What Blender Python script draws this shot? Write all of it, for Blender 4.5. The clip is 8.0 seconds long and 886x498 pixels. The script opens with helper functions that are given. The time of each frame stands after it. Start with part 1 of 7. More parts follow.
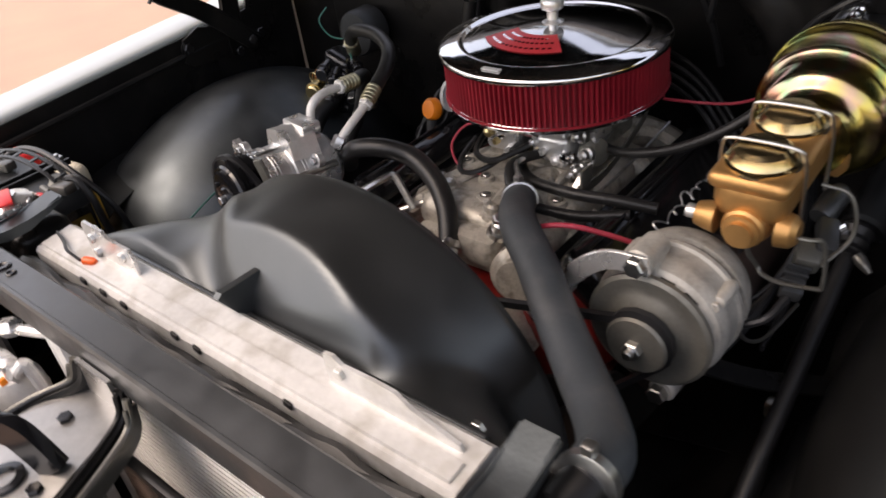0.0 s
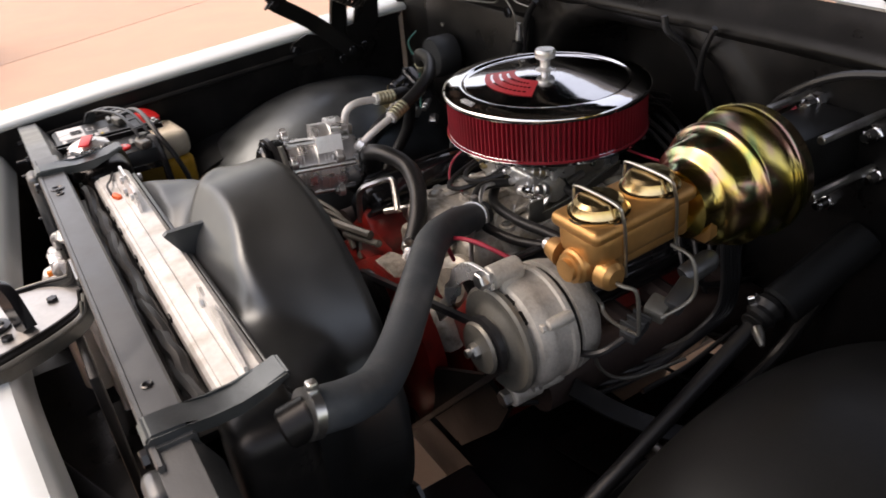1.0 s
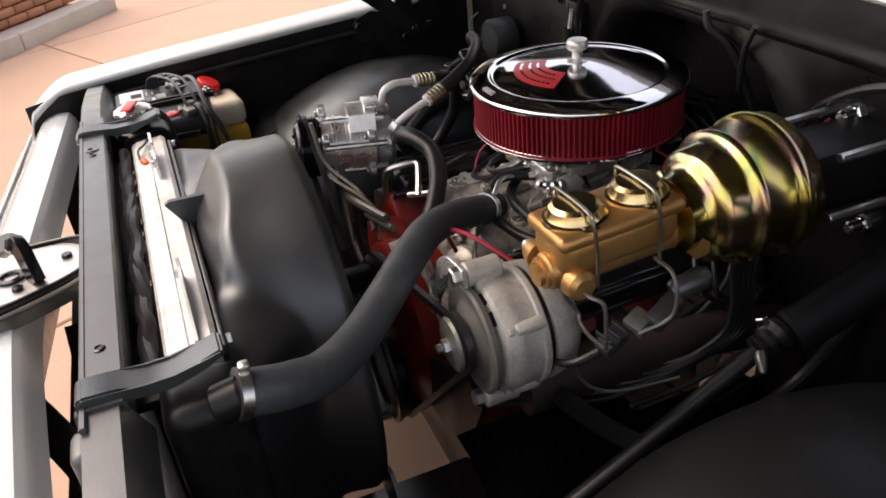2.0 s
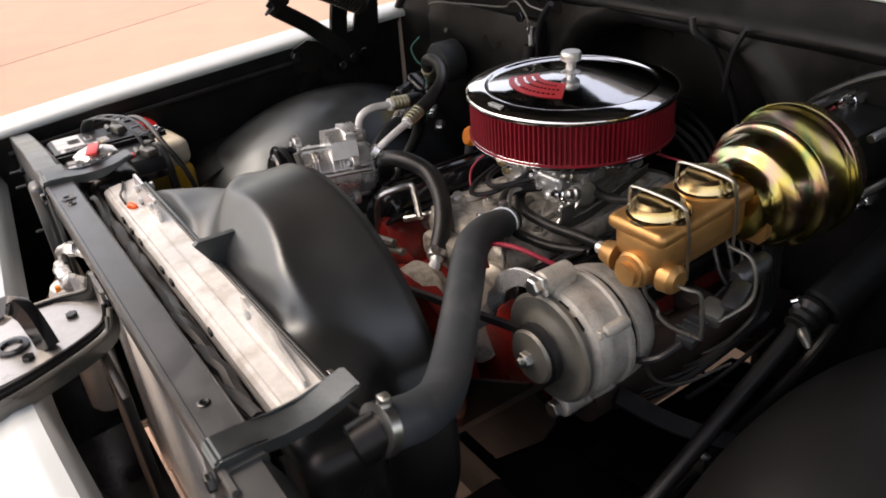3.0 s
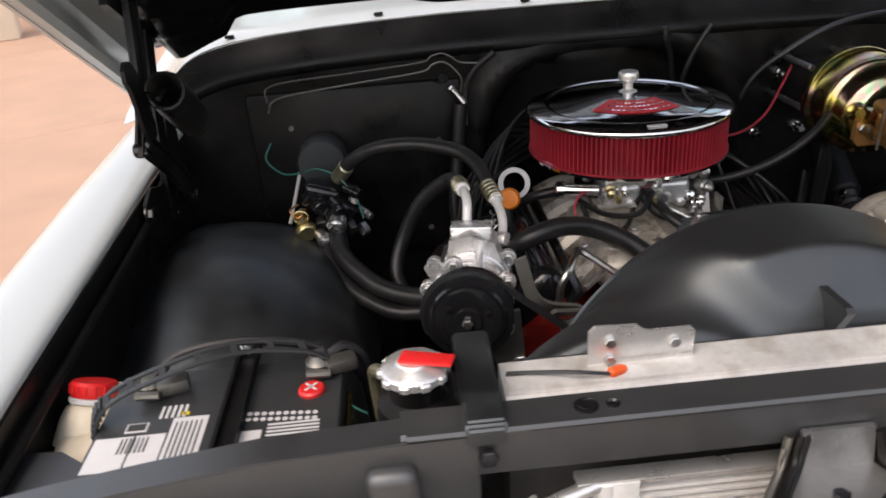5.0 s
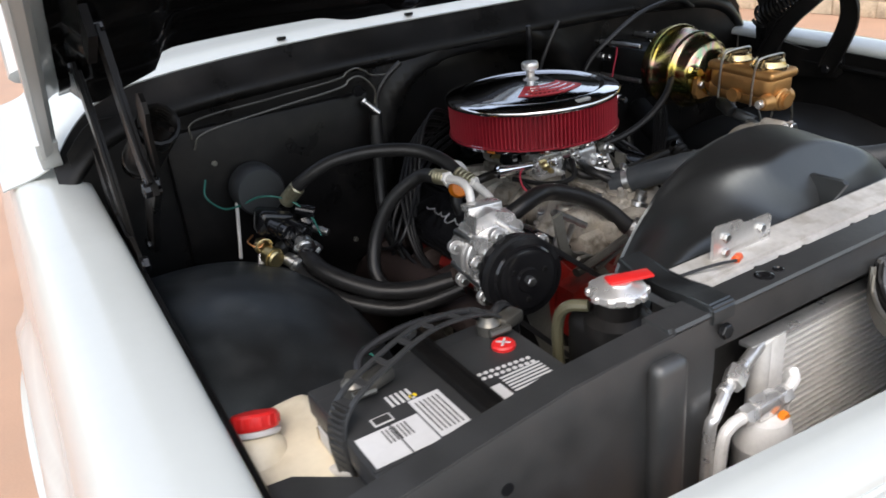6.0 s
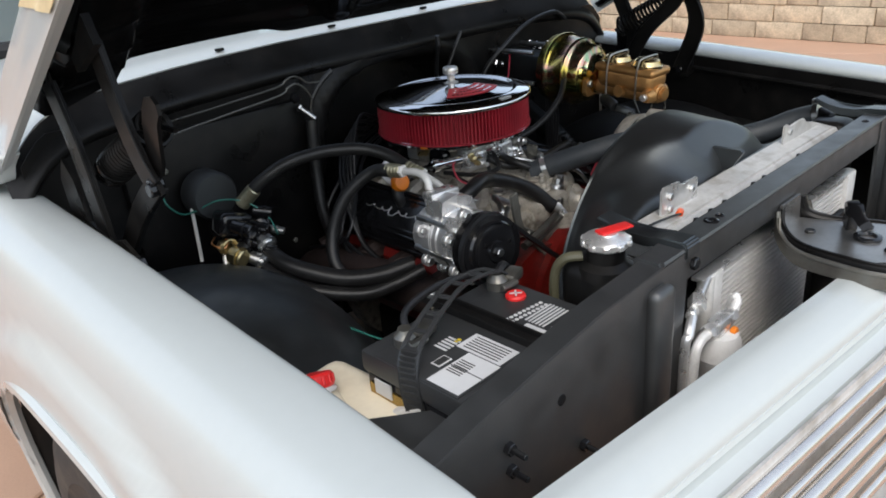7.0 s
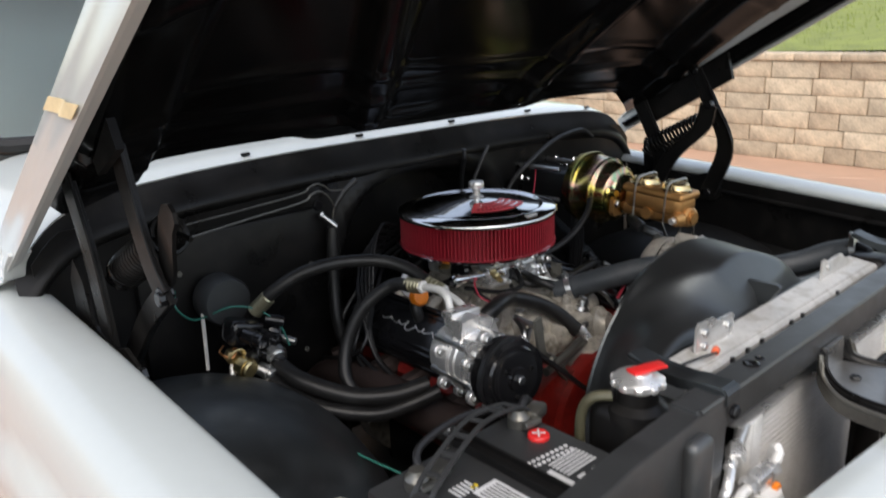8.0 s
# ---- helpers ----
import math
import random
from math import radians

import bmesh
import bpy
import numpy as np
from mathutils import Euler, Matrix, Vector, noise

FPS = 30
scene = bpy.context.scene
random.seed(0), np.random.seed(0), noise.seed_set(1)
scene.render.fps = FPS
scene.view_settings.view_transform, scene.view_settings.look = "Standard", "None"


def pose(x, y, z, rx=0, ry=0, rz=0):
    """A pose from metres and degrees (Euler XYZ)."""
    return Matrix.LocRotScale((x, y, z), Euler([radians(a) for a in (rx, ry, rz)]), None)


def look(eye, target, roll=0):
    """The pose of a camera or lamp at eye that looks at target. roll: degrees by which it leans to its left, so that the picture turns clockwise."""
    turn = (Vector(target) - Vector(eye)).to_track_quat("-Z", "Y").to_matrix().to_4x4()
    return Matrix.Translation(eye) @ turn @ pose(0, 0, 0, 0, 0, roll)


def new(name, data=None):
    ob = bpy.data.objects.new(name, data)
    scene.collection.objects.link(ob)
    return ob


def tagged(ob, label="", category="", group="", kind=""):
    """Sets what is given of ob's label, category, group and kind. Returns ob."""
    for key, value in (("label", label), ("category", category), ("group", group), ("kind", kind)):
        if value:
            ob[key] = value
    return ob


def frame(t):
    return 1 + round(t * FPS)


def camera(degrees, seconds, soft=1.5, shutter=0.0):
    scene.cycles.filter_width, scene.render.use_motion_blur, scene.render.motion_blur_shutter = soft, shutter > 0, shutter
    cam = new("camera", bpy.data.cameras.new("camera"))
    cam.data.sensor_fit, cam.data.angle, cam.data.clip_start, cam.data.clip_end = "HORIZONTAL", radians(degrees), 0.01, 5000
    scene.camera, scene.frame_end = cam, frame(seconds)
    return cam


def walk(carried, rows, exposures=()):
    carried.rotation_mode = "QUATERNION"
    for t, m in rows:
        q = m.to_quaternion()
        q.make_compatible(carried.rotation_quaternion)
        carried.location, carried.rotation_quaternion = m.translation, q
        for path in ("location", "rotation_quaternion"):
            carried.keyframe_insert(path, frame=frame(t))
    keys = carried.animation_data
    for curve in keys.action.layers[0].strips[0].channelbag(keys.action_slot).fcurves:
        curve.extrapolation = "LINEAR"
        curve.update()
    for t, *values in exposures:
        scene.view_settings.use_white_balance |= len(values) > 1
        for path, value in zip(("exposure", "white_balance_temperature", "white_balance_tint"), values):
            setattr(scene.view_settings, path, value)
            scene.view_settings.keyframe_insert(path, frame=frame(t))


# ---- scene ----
cam = camera(60.54, 8.0, soft=1.7, shutter=0.25)
# seconds, eye, target, roll
PATH = [
    (0, (0.6314, -0.9621, 1.4404), (0.0528, -0.3652, 0.8846), -8.65),
    (0.5, (0.8446, -0.9388, 1.4620), (0.2116, -0.3791, 0.9272), -4.32),
    (1, (0.9977, -0.7942, 1.4709), (0.2458, -0.3721, 0.9644), -5.79),
    (1.5, (1.0566, -0.6133, 1.4677), (0.2448, -0.3419, 0.9506), -6.02),
    (3, (0.9158, -0.8676, 1.4540), (0.1839, -0.4007, 0.9577), -5.05),
    (3.5, (0.6449, -1.0377, 1.4405), (0.0366, -0.3910, 0.9805), -5.46),
    (4, (0.2763, -1.1402, 1.4533), (-0.0900, -0.3261, 1.0028), -4.47),
    (4.5, (-0.0851, -1.3014, 1.4403), (-0.2662, -0.4162, 1.0118), -3.68),
    (4.7, (-0.2131, -1.2996, 1.4296), (-0.3141, -0.4059, 0.9923), -3.86),
    (6, (-0.9253, -1.2498, 1.4117), (-0.4899, -0.4516, 0.9954), -6.05),
    (6.5, (-1.1072, -1.1930, 1.4059), (-0.5812, -0.4569, 0.9798), -4.48),
    (7, (-1.1992, -1.2281, 1.4304), (-0.5819, -0.5580, 1.0183), -4.82),
    (7.5, (-1.2314, -1.2279, 1.4486), (-0.5898, -0.5659, 1.0613), -4.45),
    (8, (-1.1594, -1.1751, 1.4434), (-0.5202, -0.4624, 1.1543), -2.11),
]
# the clip's camera opens up and warms over the dark bay, closes over the white fender
EXPOSURES = [(0, 1.45, 7600, 19), (1.0, 1.5, 7800, 19), (3.4, 1.48, 7800, 18), (4.0, 1.26, 7900, 20), (4.7, 1.26, 7500, 17), (6.0, 1.28, 6800, 11), (6.5, 1.08, 6430, 8), (7.0, 0.95, 6560, 8), (8.0, 1.03, 6780, 10)]
walk(cam, [(t, look(eye, target, roll)) for t, eye, target, roll in PATH], EXPOSURES)

# ---- light: an overcast day, brightest towards the front of the truck ----
SUN_ELEVATION, SUN_ROTATION = 55.0, 222.0
world = bpy.data.worlds.new("sky")
scene.world = world
world.use_nodes = True
wn = world.node_tree.nodes
wl = world.node_tree.links
sky = wn.new("ShaderNodeTexSky")
sky.sky_type, sky.sun_disc = "NISHITA", False
sky.sun_elevation, sky.sun_rotation = radians(SUN_ELEVATION), radians(SUN_ROTATION)
sky.air_density, sky.dust_density, sky.ozone_density = 1.2, 2.5, 1.2
haze = wn.new("ShaderNodeHueSaturation")
haze.inputs["Saturation"].default_value = 0.65
wl.new(sky.outputs[0], haze.inputs["Color"])
wl.new(haze.outputs[0], wn["Background"].inputs[0])
wn["Background"].inputs[1].default_value = 0.15
sun = new("sun", bpy.data.lights.new("sun", "SUN"))
sun.data.energy, sun.data.angle, sun.data.color = 0.45, radians(50), (1.0, 0.97, 0.92)
sun.matrix_world = look((-3.84, -4.26, 8.2), (0, 0, 0))
scene.view_settings.exposure = 1.25

# ---- materials ----


def material(name, color, rough=0.5, metal=0.0, spread=0.15, scale=8.0, fine=120.0, bump=0.0, dirt=None, dirt_amount=0.0,
             coat=0.0, rough_spread=0.1, emission=None, per_object=0.0, spec=0.5, tint=(1, 1, 1)):
    """A surface with two scales of variation, fine relief and, where asked for, patches of dirt."""
    m = bpy.data.materials.new(name)
    m.use_nodes = True
    n, l = m.node_tree.nodes, m.node_tree.links
    b = n["Principled BSDF"]
    co = n.new("ShaderNodeTexCoord")
    big = n.new("ShaderNodeTexNoise")
    big.inputs["Scale"].default_value, big.inputs["Detail"].default_value = scale, 5
    small = n.new("ShaderNodeTexNoise")
    small.inputs["Scale"].default_value, small.inputs["Detail"].default_value = fine, 3
    for t in (big, small):
        l.new(co.outputs["Object"], t.inputs["Vector"])
    mixed = n.new("ShaderNodeMath")
    mixed.operation = "MULTIPLY_ADD"
    l.new(big.outputs["Fac"], mixed.inputs[0])
    mixed.inputs[1].default_value = 0.65
    part_small = n.new("ShaderNodeMath")
    part_small.operation = "MULTIPLY"
    part_small.inputs[1].default_value = 0.35
    l.new(small.outputs["Fac"], part_small.inputs[0])
    l.new(part_small.outputs[0], mixed.inputs[2])
    ramp = n.new("ShaderNodeMapRange")
    ramp.inputs["From Min"].default_value, ramp.inputs["From Max"].default_value = 0.3, 0.7
    ramp.inputs["To Min"].default_value, ramp.inputs["To Max"].default_value = 1 - spread, 1 + spread
    l.new(mixed.outputs[0], ramp.inputs["Value"])
    tone = n.new("ShaderNodeMix")
    tone.data_type, tone.blend_type = "RGBA", "MULTIPLY"
    tone.inputs[0].default_value = 1.0
    tone.inputs[6].default_value = (*color, 1)
    value = ramp.outputs[0]
    if per_object:
        info = n.new("ShaderNodeObjectInfo")
        own = n.new("ShaderNodeMapRange")
        own.inputs["To Min"].default_value, own.inputs["To Max"].default_value = 1 - per_object, 1 + per_object
        l.new(info.outputs["Random"], own.inputs["Value"])
        both = n.new("ShaderNodeMath")
        both.operation = "MULTIPLY"
        l.new(value, both.inputs[0])
        l.new(own.outputs[0], both.inputs[1])
        value = both.outputs[0]
    l.new(value, tone.inputs[7])
    out = tone.outputs[2]
    if dirt:
        spot = n.new("ShaderNodeTexNoise")
        spot.inputs["Scale"].default_value, spot.inputs["Detail"].default_value = scale * 2.3, 8
        l.new(co.outputs["Object"], spot.inputs["Vector"])
        lim = n.new("ShaderNodeMapRange")
        lim.inputs["From Min"].default_value, lim.inputs["From Max"].default_value = 0.5, 0.72
        lim.inputs["To Max"].default_value = dirt_amount
        l.new(spot.outputs["Fac"], lim.inputs["Value"])
        over = n.new("ShaderNodeMix")
        over.data_type = "RGBA"
        l.new(lim.outputs[0], over.inputs[0])
        l.new(out, over.inputs[6])
        over.inputs[7].default_value = (*dirt, 1)
        out = over.outputs[2]
    l.new(out, b.inputs["Base Color"])
    rr = n.new("ShaderNodeMapRange")
    rr.inputs["From Min"].default_value, rr.inputs["From Max"].default_value = 0.3, 0.7
    rr.inputs["To Min"].default_value = max(0.02, rough * (1 - rough_spread))
    rr.inputs["To Max"].default_value = min(1.0, rough * (1 + rough_spread))
    l.new(big.outputs["Fac"], rr.inputs["Value"])
    l.new(rr.outputs[0], b.inputs["Roughness"])
    b.inputs["Metallic"].default_value = metal
    b.inputs["Specular IOR Level"].default_value = spec
    b.inputs["Specular Tint"].default_value = (*tint, 1)
    b.inputs["Coat Weight"].default_value = coat
    b.inputs["Coat Roughness"].default_value = 0.08
    if bump:
        bp = n.new("ShaderNodeBump")
        bp.inputs["Strength"].default_value, bp.inputs["Distance"].default_value = min(1.0, bump), 0.002
        l.new(mixed.outputs[0], bp.inputs["Height"])
        l.new(bp.outputs[0], b.inputs["Normal"])
    if emission:
        b.inputs["Emission Color"].default_value = (*emission[:3], 1)
        b.inputs["Emission Strength"].default_value = emission[3]
    return m


WHITE = material("white_paint", (0.475, 0.507, 0.505), 0.22, 0, 0.02, 2, 60, 0.0, (0.6, 0.57, 0.5), 0.06, coat=0.6)
BLACK = material("black_satin_paint", (0.0070, 0.0067, 0.0066), 0.36, 0, 0.3, 9, 160, 0.15, (0.03, 0.027, 0.024), 0.3, rough_spread=0.35, spec=0.2, tint=(0.98, 0.98, 1))
# black paint darkened further: shade under the raised hood is put into the colour
UNDERHOOD = material("shaded_hood_black", (0.004, 0.004, 0.0042), 0.2, 0, 0.3, 5, 120, 0.0, (0.010, 0.009, 0.008), 0.3, rough_spread=0.4, spec=0.2)
BLACK_DUST = material("dusty_black_paint", (0.028, 0.0285, 0.029), 0.37, 0, 0.14, 24, 320, 0.14, (0.06, 0.06, 0.06), 0.12, rough_spread=0.25, spec=1.0, tint=(0.93, 0.97, 1))
DULL_STEEL = material("dull_steel_sheet", (0.17, 0.165, 0.15), 0.36, 0.75, 0.2, 10, 140, 0.15, (0.14, 0.12, 0.09), 0.4, rough_spread=0.3)
LATCH_STEEL = material("grey_zinc_sheet", (0.42, 0.41, 0.395), 0.34, 0.9, 0.12, 10, 160, 0.12, (0.16, 0.145, 0.12), 0.35, rough_spread=0.25)
BLACK_GLOSS = material("black_gloss", (0.008, 0.008, 0.009), 0.14, 0, 0.15, 12, 100, 0.0, (0.03, 0.03, 0.03), 0.15)
WELL = material("undercoated_black", (0.011, 0.0112, 0.0116), 0.42, 0, 0.3, 9, 260, 0.25, (0.045, 0.047, 0.049), 0.45, rough_spread=0.35, spec=1.0, tint=(0.8, 0.93, 1))
# duller, dimmer copy of the undercoat, with weak light put into the material
WELL_DIM = material("dim_matte_undercoat", (0.0095, 0.0092, 0.0092), 0.46, 0, 0.25, 6, 260, 0.2, (0.02, 0.0195, 0.019), 0.35, spec=0.28, tint=(0.8, 0.93, 1))
PLASTIC = material("black_plastic", (0.030, 0.030, 0.0305), 0.44, 0, 0.15, 5, 320, 0.04, (0.05, 0.05, 0.05), 0.35, rough_spread=0.2, spec=0.5, tint=(0.78, 0.92, 1))
SHROUD = material("moulded_shroud_plastic", (0.015, 0.0152, 0.0155), 0.4, 0, 0.22, 6, 300, 0.06, (0.03, 0.03, 0.031), 0.35, rough_spread=0.3, spec=0.95, tint=(0.86, 0.95, 1))
RUBBER = material("hose_rubber", (0.0125, 0.0122, 0.0122), 0.38, 0, 0.25, 14, 180, 0.15, (0.04, 0.04, 0.04), 0.3, spec=0.35)
HOSE_GREY = material("weathered_rubber", (0.032, 0.038, 0.044), 0.55, 0, 0.2, 10, 200, 0.35, (0.10, 0.10, 0.10), 0.35)
WIRE_BLACK = material("wire_black", (0.012, 0.012, 0.013), 0.4, 0, 0.2, 20, 90)
WIRE_RED = material("wire_red", (0.42, 0.035, 0.06), 0.4, 0, 0.1, 20, 90)
WIRE_GREEN = material("wire_green", (0.02, 0.14, 0.11), 0.4, 0, 0.1, 20, 90)
WIRE_WHITE = material("wire_white", (0.6, 0.58, 0.54), 0.5, 0, 0.1, 20, 90)
# darker copy of the chrome; the dimmer sky reflection is put into its colour
LID_CHROME = material("dimmed_lid_chrome", (0.60, 0.60, 0.61), 0.075, 1, 0.06, 8, 60, 0.0, (0.42, 0.42, 0.41), 0.2, rough_spread=0.4)
TRIM = material("bright_trim", (0.80, 0.755, 0.70), 0.2, 0.9, 0.06, 10, 90, 0.0, (0.6, 0.56, 0.5), 0.2)
CHROME = material("chrome", (0.82, 0.82, 0.83), 0.06, 1, 0.03, 10, 60, 0.0, (0.5, 0.5, 0.48), 0.1, rough_spread=0.4)
STEEL = material("zinc_steel", (0.55, 0.55, 0.54), 0.32, 1, 0.2, 30, 160, 0.15, (0.25, 0.2, 0.14), 0.35)
ALUMINIUM = material("cast_aluminium", (0.47, 0.435, 0.375), 0.4, 0.35, 0.3, 22, 260, 0.5, (0.12, 0.10, 0.07), 0.8)
FAN_DISC = material("dull_zinc", (0.17, 0.165, 0.145), 0.45, 0.5, 0.18, 20, 240, 0.2, (0.09, 0.08, 0.06), 0.35)
EXHAUST = material("exhaust_iron", (0.05, 0.034, 0.03), 0.6, 0.5, 0.3, 12, 120, 0.4)
CASTING = material("grey_casting", (0.44, 0.415, 0.37), 0.5, 0.3, 0.22, 26, 260, 0.7, (0.15, 0.14, 0.115), 0.5)
ALU_BRIGHT = material("machined_aluminium", (0.74, 0.73, 0.715), 0.3, 0.75, 0.12, 18, 220, 0.25, (0.45, 0.43, 0.39), 0.35, rough_spread=0.3)
ALU_MATTE = material("dull_aluminium", (0.70, 0.685, 0.66), 0.42, 0.15, 0.1, 20, 240, 0.2, (0.4, 0.38, 0.34), 0.3)
ALU_TANK = material("brushed_aluminium", (0.60, 0.59, 0.57), 0.45, 0.35, 0.16, 11, 150, 0.2, (0.30, 0.27, 0.22), 0.6)
FIN = material("condenser_fin", (0.07, 0.066, 0.062), 0.6, 0.3, 0.2, 40, 400, 0.5)
RED_FILTER = material("red_filter_gauze", (0.24, 0.004, 0.014), 0.6, 0, 0.25, 20, 500, 0.6)
RED_STICKER = material("red_sticker", (0.62, 0.03, 0.04), 0.35, 0, 0.08, 12, 90)
RED_PLASTIC = material("red_plastic", (0.62, 0.02, 0.02), 0.35, 0, 0.1, 12, 90)
RED_ENGINE = material("red_engine_paint", (0.19, 0.012, 0.009), 0.32, 0, 0.35, 10, 90, 0.25, (0.03, 0.014, 0.01), 0.75)
ORANGE = material("orange_plastic", (0.75, 0.2, 0.01), 0.35, 0, 0.1, 15, 90)
GOLD = material("gold_dichromate", (0.5, 0.27, 0.10), 0.4, 0.75, 0.15, 14, 150, 0.3, (0.3, 0.15, 0.05), 0.35)
GOLD_LID = material("pale_gold_lid", (0.68, 0.52, 0.28), 0.22, 1, 0.12, 14, 120, 0.1, (0.45, 0.32, 0.14), 0.3)
BRASS = material("brass", (0.62, 0.5, 0.26), 0.3, 1, 0.15, 30, 150, 0.1)
OLIVE_ZINC = material("olive_zinc", (0.42, 0.39, 0.27), 0.36, 0.85, 0.2, 40, 160, 0.15, (0.2, 0.17, 0.1), 0.35)
AMBER = material("amber_fluid", (0.72, 0.42, 0.04), 0.3, 0, 0.12, 12, 90)
CREAM = material("cream_plastic", (0.74, 0.665, 0.52), 0.42, 0, 0.1, 9, 90, 0.1, (0.4, 0.3, 0.16), 0.3)
GOLD_LABEL = material("gold_label", (0.36, 0.23, 0.05), 0.24, 0.7, 0.2, 16, 90)
LABEL = material("label_paper", (0.56, 0.56, 0.56), 0.45, 0, 0.06, 20, 120)
INK = material("label_ink", (0.03, 0.03, 0.03), 0.5, 0, 0.1, 20, 120)
YELLOW = material("yellow_print", (0.75, 0.55, 0.03), 0.5, 0, 0.1, 20, 120)
TAPE = material("masking_tape", (0.72, 0.58, 0.34), 0.6, 0, 0.15, 16, 160, 0.2)
TYRE = material("tyre_rubber", (0.03, 0.029, 0.028), 0.7, 0, 0.2, 10, 160, 0.3, (0.12, 0.1, 0.08), 0.4)
RIM = material("cast_wheel", (0.5, 0.49, 0.47), 0.35, 0.8, 0.1, 8, 120, 0.1, (0.2, 0.17, 0.13), 0.4)
SLAB = material("peach_concrete", (0.44, 0.275, 0.19), 0.75, 0, 0.12, 2.2, 140, 0.4, (0.42, 0.28, 0.2), 0.4, per_object=0.06)
JOINT = material("slab_joint", (0.16, 0.12, 0.1), 0.9, 0, 0.25, 9, 140, 0.4)
BLOCK = material("tan_block", (0.52, 0.42, 0.30), 0.88, 0, 0.38, 9, 70, 1.0, (0.30, 0.24, 0.175), 0.6, per_object=0.16)
CLAY = material("clay_brick", (0.38, 0.16, 0.085), 0.85, 0, 0.2, 6, 90, 0.6, per_object=0.2)
MORTAR = material("mortar", (0.42, 0.35, 0.26), 0.9, 0, 0.2, 14, 120, 0.5)
KERB = material("kerb_concrete", (0.42, 0.37, 0.32), 0.85, 0, 0.15, 4, 120, 0.5)
STUCCO = material("pale_stucco", (0.66, 0.58, 0.46), 0.9, 0, 0.06, 3, 120, 0.4)
GRASS = material("grass_blades", (0.24, 0.29, 0.06), 0.7, 0, 0.35, 3, 40)
SOIL = material("lawn_soil", (0.21, 0.24, 0.06), 0.9, 0, 0.35, 5, 60, 0.5)


def glass_material():
    m = bpy.data.materials.new("tinted_glass")
    m.use_nodes = True
    b = m.node_tree.nodes["Principled BSDF"]
    b.inputs["Base Color"].default_value = (0.75, 0.85, 0.84, 1)
    b.inputs["Roughness"].default_value = 0.02
    b.inputs["Transmission Weight"].default_value = 1.0
    b.inputs["IOR"].default_value = 1.45
    return m


GLASS = glass_material()


def rainbow_zinc():
    """Yellow zinc plating whose film drifts from gold to rose and green."""
    m = material("yellow_zinc", (0.5, 0.41, 0.15), 0.2, 1, 0.2, 6, 40, rough_spread=0.3)
    n, l = m.node_tree.nodes, m.node_tree.links
    co, film, ramp = n.new("ShaderNodeTexCoord"), n.new("ShaderNodeTexNoise"), n.new("ShaderNodeValToRGB")
    film.inputs["Scale"].default_value, film.inputs["Detail"].default_value, film.inputs["Distortion"].default_value = 9.0, 2.0, 1.2
    l.new(co.outputs["Object"], film.inputs["Vector"])
    l.new(film.outputs["Fac"], ramp.inputs[0])
    e = ramp.color_ramp.elements
    e[0].position, e[0].color = 0.32, (0.30, 0.40, 0.14, 1)
    e[1].position, e[1].color = 0.68, (0.52, 0.36, 0.20, 1)
    for at, c in ((0.42, (0.62, 0.50, 0.12)), (0.5, (0.56, 0.45, 0.16)), (0.58, (0.58, 0.33, 0.28)), (0.63, (0.30, 0.44, 0.26))):
        k = e.new(at)
        k.color = (*c, 1)
    l.new(ramp.outputs[0], n["Principled BSDF"].inputs["Base Color"])
    return m


YELLOW_ZINC = rainbow_zinc()

# ---- mesh helpers ----
Z3 = Vector((0, 0, 1))


def finish(bm, name, mat, sharp=35.0):
    me = bpy.data.meshes.new(name)
    bmesh.ops.recalc_face_normals(bm, faces=bm.faces)
    bm.to_mesh(me)
    bm.free()
    for m in (mat if isinstance(mat, (list, tuple)) else (mat,)):
        me.materials.append(m)
    me.shade_smooth()
    me.set_sharp_from_angle(angle=radians(sharp))
    return me


def part(name, bm, mat, parent, label="", sharp=35.0):
    """One mesh object under a thing or a part. Meshes are built in world coordinates."""
    ob = new(name, finish(bm, name, mat, sharp))
    if parent is not None:
        ob.parent = parent
        ob.matrix_parent_inverse = Matrix.Translation(parent.matrix_world.translation).inverted() if parent.type == "EMPTY" else Matrix.Identity(4)
    if label:
        ob["label"] = label
    return ob


def thing(name, at, label, category, group="", kind=""):
    ob = new(name)
    ob.empty_display_size = 0.05
    ob.location = at
    ob.matrix_world = Matrix.Translation(at)
    return tagged(ob, label, category, group, kind)


def solid(name, bm, mat, label, category, group="", kind="", sharp=35.0):
    """A thing that is one mesh."""
    return tagged(part(name, bm, mat, None, "", sharp), label, category, group, kind)


def frame_of(axis):
    """Two directions square to axis."""
    a = Vector(axis).normalized()
    u = a.cross(Z3)
    if u.length < 0.01:
        u = Vector((1, 0, 0))
    u.normalize()
    return a, u, a.cross(u).normalized()


def box(bm, c, s, bevel=0.0, turn=(0, 0, 0), seg=2):
    m = pose(*c, *turn) @ Matrix.Diagonal((*s, 1))
    made = bmesh.ops.create_cube(bm, size=1, matrix=m)["verts"]
    if bevel:
        edges = list({e for v in made for e in v.link_edges})
        bmesh.ops.bevel(bm, geom=edges, offset=bevel, segments=seg, profile=0.5, affect="EDGES")
    return bm


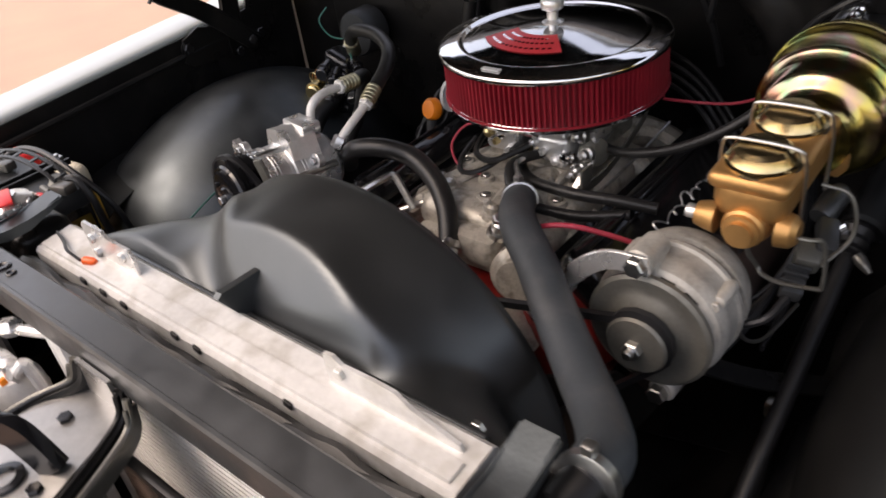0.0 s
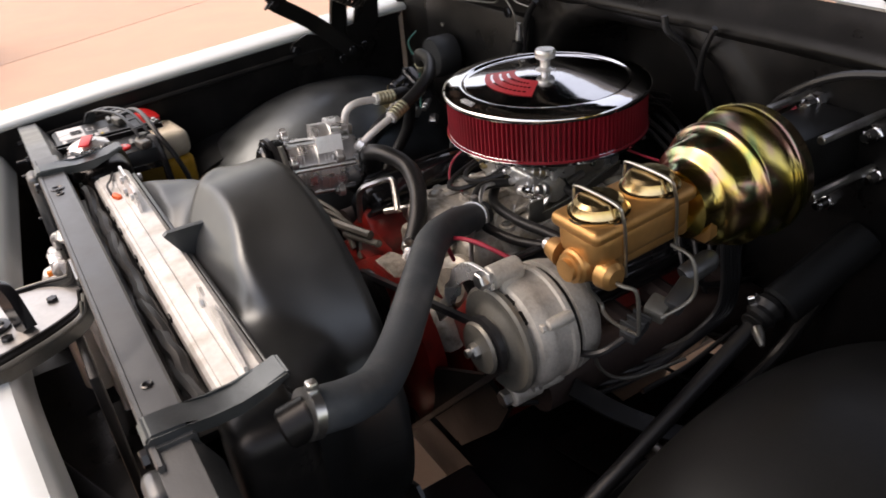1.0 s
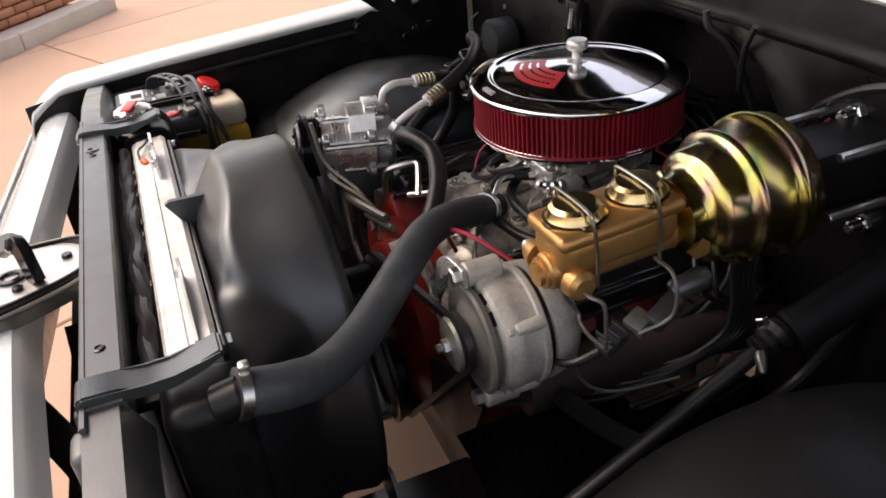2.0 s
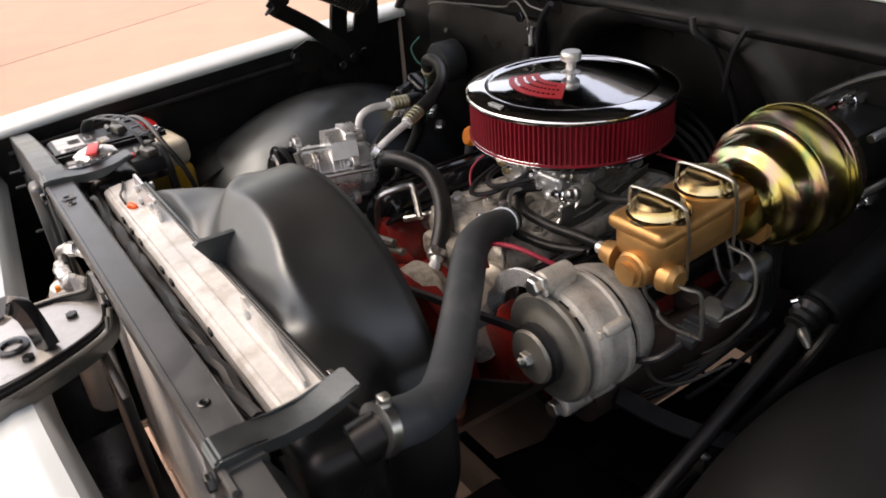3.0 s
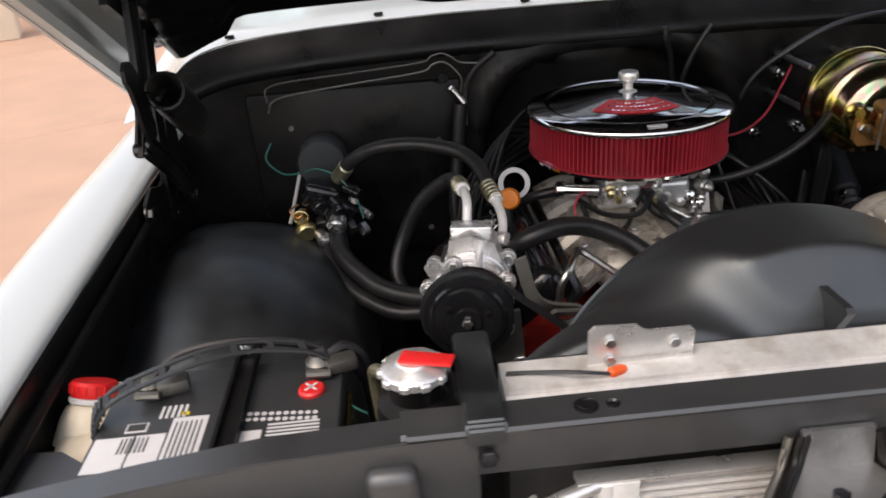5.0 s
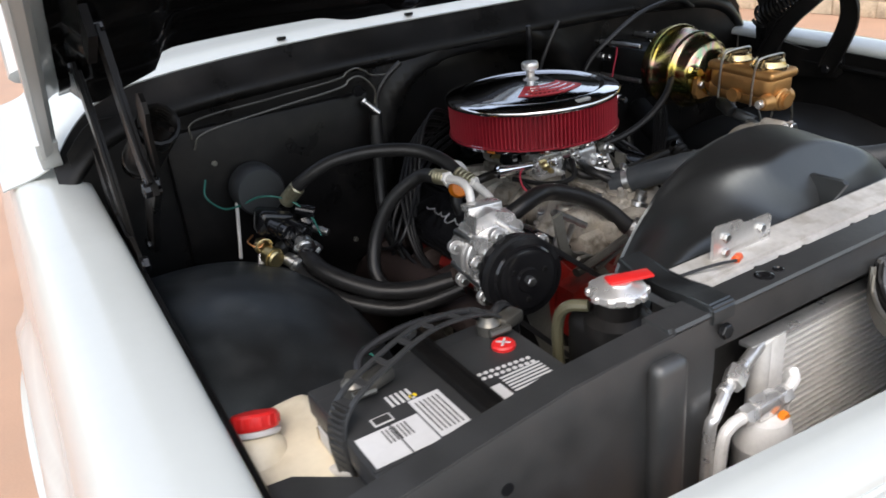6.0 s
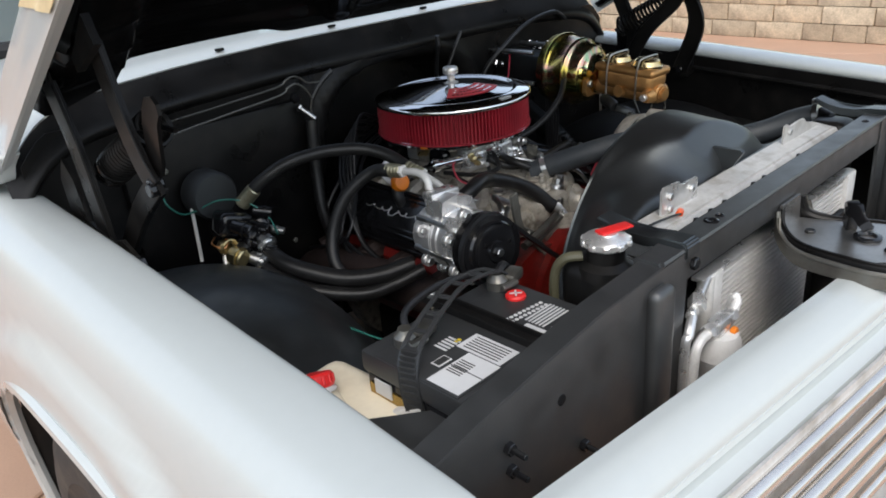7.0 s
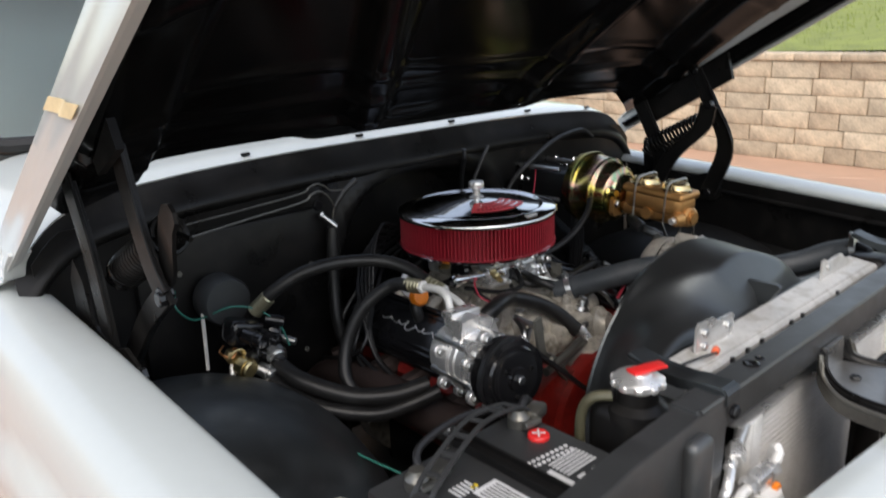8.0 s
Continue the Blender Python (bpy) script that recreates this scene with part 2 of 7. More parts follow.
def lathe(bm, origin, axis, profile, seg=32, close=True):
    """Turns (radius, height) pairs about an axis."""
    a, u, w = frame_of(axis)
    o = Vector(origin)
    rings = []
    for r, h in profile:
        if r < 1e-5:
            rings.append([bm.verts.new(o + a * h)])
        else:
            rings.append([bm.verts.new(o + a * h + (u * math.cos(k) + w * math.sin(k)) * r)
                          for k in (2 * math.pi * i / seg for i in range(seg))])
    for p, q in zip(rings, rings[1:]):
        for i in range(seg):
            j = (i + 1) % seg
            if len(p) == 1 and len(q) > 1:
                bm.faces.new((p[0], q[i], q[j]))
            elif len(q) == 1 and len(p) > 1:
                bm.faces.new((p[i], p[j], q[0]))
            elif len(p) > 1:
                bm.faces.new((p[i], p[j], q[j], q[i]))
    if close:
        for ring in (rings[0], rings[-1]):
            if len(ring) > 1:
                bm.faces.new(ring)
    return bm


def rod(bm, p, q, r, r2=None, seg=16, chamfer=0.15):
    p, q = Vector(p), Vector(q)
    h = (q - p).length
    r2 = r if r2 is None else r2
    c = min(r, r2) * chamfer
    return lathe(bm, p, q - p, [(r - c, 0), (r, c), (r2, h - c), (r2 - c, h)], seg)


def hexagon(bm, p, axis, r, h):
    return lathe(bm, p, axis, [(r * 0.9, 0), (r, h * 0.12), (r, h * 0.85), (r * 0.85, h)], 6)


def curve_points(points, n):
    """A smooth line through points (Catmull-Rom), n steps between each two."""
    p = [Vector(q) for q in points]
    p = [p[0] * 2 - p[1]] + p + [p[-1] * 2 - p[-2]]
    out = []
    for i in range(1, len(p) - 2):
        a, b, c, d = p[i - 1:i + 3]
        for k in range(n):
            t = k / n
            out.append(0.5 * ((2 * b) + (c - a) * t + (2 * a - 5 * b + 4 * c - d) * t * t + (3 * b - a - 3 * c + d) * t ** 3))
    out.append(p[-2])
    return out


def tube(bm, points, r, seg=12, n=8, r2=None, ribs=0.0):
    """A bent pipe through points."""
    line = curve_points(points, n)
    a, u, w = frame_of(line[1] - line[0])
    rings = []
    for i, c in enumerate(line):
        d = (line[min(i + 1, len(line) - 1)] - line[max(i - 1, 0)]).normalized()
        u = (u - d * u.dot(d)).normalized()
        w = d.cross(u)
        k = i / (len(line) - 1)
        rad = r + ((r2 - r) * k if r2 else 0) + (ribs if i % 2 else 0)
        rings.append([bm.verts.new(c + (u * math.cos(t) + w * math.sin(t)) * rad) for t in (2 * math.pi * j / seg for j in range(seg))])
    for p, q in zip(rings, rings[1:]):
        for i in range(seg):
            bm.faces.new((p[i], p[(i + 1) % seg], q[(i + 1) % seg], q[i]))
    bm.faces.new(rings[0])
    bm.faces.new(rings[-1])
    return bm


def prism(bm, outline, origin, u, v, depth):
    """An outline of (a, b) pairs in the plane of u and v, made deep by the vector depth."""
    o, u, v, depth = Vector(origin), Vector(u), Vector(v), Vector(depth)
    low = [bm.verts.new(o + u * a + v * b) for a, b in outline]
    top = [bm.verts.new(q.co + depth) for q in low]
    bm.faces.new(low)
    bm.faces.new(top)
    for i in range(len(low)):
        j = (i + 1) % len(low)
        bm.faces.new((low[i], low[j], top[j], top[i]))
    return bm


def sheet(bm, fn, nu, nv, thick=0.0):
    """A surface fn(a, b), 0 to 1 each way, with thickness along its own normals."""
    pts = [[Vector(fn(i / nu, j / nv)) for j in range(nv + 1)] for i in range(nu + 1)]
    faces = lambda g: [(g[i][j], g[i + 1][j], g[i + 1][j + 1], g[i][j + 1]) for i in range(nu) for j in range(nv)]
    top = [[bm.verts.new(p) for p in row] for row in pts]
    for f in faces(top):
        bm.faces.new(f)
    if thick:
        low = []
        for i in range(nu + 1):
            row = []
            for j in range(nv + 1):
                du = pts[min(i + 1, nu)][j] - pts[max(i - 1, 0)][j]
                dv = pts[i][min(j + 1, nv)] - pts[i][max(j - 1, 0)]
                nrm = du.cross(dv)
                nrm = nrm.normalized() if nrm.length > 1e-12 else Z3
                row.append(bm.verts.new(pts[i][j] - nrm * thick))
            low.append(row)
        for f in faces(low):
            bm.faces.new(f[::-1])
        rim = ([(i, 0) for i in range(nu)] + [(nu, j) for j in range(nv)] + [(i, nv) for i in range(nu, 0, -1)] + [(0, j) for j in range(nv, 0, -1)])
        for k in range(len(rim)):
            a, b = rim[k], rim[(k + 1) % len(rim)]
            bm.faces.new((top[a[0]][a[1]], low[a[0]][a[1]], low[b[0]][b[1]], top[b[0]][b[1]]))
    return bm


def ribbon(bm, points, width, thick, side, n=6):
    """A flat bar bent through points, its width along side."""
    line = curve_points(points, n)
    s = Vector(side).normalized()
    rings = []
    for i, c in enumerate(line):
        d = (line[min(i + 1, len(line) - 1)] - line[max(i - 1, 0)]).normalized()
        w = (s - d * s.dot(d)).normalized()
        t = d.cross(w)
        k = 0.12 * width
        rings.append([bm.verts.new(c + w * a + t * b) for a, b in ((-width / 2, -thick / 2 + thick * 0.2), (-width / 2 + k * 0.3, -thick / 2), (width / 2 - k * 0.3, -thick / 2), (width / 2, -thick / 2 + thick * 0.2),
                                                                  (width / 2, thick / 2 - thick * 0.2), (width / 2 - k * 0.3, thick / 2), (-width / 2 + k * 0.3, thick / 2), (-width / 2, thick / 2 - thick * 0.2))])
    for p, q in zip(rings, rings[1:]):
        for i in range(8):
            bm.faces.new((p[i], p[(i + 1) % 8], q[(i + 1) % 8], q[i]))
    bm.faces.new(rings[0])
    bm.faces.new(rings[-1])
    return bm


def ease(a, b, x):
    t = min(1.0, max(0.0, (x - a) / (b - a)))
    return t * t * (3 - 2 * t)


def lerp(table, x):
    """Straight-line values between (x, value) pairs."""
    for (a, p), (b, q) in zip(table, table[1:]):
        if x <= b:
            return p + (q - p) * max(0.0, (x - a) / (b - a))
    return table[-1][1]


def B():
    return bmesh.new()

# ---- ground and surroundings ----


def ground_sheet():
    bm = B()
    n = 24
    ring = lambda r, z: [bm.verts.new((r * math.cos(2 * math.pi * i / n), r * math.sin(2 * math.pi * i / n), z)) for i in range(n)]
    a, b = ring(30, -0.02), ring(900, -0.02)
    bm.faces.new(a)
    for i in range(n):
        bm.faces.new((a[i], a[(i + 1) % n], b[(i + 1) % n], b[i]))
    return solid("ground", bm, JOINT, "grey-brown ground under the paved driveway", "ground", kind="structure")


ground = ground_sheet()
pavement = thing("pavement", (0, 0, 0), "peach-coloured concrete driveway laid in large square slabs", "pavement", kind="structure")

# ---- the truck: body, firewall, hood ----
truck = thing("pickup_truck", (0, 0.4, 0), "white classic pickup truck with its hood open, parked on peach slabs", "truck")
LIP = [(-1.0, 0.925), (-0.85, 0.95), (-0.6, 0.97), (-0.1, 1.0), (0.2, 1.012), (1.4, 1.05)]
SECTION = [(0.837, -0.012), (0.8345, -0.007), (0.836, 0.0), (0.846, 0.006), (0.87, 0.010), (0.905, 0.011), (0.94, 0.004), (0.965, -0.02), (0.983, -0.07),
           (0.996, -0.14), (1.002, -0.2), (1.004, -0.26), (1.0, -0.33), (0.992, -0.4), (0.98, -0.48), (0.965, -0.56), (0.95, -0.62)]
AXLE = (-0.15, 0.345)


def arch(y, z):
    """Below 1 inside the flat-topped wheel opening."""
    return (abs((y + 0.23) / 0.475) ** 2.5 + abs((z - 0.36) / 0.468) ** 2.5) ** 0.4



FINE = curve_points([(a, 0, b) for a, b in SECTION], 6)


def fender(s):
    bm = B()
    ny, ns = 84, len(SECTION) - 1

    def at(a, b):
        y = -0.912 + a * 1.912
        k = b * (len(FINE) - 1)
        i = min(int(k + 1e-6), len(FINE) - 2)
        x, _, z = FINE[i].lerp(FINE[i + 1], k - i)
        nose = max(0.0, (-0.82 - y) / 0.092) ** 2
        x -= nose * 0.07 * (x - 0.8) / 0.2
        zz = lerp(LIP, y) + z - nose * 0.03
        flare = 0.02 * ease(1.2, 1.13, arch(y, zz)) if x > 0.97 or b > 0.6 else 0
        return Vector((s * (x + flare), y, zz))

    sheet(bm, at, 130, 72)
    cut = [f for f in bm.faces if abs(f.calc_center_median().x) > 0.93
           and arch(f.calc_center_median().y, f.calc_center_median().z) < 0.985]
    bmesh.ops.delete(bm, geom=cut, context="FACES")
    ob = part("fender", bm, WHITE, truck, "white painted front fender", 50)
    front = B()

    def turned_down(a, b):
        p = at(0, 0.62 * a)
        return Vector((p.x - s * 0.02 * b, p.y - 0.02 * math.sin(b * math.pi / 2), p.z - 0.07 * b ** 1.6))

    sheet(front, turned_down, 40, 8, 0.003)
    part("fender_nose", front, WHITE, ob, "white rounded front end of the fender", 50)
    pocket = B()
    sheet(pocket, lambda a, b: (s * (0.835 + 0.055 * a), -0.79 - 0.09 * b, 0.908 - 0.004 * b - 0.02 * a), 4, 8, -s * 0.003)
    part("fender_pocket", pocket, BLACK, ob, "black inner corner of the fender")
    lip = B()
    path = []
    for i in range(41):
        k = math.pi * i / 40
        c, v = math.cos(k), math.sin(k)
        r = (abs(c / 0.475) ** 2.5 + abs(v / 0.468) ** 2.5) ** -0.4
        path.append((s * (1.005 + 0.012 * v - 0.03 * (1 - v)), -0.23 + r * c, 0.36 + r * v))
    tube(lip, path, 0.013, 8, 1)
    part("wheel_arch_lip", lip, WHITE, ob)
    house = B()

    def round_arch(a, b):
        k = math.pi * a
        c, v = math.cos(k), math.sin(k)
        r = 1.01 * (abs(c / 0.475) ** 2.5 + abs(v / 0.468) ** 2.5) ** -0.4
        return Vector((s * (0.985 - 0.27 * b), -0.23 + r * c * (1 - 0.12 * b), 0.36 + r * v * (1 - 0.05 * b) - 0.3 * max(0, 0.25 - v)))

    sheet(house, round_arch, 40, 8, 0.002)
    part("wheel_house", house, WELL_DIM, ob, "black wheel house liner")
    skirt = B()
    sheet(skirt, lambda a, b: (s * (0.836 + 0.01 * b), -0.93 + a * 1.1, lerp(LIP, -0.93 + a * 1.1) - 0.012 - b * (0.2 + 0.25 * ease(0.8, 1, a) + 0.25 * ease(0.25, 0, a))), 24, 6, -s * 0.003)
    part("inner_fender_flange", skirt, BLACK, ob, "black inner flange of the fender")
    bead = B()
    tube(bead, [(s * 0.826, -0.8 + i * 0.1, lerp(LIP, -0.8 + i * 0.1) - 0.045) for i in range(9)], 0.007, 8, 3)
    part("seam_bead", bead, BLACK, ob)
    rub = B()
    box(rub, (s * 0.843, -0.69, lerp(LIP, -0.69) - 0.016), (0.014, 0.022, 0.02), 0.004, (0, s * 30, 0))
    part("rubber_bumper", rub, RUBBER, ob, "small black rubber hood bumper")
    return ob


def wheel_well(s):
    bm = B()

    def at(a, b):
        t = math.pi * (1.02 * a - 0.01)
        k = abs(b * 2 - 1)
        r = 0.375
        across = 0.84 - b * (0.345 if s < 0 else 0.33)
        fall = max(0, (b - 0.22) / 0.78) if s < 0 else max(0, (b - 0.45) / 0.55)
        r2 = r - 0.20 * (1 - math.sqrt(max(0, 1 - fall ** 2.2))) - 0.02 * ease(0.12, 0, b)
        y = -0.105 - math.cos(t) * (r2 * 1.2)
        z = (0.51 if s < 0 else 0.485) + math.sin(t) * r2
        return Vector((s * (across - 0.02 * math.sin(t) * fall), y, z))

    sheet(bm, at, 40, 24, s * 0.004)
    # the driver's well takes the dim copy, so its shade is in the material
    ob = part("wheel_well", bm, WELL if s < 0 else WELL_DIM, truck, "black undercoated inner wheel well", 60)
    apron = B()
    sheet(apron, lambda a, b: (s * ((0.505 if s < 0 else 0.515) - 0.05 * b), -0.62 + a * 0.9, 0.50 + 0.19 * math.sin(math.pi * min(1, max(0, (a * 0.9 - 0.12) / 0.8))) - b * 0.18), 24, 4, s * 0.003)
    part("inner_apron", apron, WELL_DIM, ob)
    return ob


fender(-1), fender(1)
wheel_well(-1), wheel_well(1)


COWL_DROP = [(0, 0), (0.3, 0.0), (0.43, 0.003), (0.55, 0.008), (0.65, 0.015), (0.72, 0.023), (0.77, 0.035), (0.81, 0.053), (0.84, 0.08), (0.865, 0.108), (0.885, 0.14), (0.93, 0.165), (0.98, 0.18)]


def cowl_drop(x):
    u = abs(x)
    return (lerp(COWL_DROP, u - 0.012) + lerp(COWL_DROP, u) + lerp(COWL_DROP, u + 0.012)) / 3


def firewall():
    # the recess over the engine is an arch; the sheet steps back inside it
    bm = B()

    def depth(x, z):
        inside = (abs(x - 0.018) / 0.25) ** 3.4 + (max(0, z - 0.72) / 0.37) ** 3.4
        return 0.2 + 0.13 * ease(1.12, 0.88, inside) if z < 1.16 else 0.2

    def at(a, b):
        x = -0.86 + a * 1.72
        z = 0.42 + b * min(0.70, 0.755 - cowl_drop(x))
        bead = 0.016 * math.exp(-(((abs(x - 0.018) / 0.285) ** 3.4 + (max(0, z - 0.72) / 0.398) ** 3.4 - 1.0) / 0.16) ** 2)
        return Vector((x, depth(x, z) - bead, z))

    sheet(bm, at, 96, 48, -0.004)
    ob = part("firewall", bm, BLACK, truck, "black painted steel firewall with arched recess", 60)
    up = B()
    prof = [(0.201, 1.112), (0.19, 1.117), (0.185, 1.124), (0.188, 1.135), (0.199, 1.152), (0.21, 1.17), (0.217, 1.186)]

    def top(a, b):
        i = min(int(b * 6 + 1e-6), 5)
        f = b * 6 - i
        x = -0.885 + a * 1.77
        return Vector((x, prof[i][0] * (1 - f) + prof[i + 1][0] * f, prof[i][1] * (1 - f) + prof[i + 1][1] * f - cowl_drop(x)))

    sheet(up, top, 88, 12, -0.003)
    part("cowl_front_panel", up, BLACK, ob, "black cowl front panel with a stamped step", 60)
    cowl = B()

    def cow(a, b):
        x = -0.975 + a * 1.95
        return Vector((x, 0.218 + b * 0.42 + 0.06 * ease(0.86, 0.97, abs(x)), 1.19 - cowl_drop(x) * (1 - 0.25 * b) + 0.01 * ease(0, 0.1, b) + 0.02 * b))

    sheet(cowl, cow, 96, 14, 0.003)
    c = part("cowl_panel", cowl, WHITE, truck, "white painted cowl panel behind the hood", 60)
    for x in (-0.718, -0.427, -0.14, 0.147, 0.434, 0.7):
        clip = B()
        box(clip, (x, 0.232, 1.199 - cowl_drop(x)), (0.018, 0.01, 0.006), 0.002)
        part("cowl_clip", clip, BLACK, c)
    return ob


fw = firewall()


def cab():
    # windshield, pillars and roof behind the hood
    glass = B()
    sheet(glass, lambda a, b: (-0.79 + a * 1.58, 0.64 + b * 0.36 - 0.05 * math.cos((a - 0.5) * 3), 1.225 + b * 0.47), 16, 6, 0.005)
    w = part("windshield", glass, GLASS, truck, "clear tinted windshield glass")
    w.visible_shadow = False
    seal = B()
    ring = [(-0.81, 0.67, 1.28), (-0.765, 0.645, 1.218), (0, 0.59, 1.212), (0.765, 0.645, 1.218), (0.81, 0.67, 1.28), (0.775, 0.97, 1.66), (0.73, 1.0, 1.70), (0, 0.95, 1.71), (-0.73, 1.0, 1.70), (-0.775, 0.97, 1.66), (-0.81, 0.67, 1.28)]
    tube(seal, ring, 0.018, 8, 5)
    part("windshield_seal", seal, RUBBER, truck, "black rubber windshield seal")
    for s in (-1, 1):
        pil = B()
        tube(pil, [(s * 0.865, 0.66, 1.15), (s * 0.845, 0.82, 1.4), (s * 0.80, 1.05, 1.73)], 0.04, 10, 4)
        part("windshield_pillar", pil, WHITE, truck)
        side = B()
        sheet(side, lambda a, b: (s * (0.99 - 0.03 * b), 1.0 + a * 1.2, 0.45 + b * 0.62), 8, 4, s * 0.02)
        part("door_skin", side, WHITE, truck)
    roof = B()
    sheet(roof, lambda a, b: (-0.8 + a * 1.6, 1.0 + b * 1.1, 1.73 + 0.05 * math.sin(math.pi * a) * math.sin(math.pi * min(1, b + 0.2))), 12, 8, 0.02)
    part("roof", roof, WHITE, truck)
    for s in (-1, 1):
        pane = B()
        sheet(pane, lambda a, b: (s * (0.955 - 0.14 * b), 0.95 + 0.1 * b + a * (1.15 - 0.1 * b), 1.06 + b * 0.66), 6, 4, s * 0.005)
        part("side_window", pane, GLASS, truck).visible_shadow = False
    back = B()
    box(back, (0, 2.1, 1.1), (1.6, 0.04, 1.25), 0.01)
    part("cab_rear_wall", back, WHITE, truck)
    dash = B()
    box(dash, (0, 0.86, 1.12), (1.5, 0.4, 0.14), 0.04)
    part("dashboard", dash, BLACK, truck)
    wiper = B()
    rod(wiper, (-0.55, 0.58, 1.235), (-0.15, 0.585, 1.30), 0.006, seg=6)
    rod(wiper, (-0.62, 0.6, 1.26), (-0.2, 0.6, 1.36), 0.007, seg=6)
    part("wiper", wiper, BLACK, truck)


cab()


def hood():
    base = Vector((0, 0.262, 1.137))
    # the hinges carry the rear edge up and forward; the side walls run further back
    rear = lambda u: 0.14 + 0.035 * ease(0.3, 0.4, u) - 0.085 * ease(0.66, 0.84, u) - 0.09 * ease(0.868, 0.884, u)
    d = Vector((0, -math.cos(radians(29.8)), math.sin(radians(29.8))))
    nrm = Vector((0, d.z, -d.y))
    LEN = 1.3
    skin = B()

    def outer(a, b):
        w = a * 2 - 1
        side = abs(w)
        h = -0.02 + (0.08 + 0.075 * ease(0, 0.5, b)) * (1 - (min(side, 0.93) / 0.93) ** 6)
        x = side / 0.93 * 0.885
        if side > 0.93:
            # the side wall steps out over a crease half-way down
            k = (side - 0.93) / 0.07
            x = 0.885 + 0.008 * ease(0.5, 0.72, k)
            h = -0.02 - k * (0.074 if w < 0 else 0.045)
        x *= 1 if w >= 0 else -1
        front = ease(0.93, 1.0, b) * 0.03
        return base + Vector((x, 0, 0)) + d * (rear(abs(x)) + b * (LEN - rear(abs(x)))) + nrm * (h - front)

    sheet(skin, outer, 120, 36, 0.006)
    ob = part("hood_skin", skin, WHITE, truck, "white painted hood panel, raised", 40)
    for s in (-1, 1):
        lip = B()
        prism(lip, [(-0.012, -0.115), (0.006, -0.112), (0.014, -0.1), (0.010, -0.096), (0.003, -0.106), (-0.008, -0.108)], base + Vector((s * 0.885, 0, 0)) + d * 0.02 + nrm * (0.058 if s > 0 else 0.022),
              Vector((-s, 0, 0)), nrm, d * (LEN - 0.02))
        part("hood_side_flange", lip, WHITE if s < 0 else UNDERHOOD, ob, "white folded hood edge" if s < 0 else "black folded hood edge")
        if s > 0:
            inside = B()
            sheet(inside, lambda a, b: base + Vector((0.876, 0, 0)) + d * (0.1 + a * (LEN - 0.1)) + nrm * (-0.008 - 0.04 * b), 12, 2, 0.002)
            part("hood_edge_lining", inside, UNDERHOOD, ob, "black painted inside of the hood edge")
        else:
            curl = B()
            end = base + Vector((-0.888, 0, 0)) + d * 0.05 + nrm * -0.088
            ribbon(curl, [end + Vector(q) for q in ((0, -0.05, 0.03), (0, 0, 0), (0.002, 0.035, -0.03), (0.004, 0.075, -0.038), (0.008, 0.11, -0.02), (0.012, 0.125, 0.01))], 0.034, 0.006, (1, 0, 0))
            part("hood_corner_curl", curl, WHITE, ob, "white curled lower hood corner")
    tape = B()
    sheet(tape, lambda a, b: base + Vector((-0.8945 - 0.008 * ease(0.44, 0.66, (0.004 + 0.066 * b) / 0.074), 0, 0)) + d * (0.485 + a * 0.035 + 0.11 * b) + nrm * (-0.024 - b * 0.066), 4, 12, -0.001)
    part("tape_strip", tape, TAPE, ob, "strip of yellowed masking tape")
    under = B()

    def inner(a, b):
        x = (a * 2 - 1) * 0.845
        u = abs(x)
        rim = ease(0.66, 0.70, u) * ease(0.83, 0.80, u)
        v = rear(u) + b * (LEN - rear(u) - 0.04)
        cross = 0.5 * math.exp(-((v - 0.16) / 0.05) ** 4) + math.exp(-((v - 1.2) / 0.06) ** 4)
        diag = math.exp(-((u - 0.15 - 0.35 * v) / 0.045) ** 4) * ease(0.1, 0.2, v)
        ridge = sum(h * math.exp(-((v - q - 0.012 * math.sin(7 * x + 30 * q)) / 0.011) ** 2) for q, h in ((0.21, 0.005), (0.29, 0.006), (0.36, 0.005), (0.62, 0.004)))
        return base + Vector((x, 0, 0)) + d * v + nrm * (-ridge - 0.018 - 0.04 * max(rim, 0.55 * min(1, cross), 0.7 * diag) + (0.043 + 0.08 * ease(0.15, 0.65, v)) * (1 - (u / 0.885) ** 6))

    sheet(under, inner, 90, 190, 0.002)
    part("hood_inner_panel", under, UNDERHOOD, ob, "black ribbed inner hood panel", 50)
    return ob


hood_skin = hood()


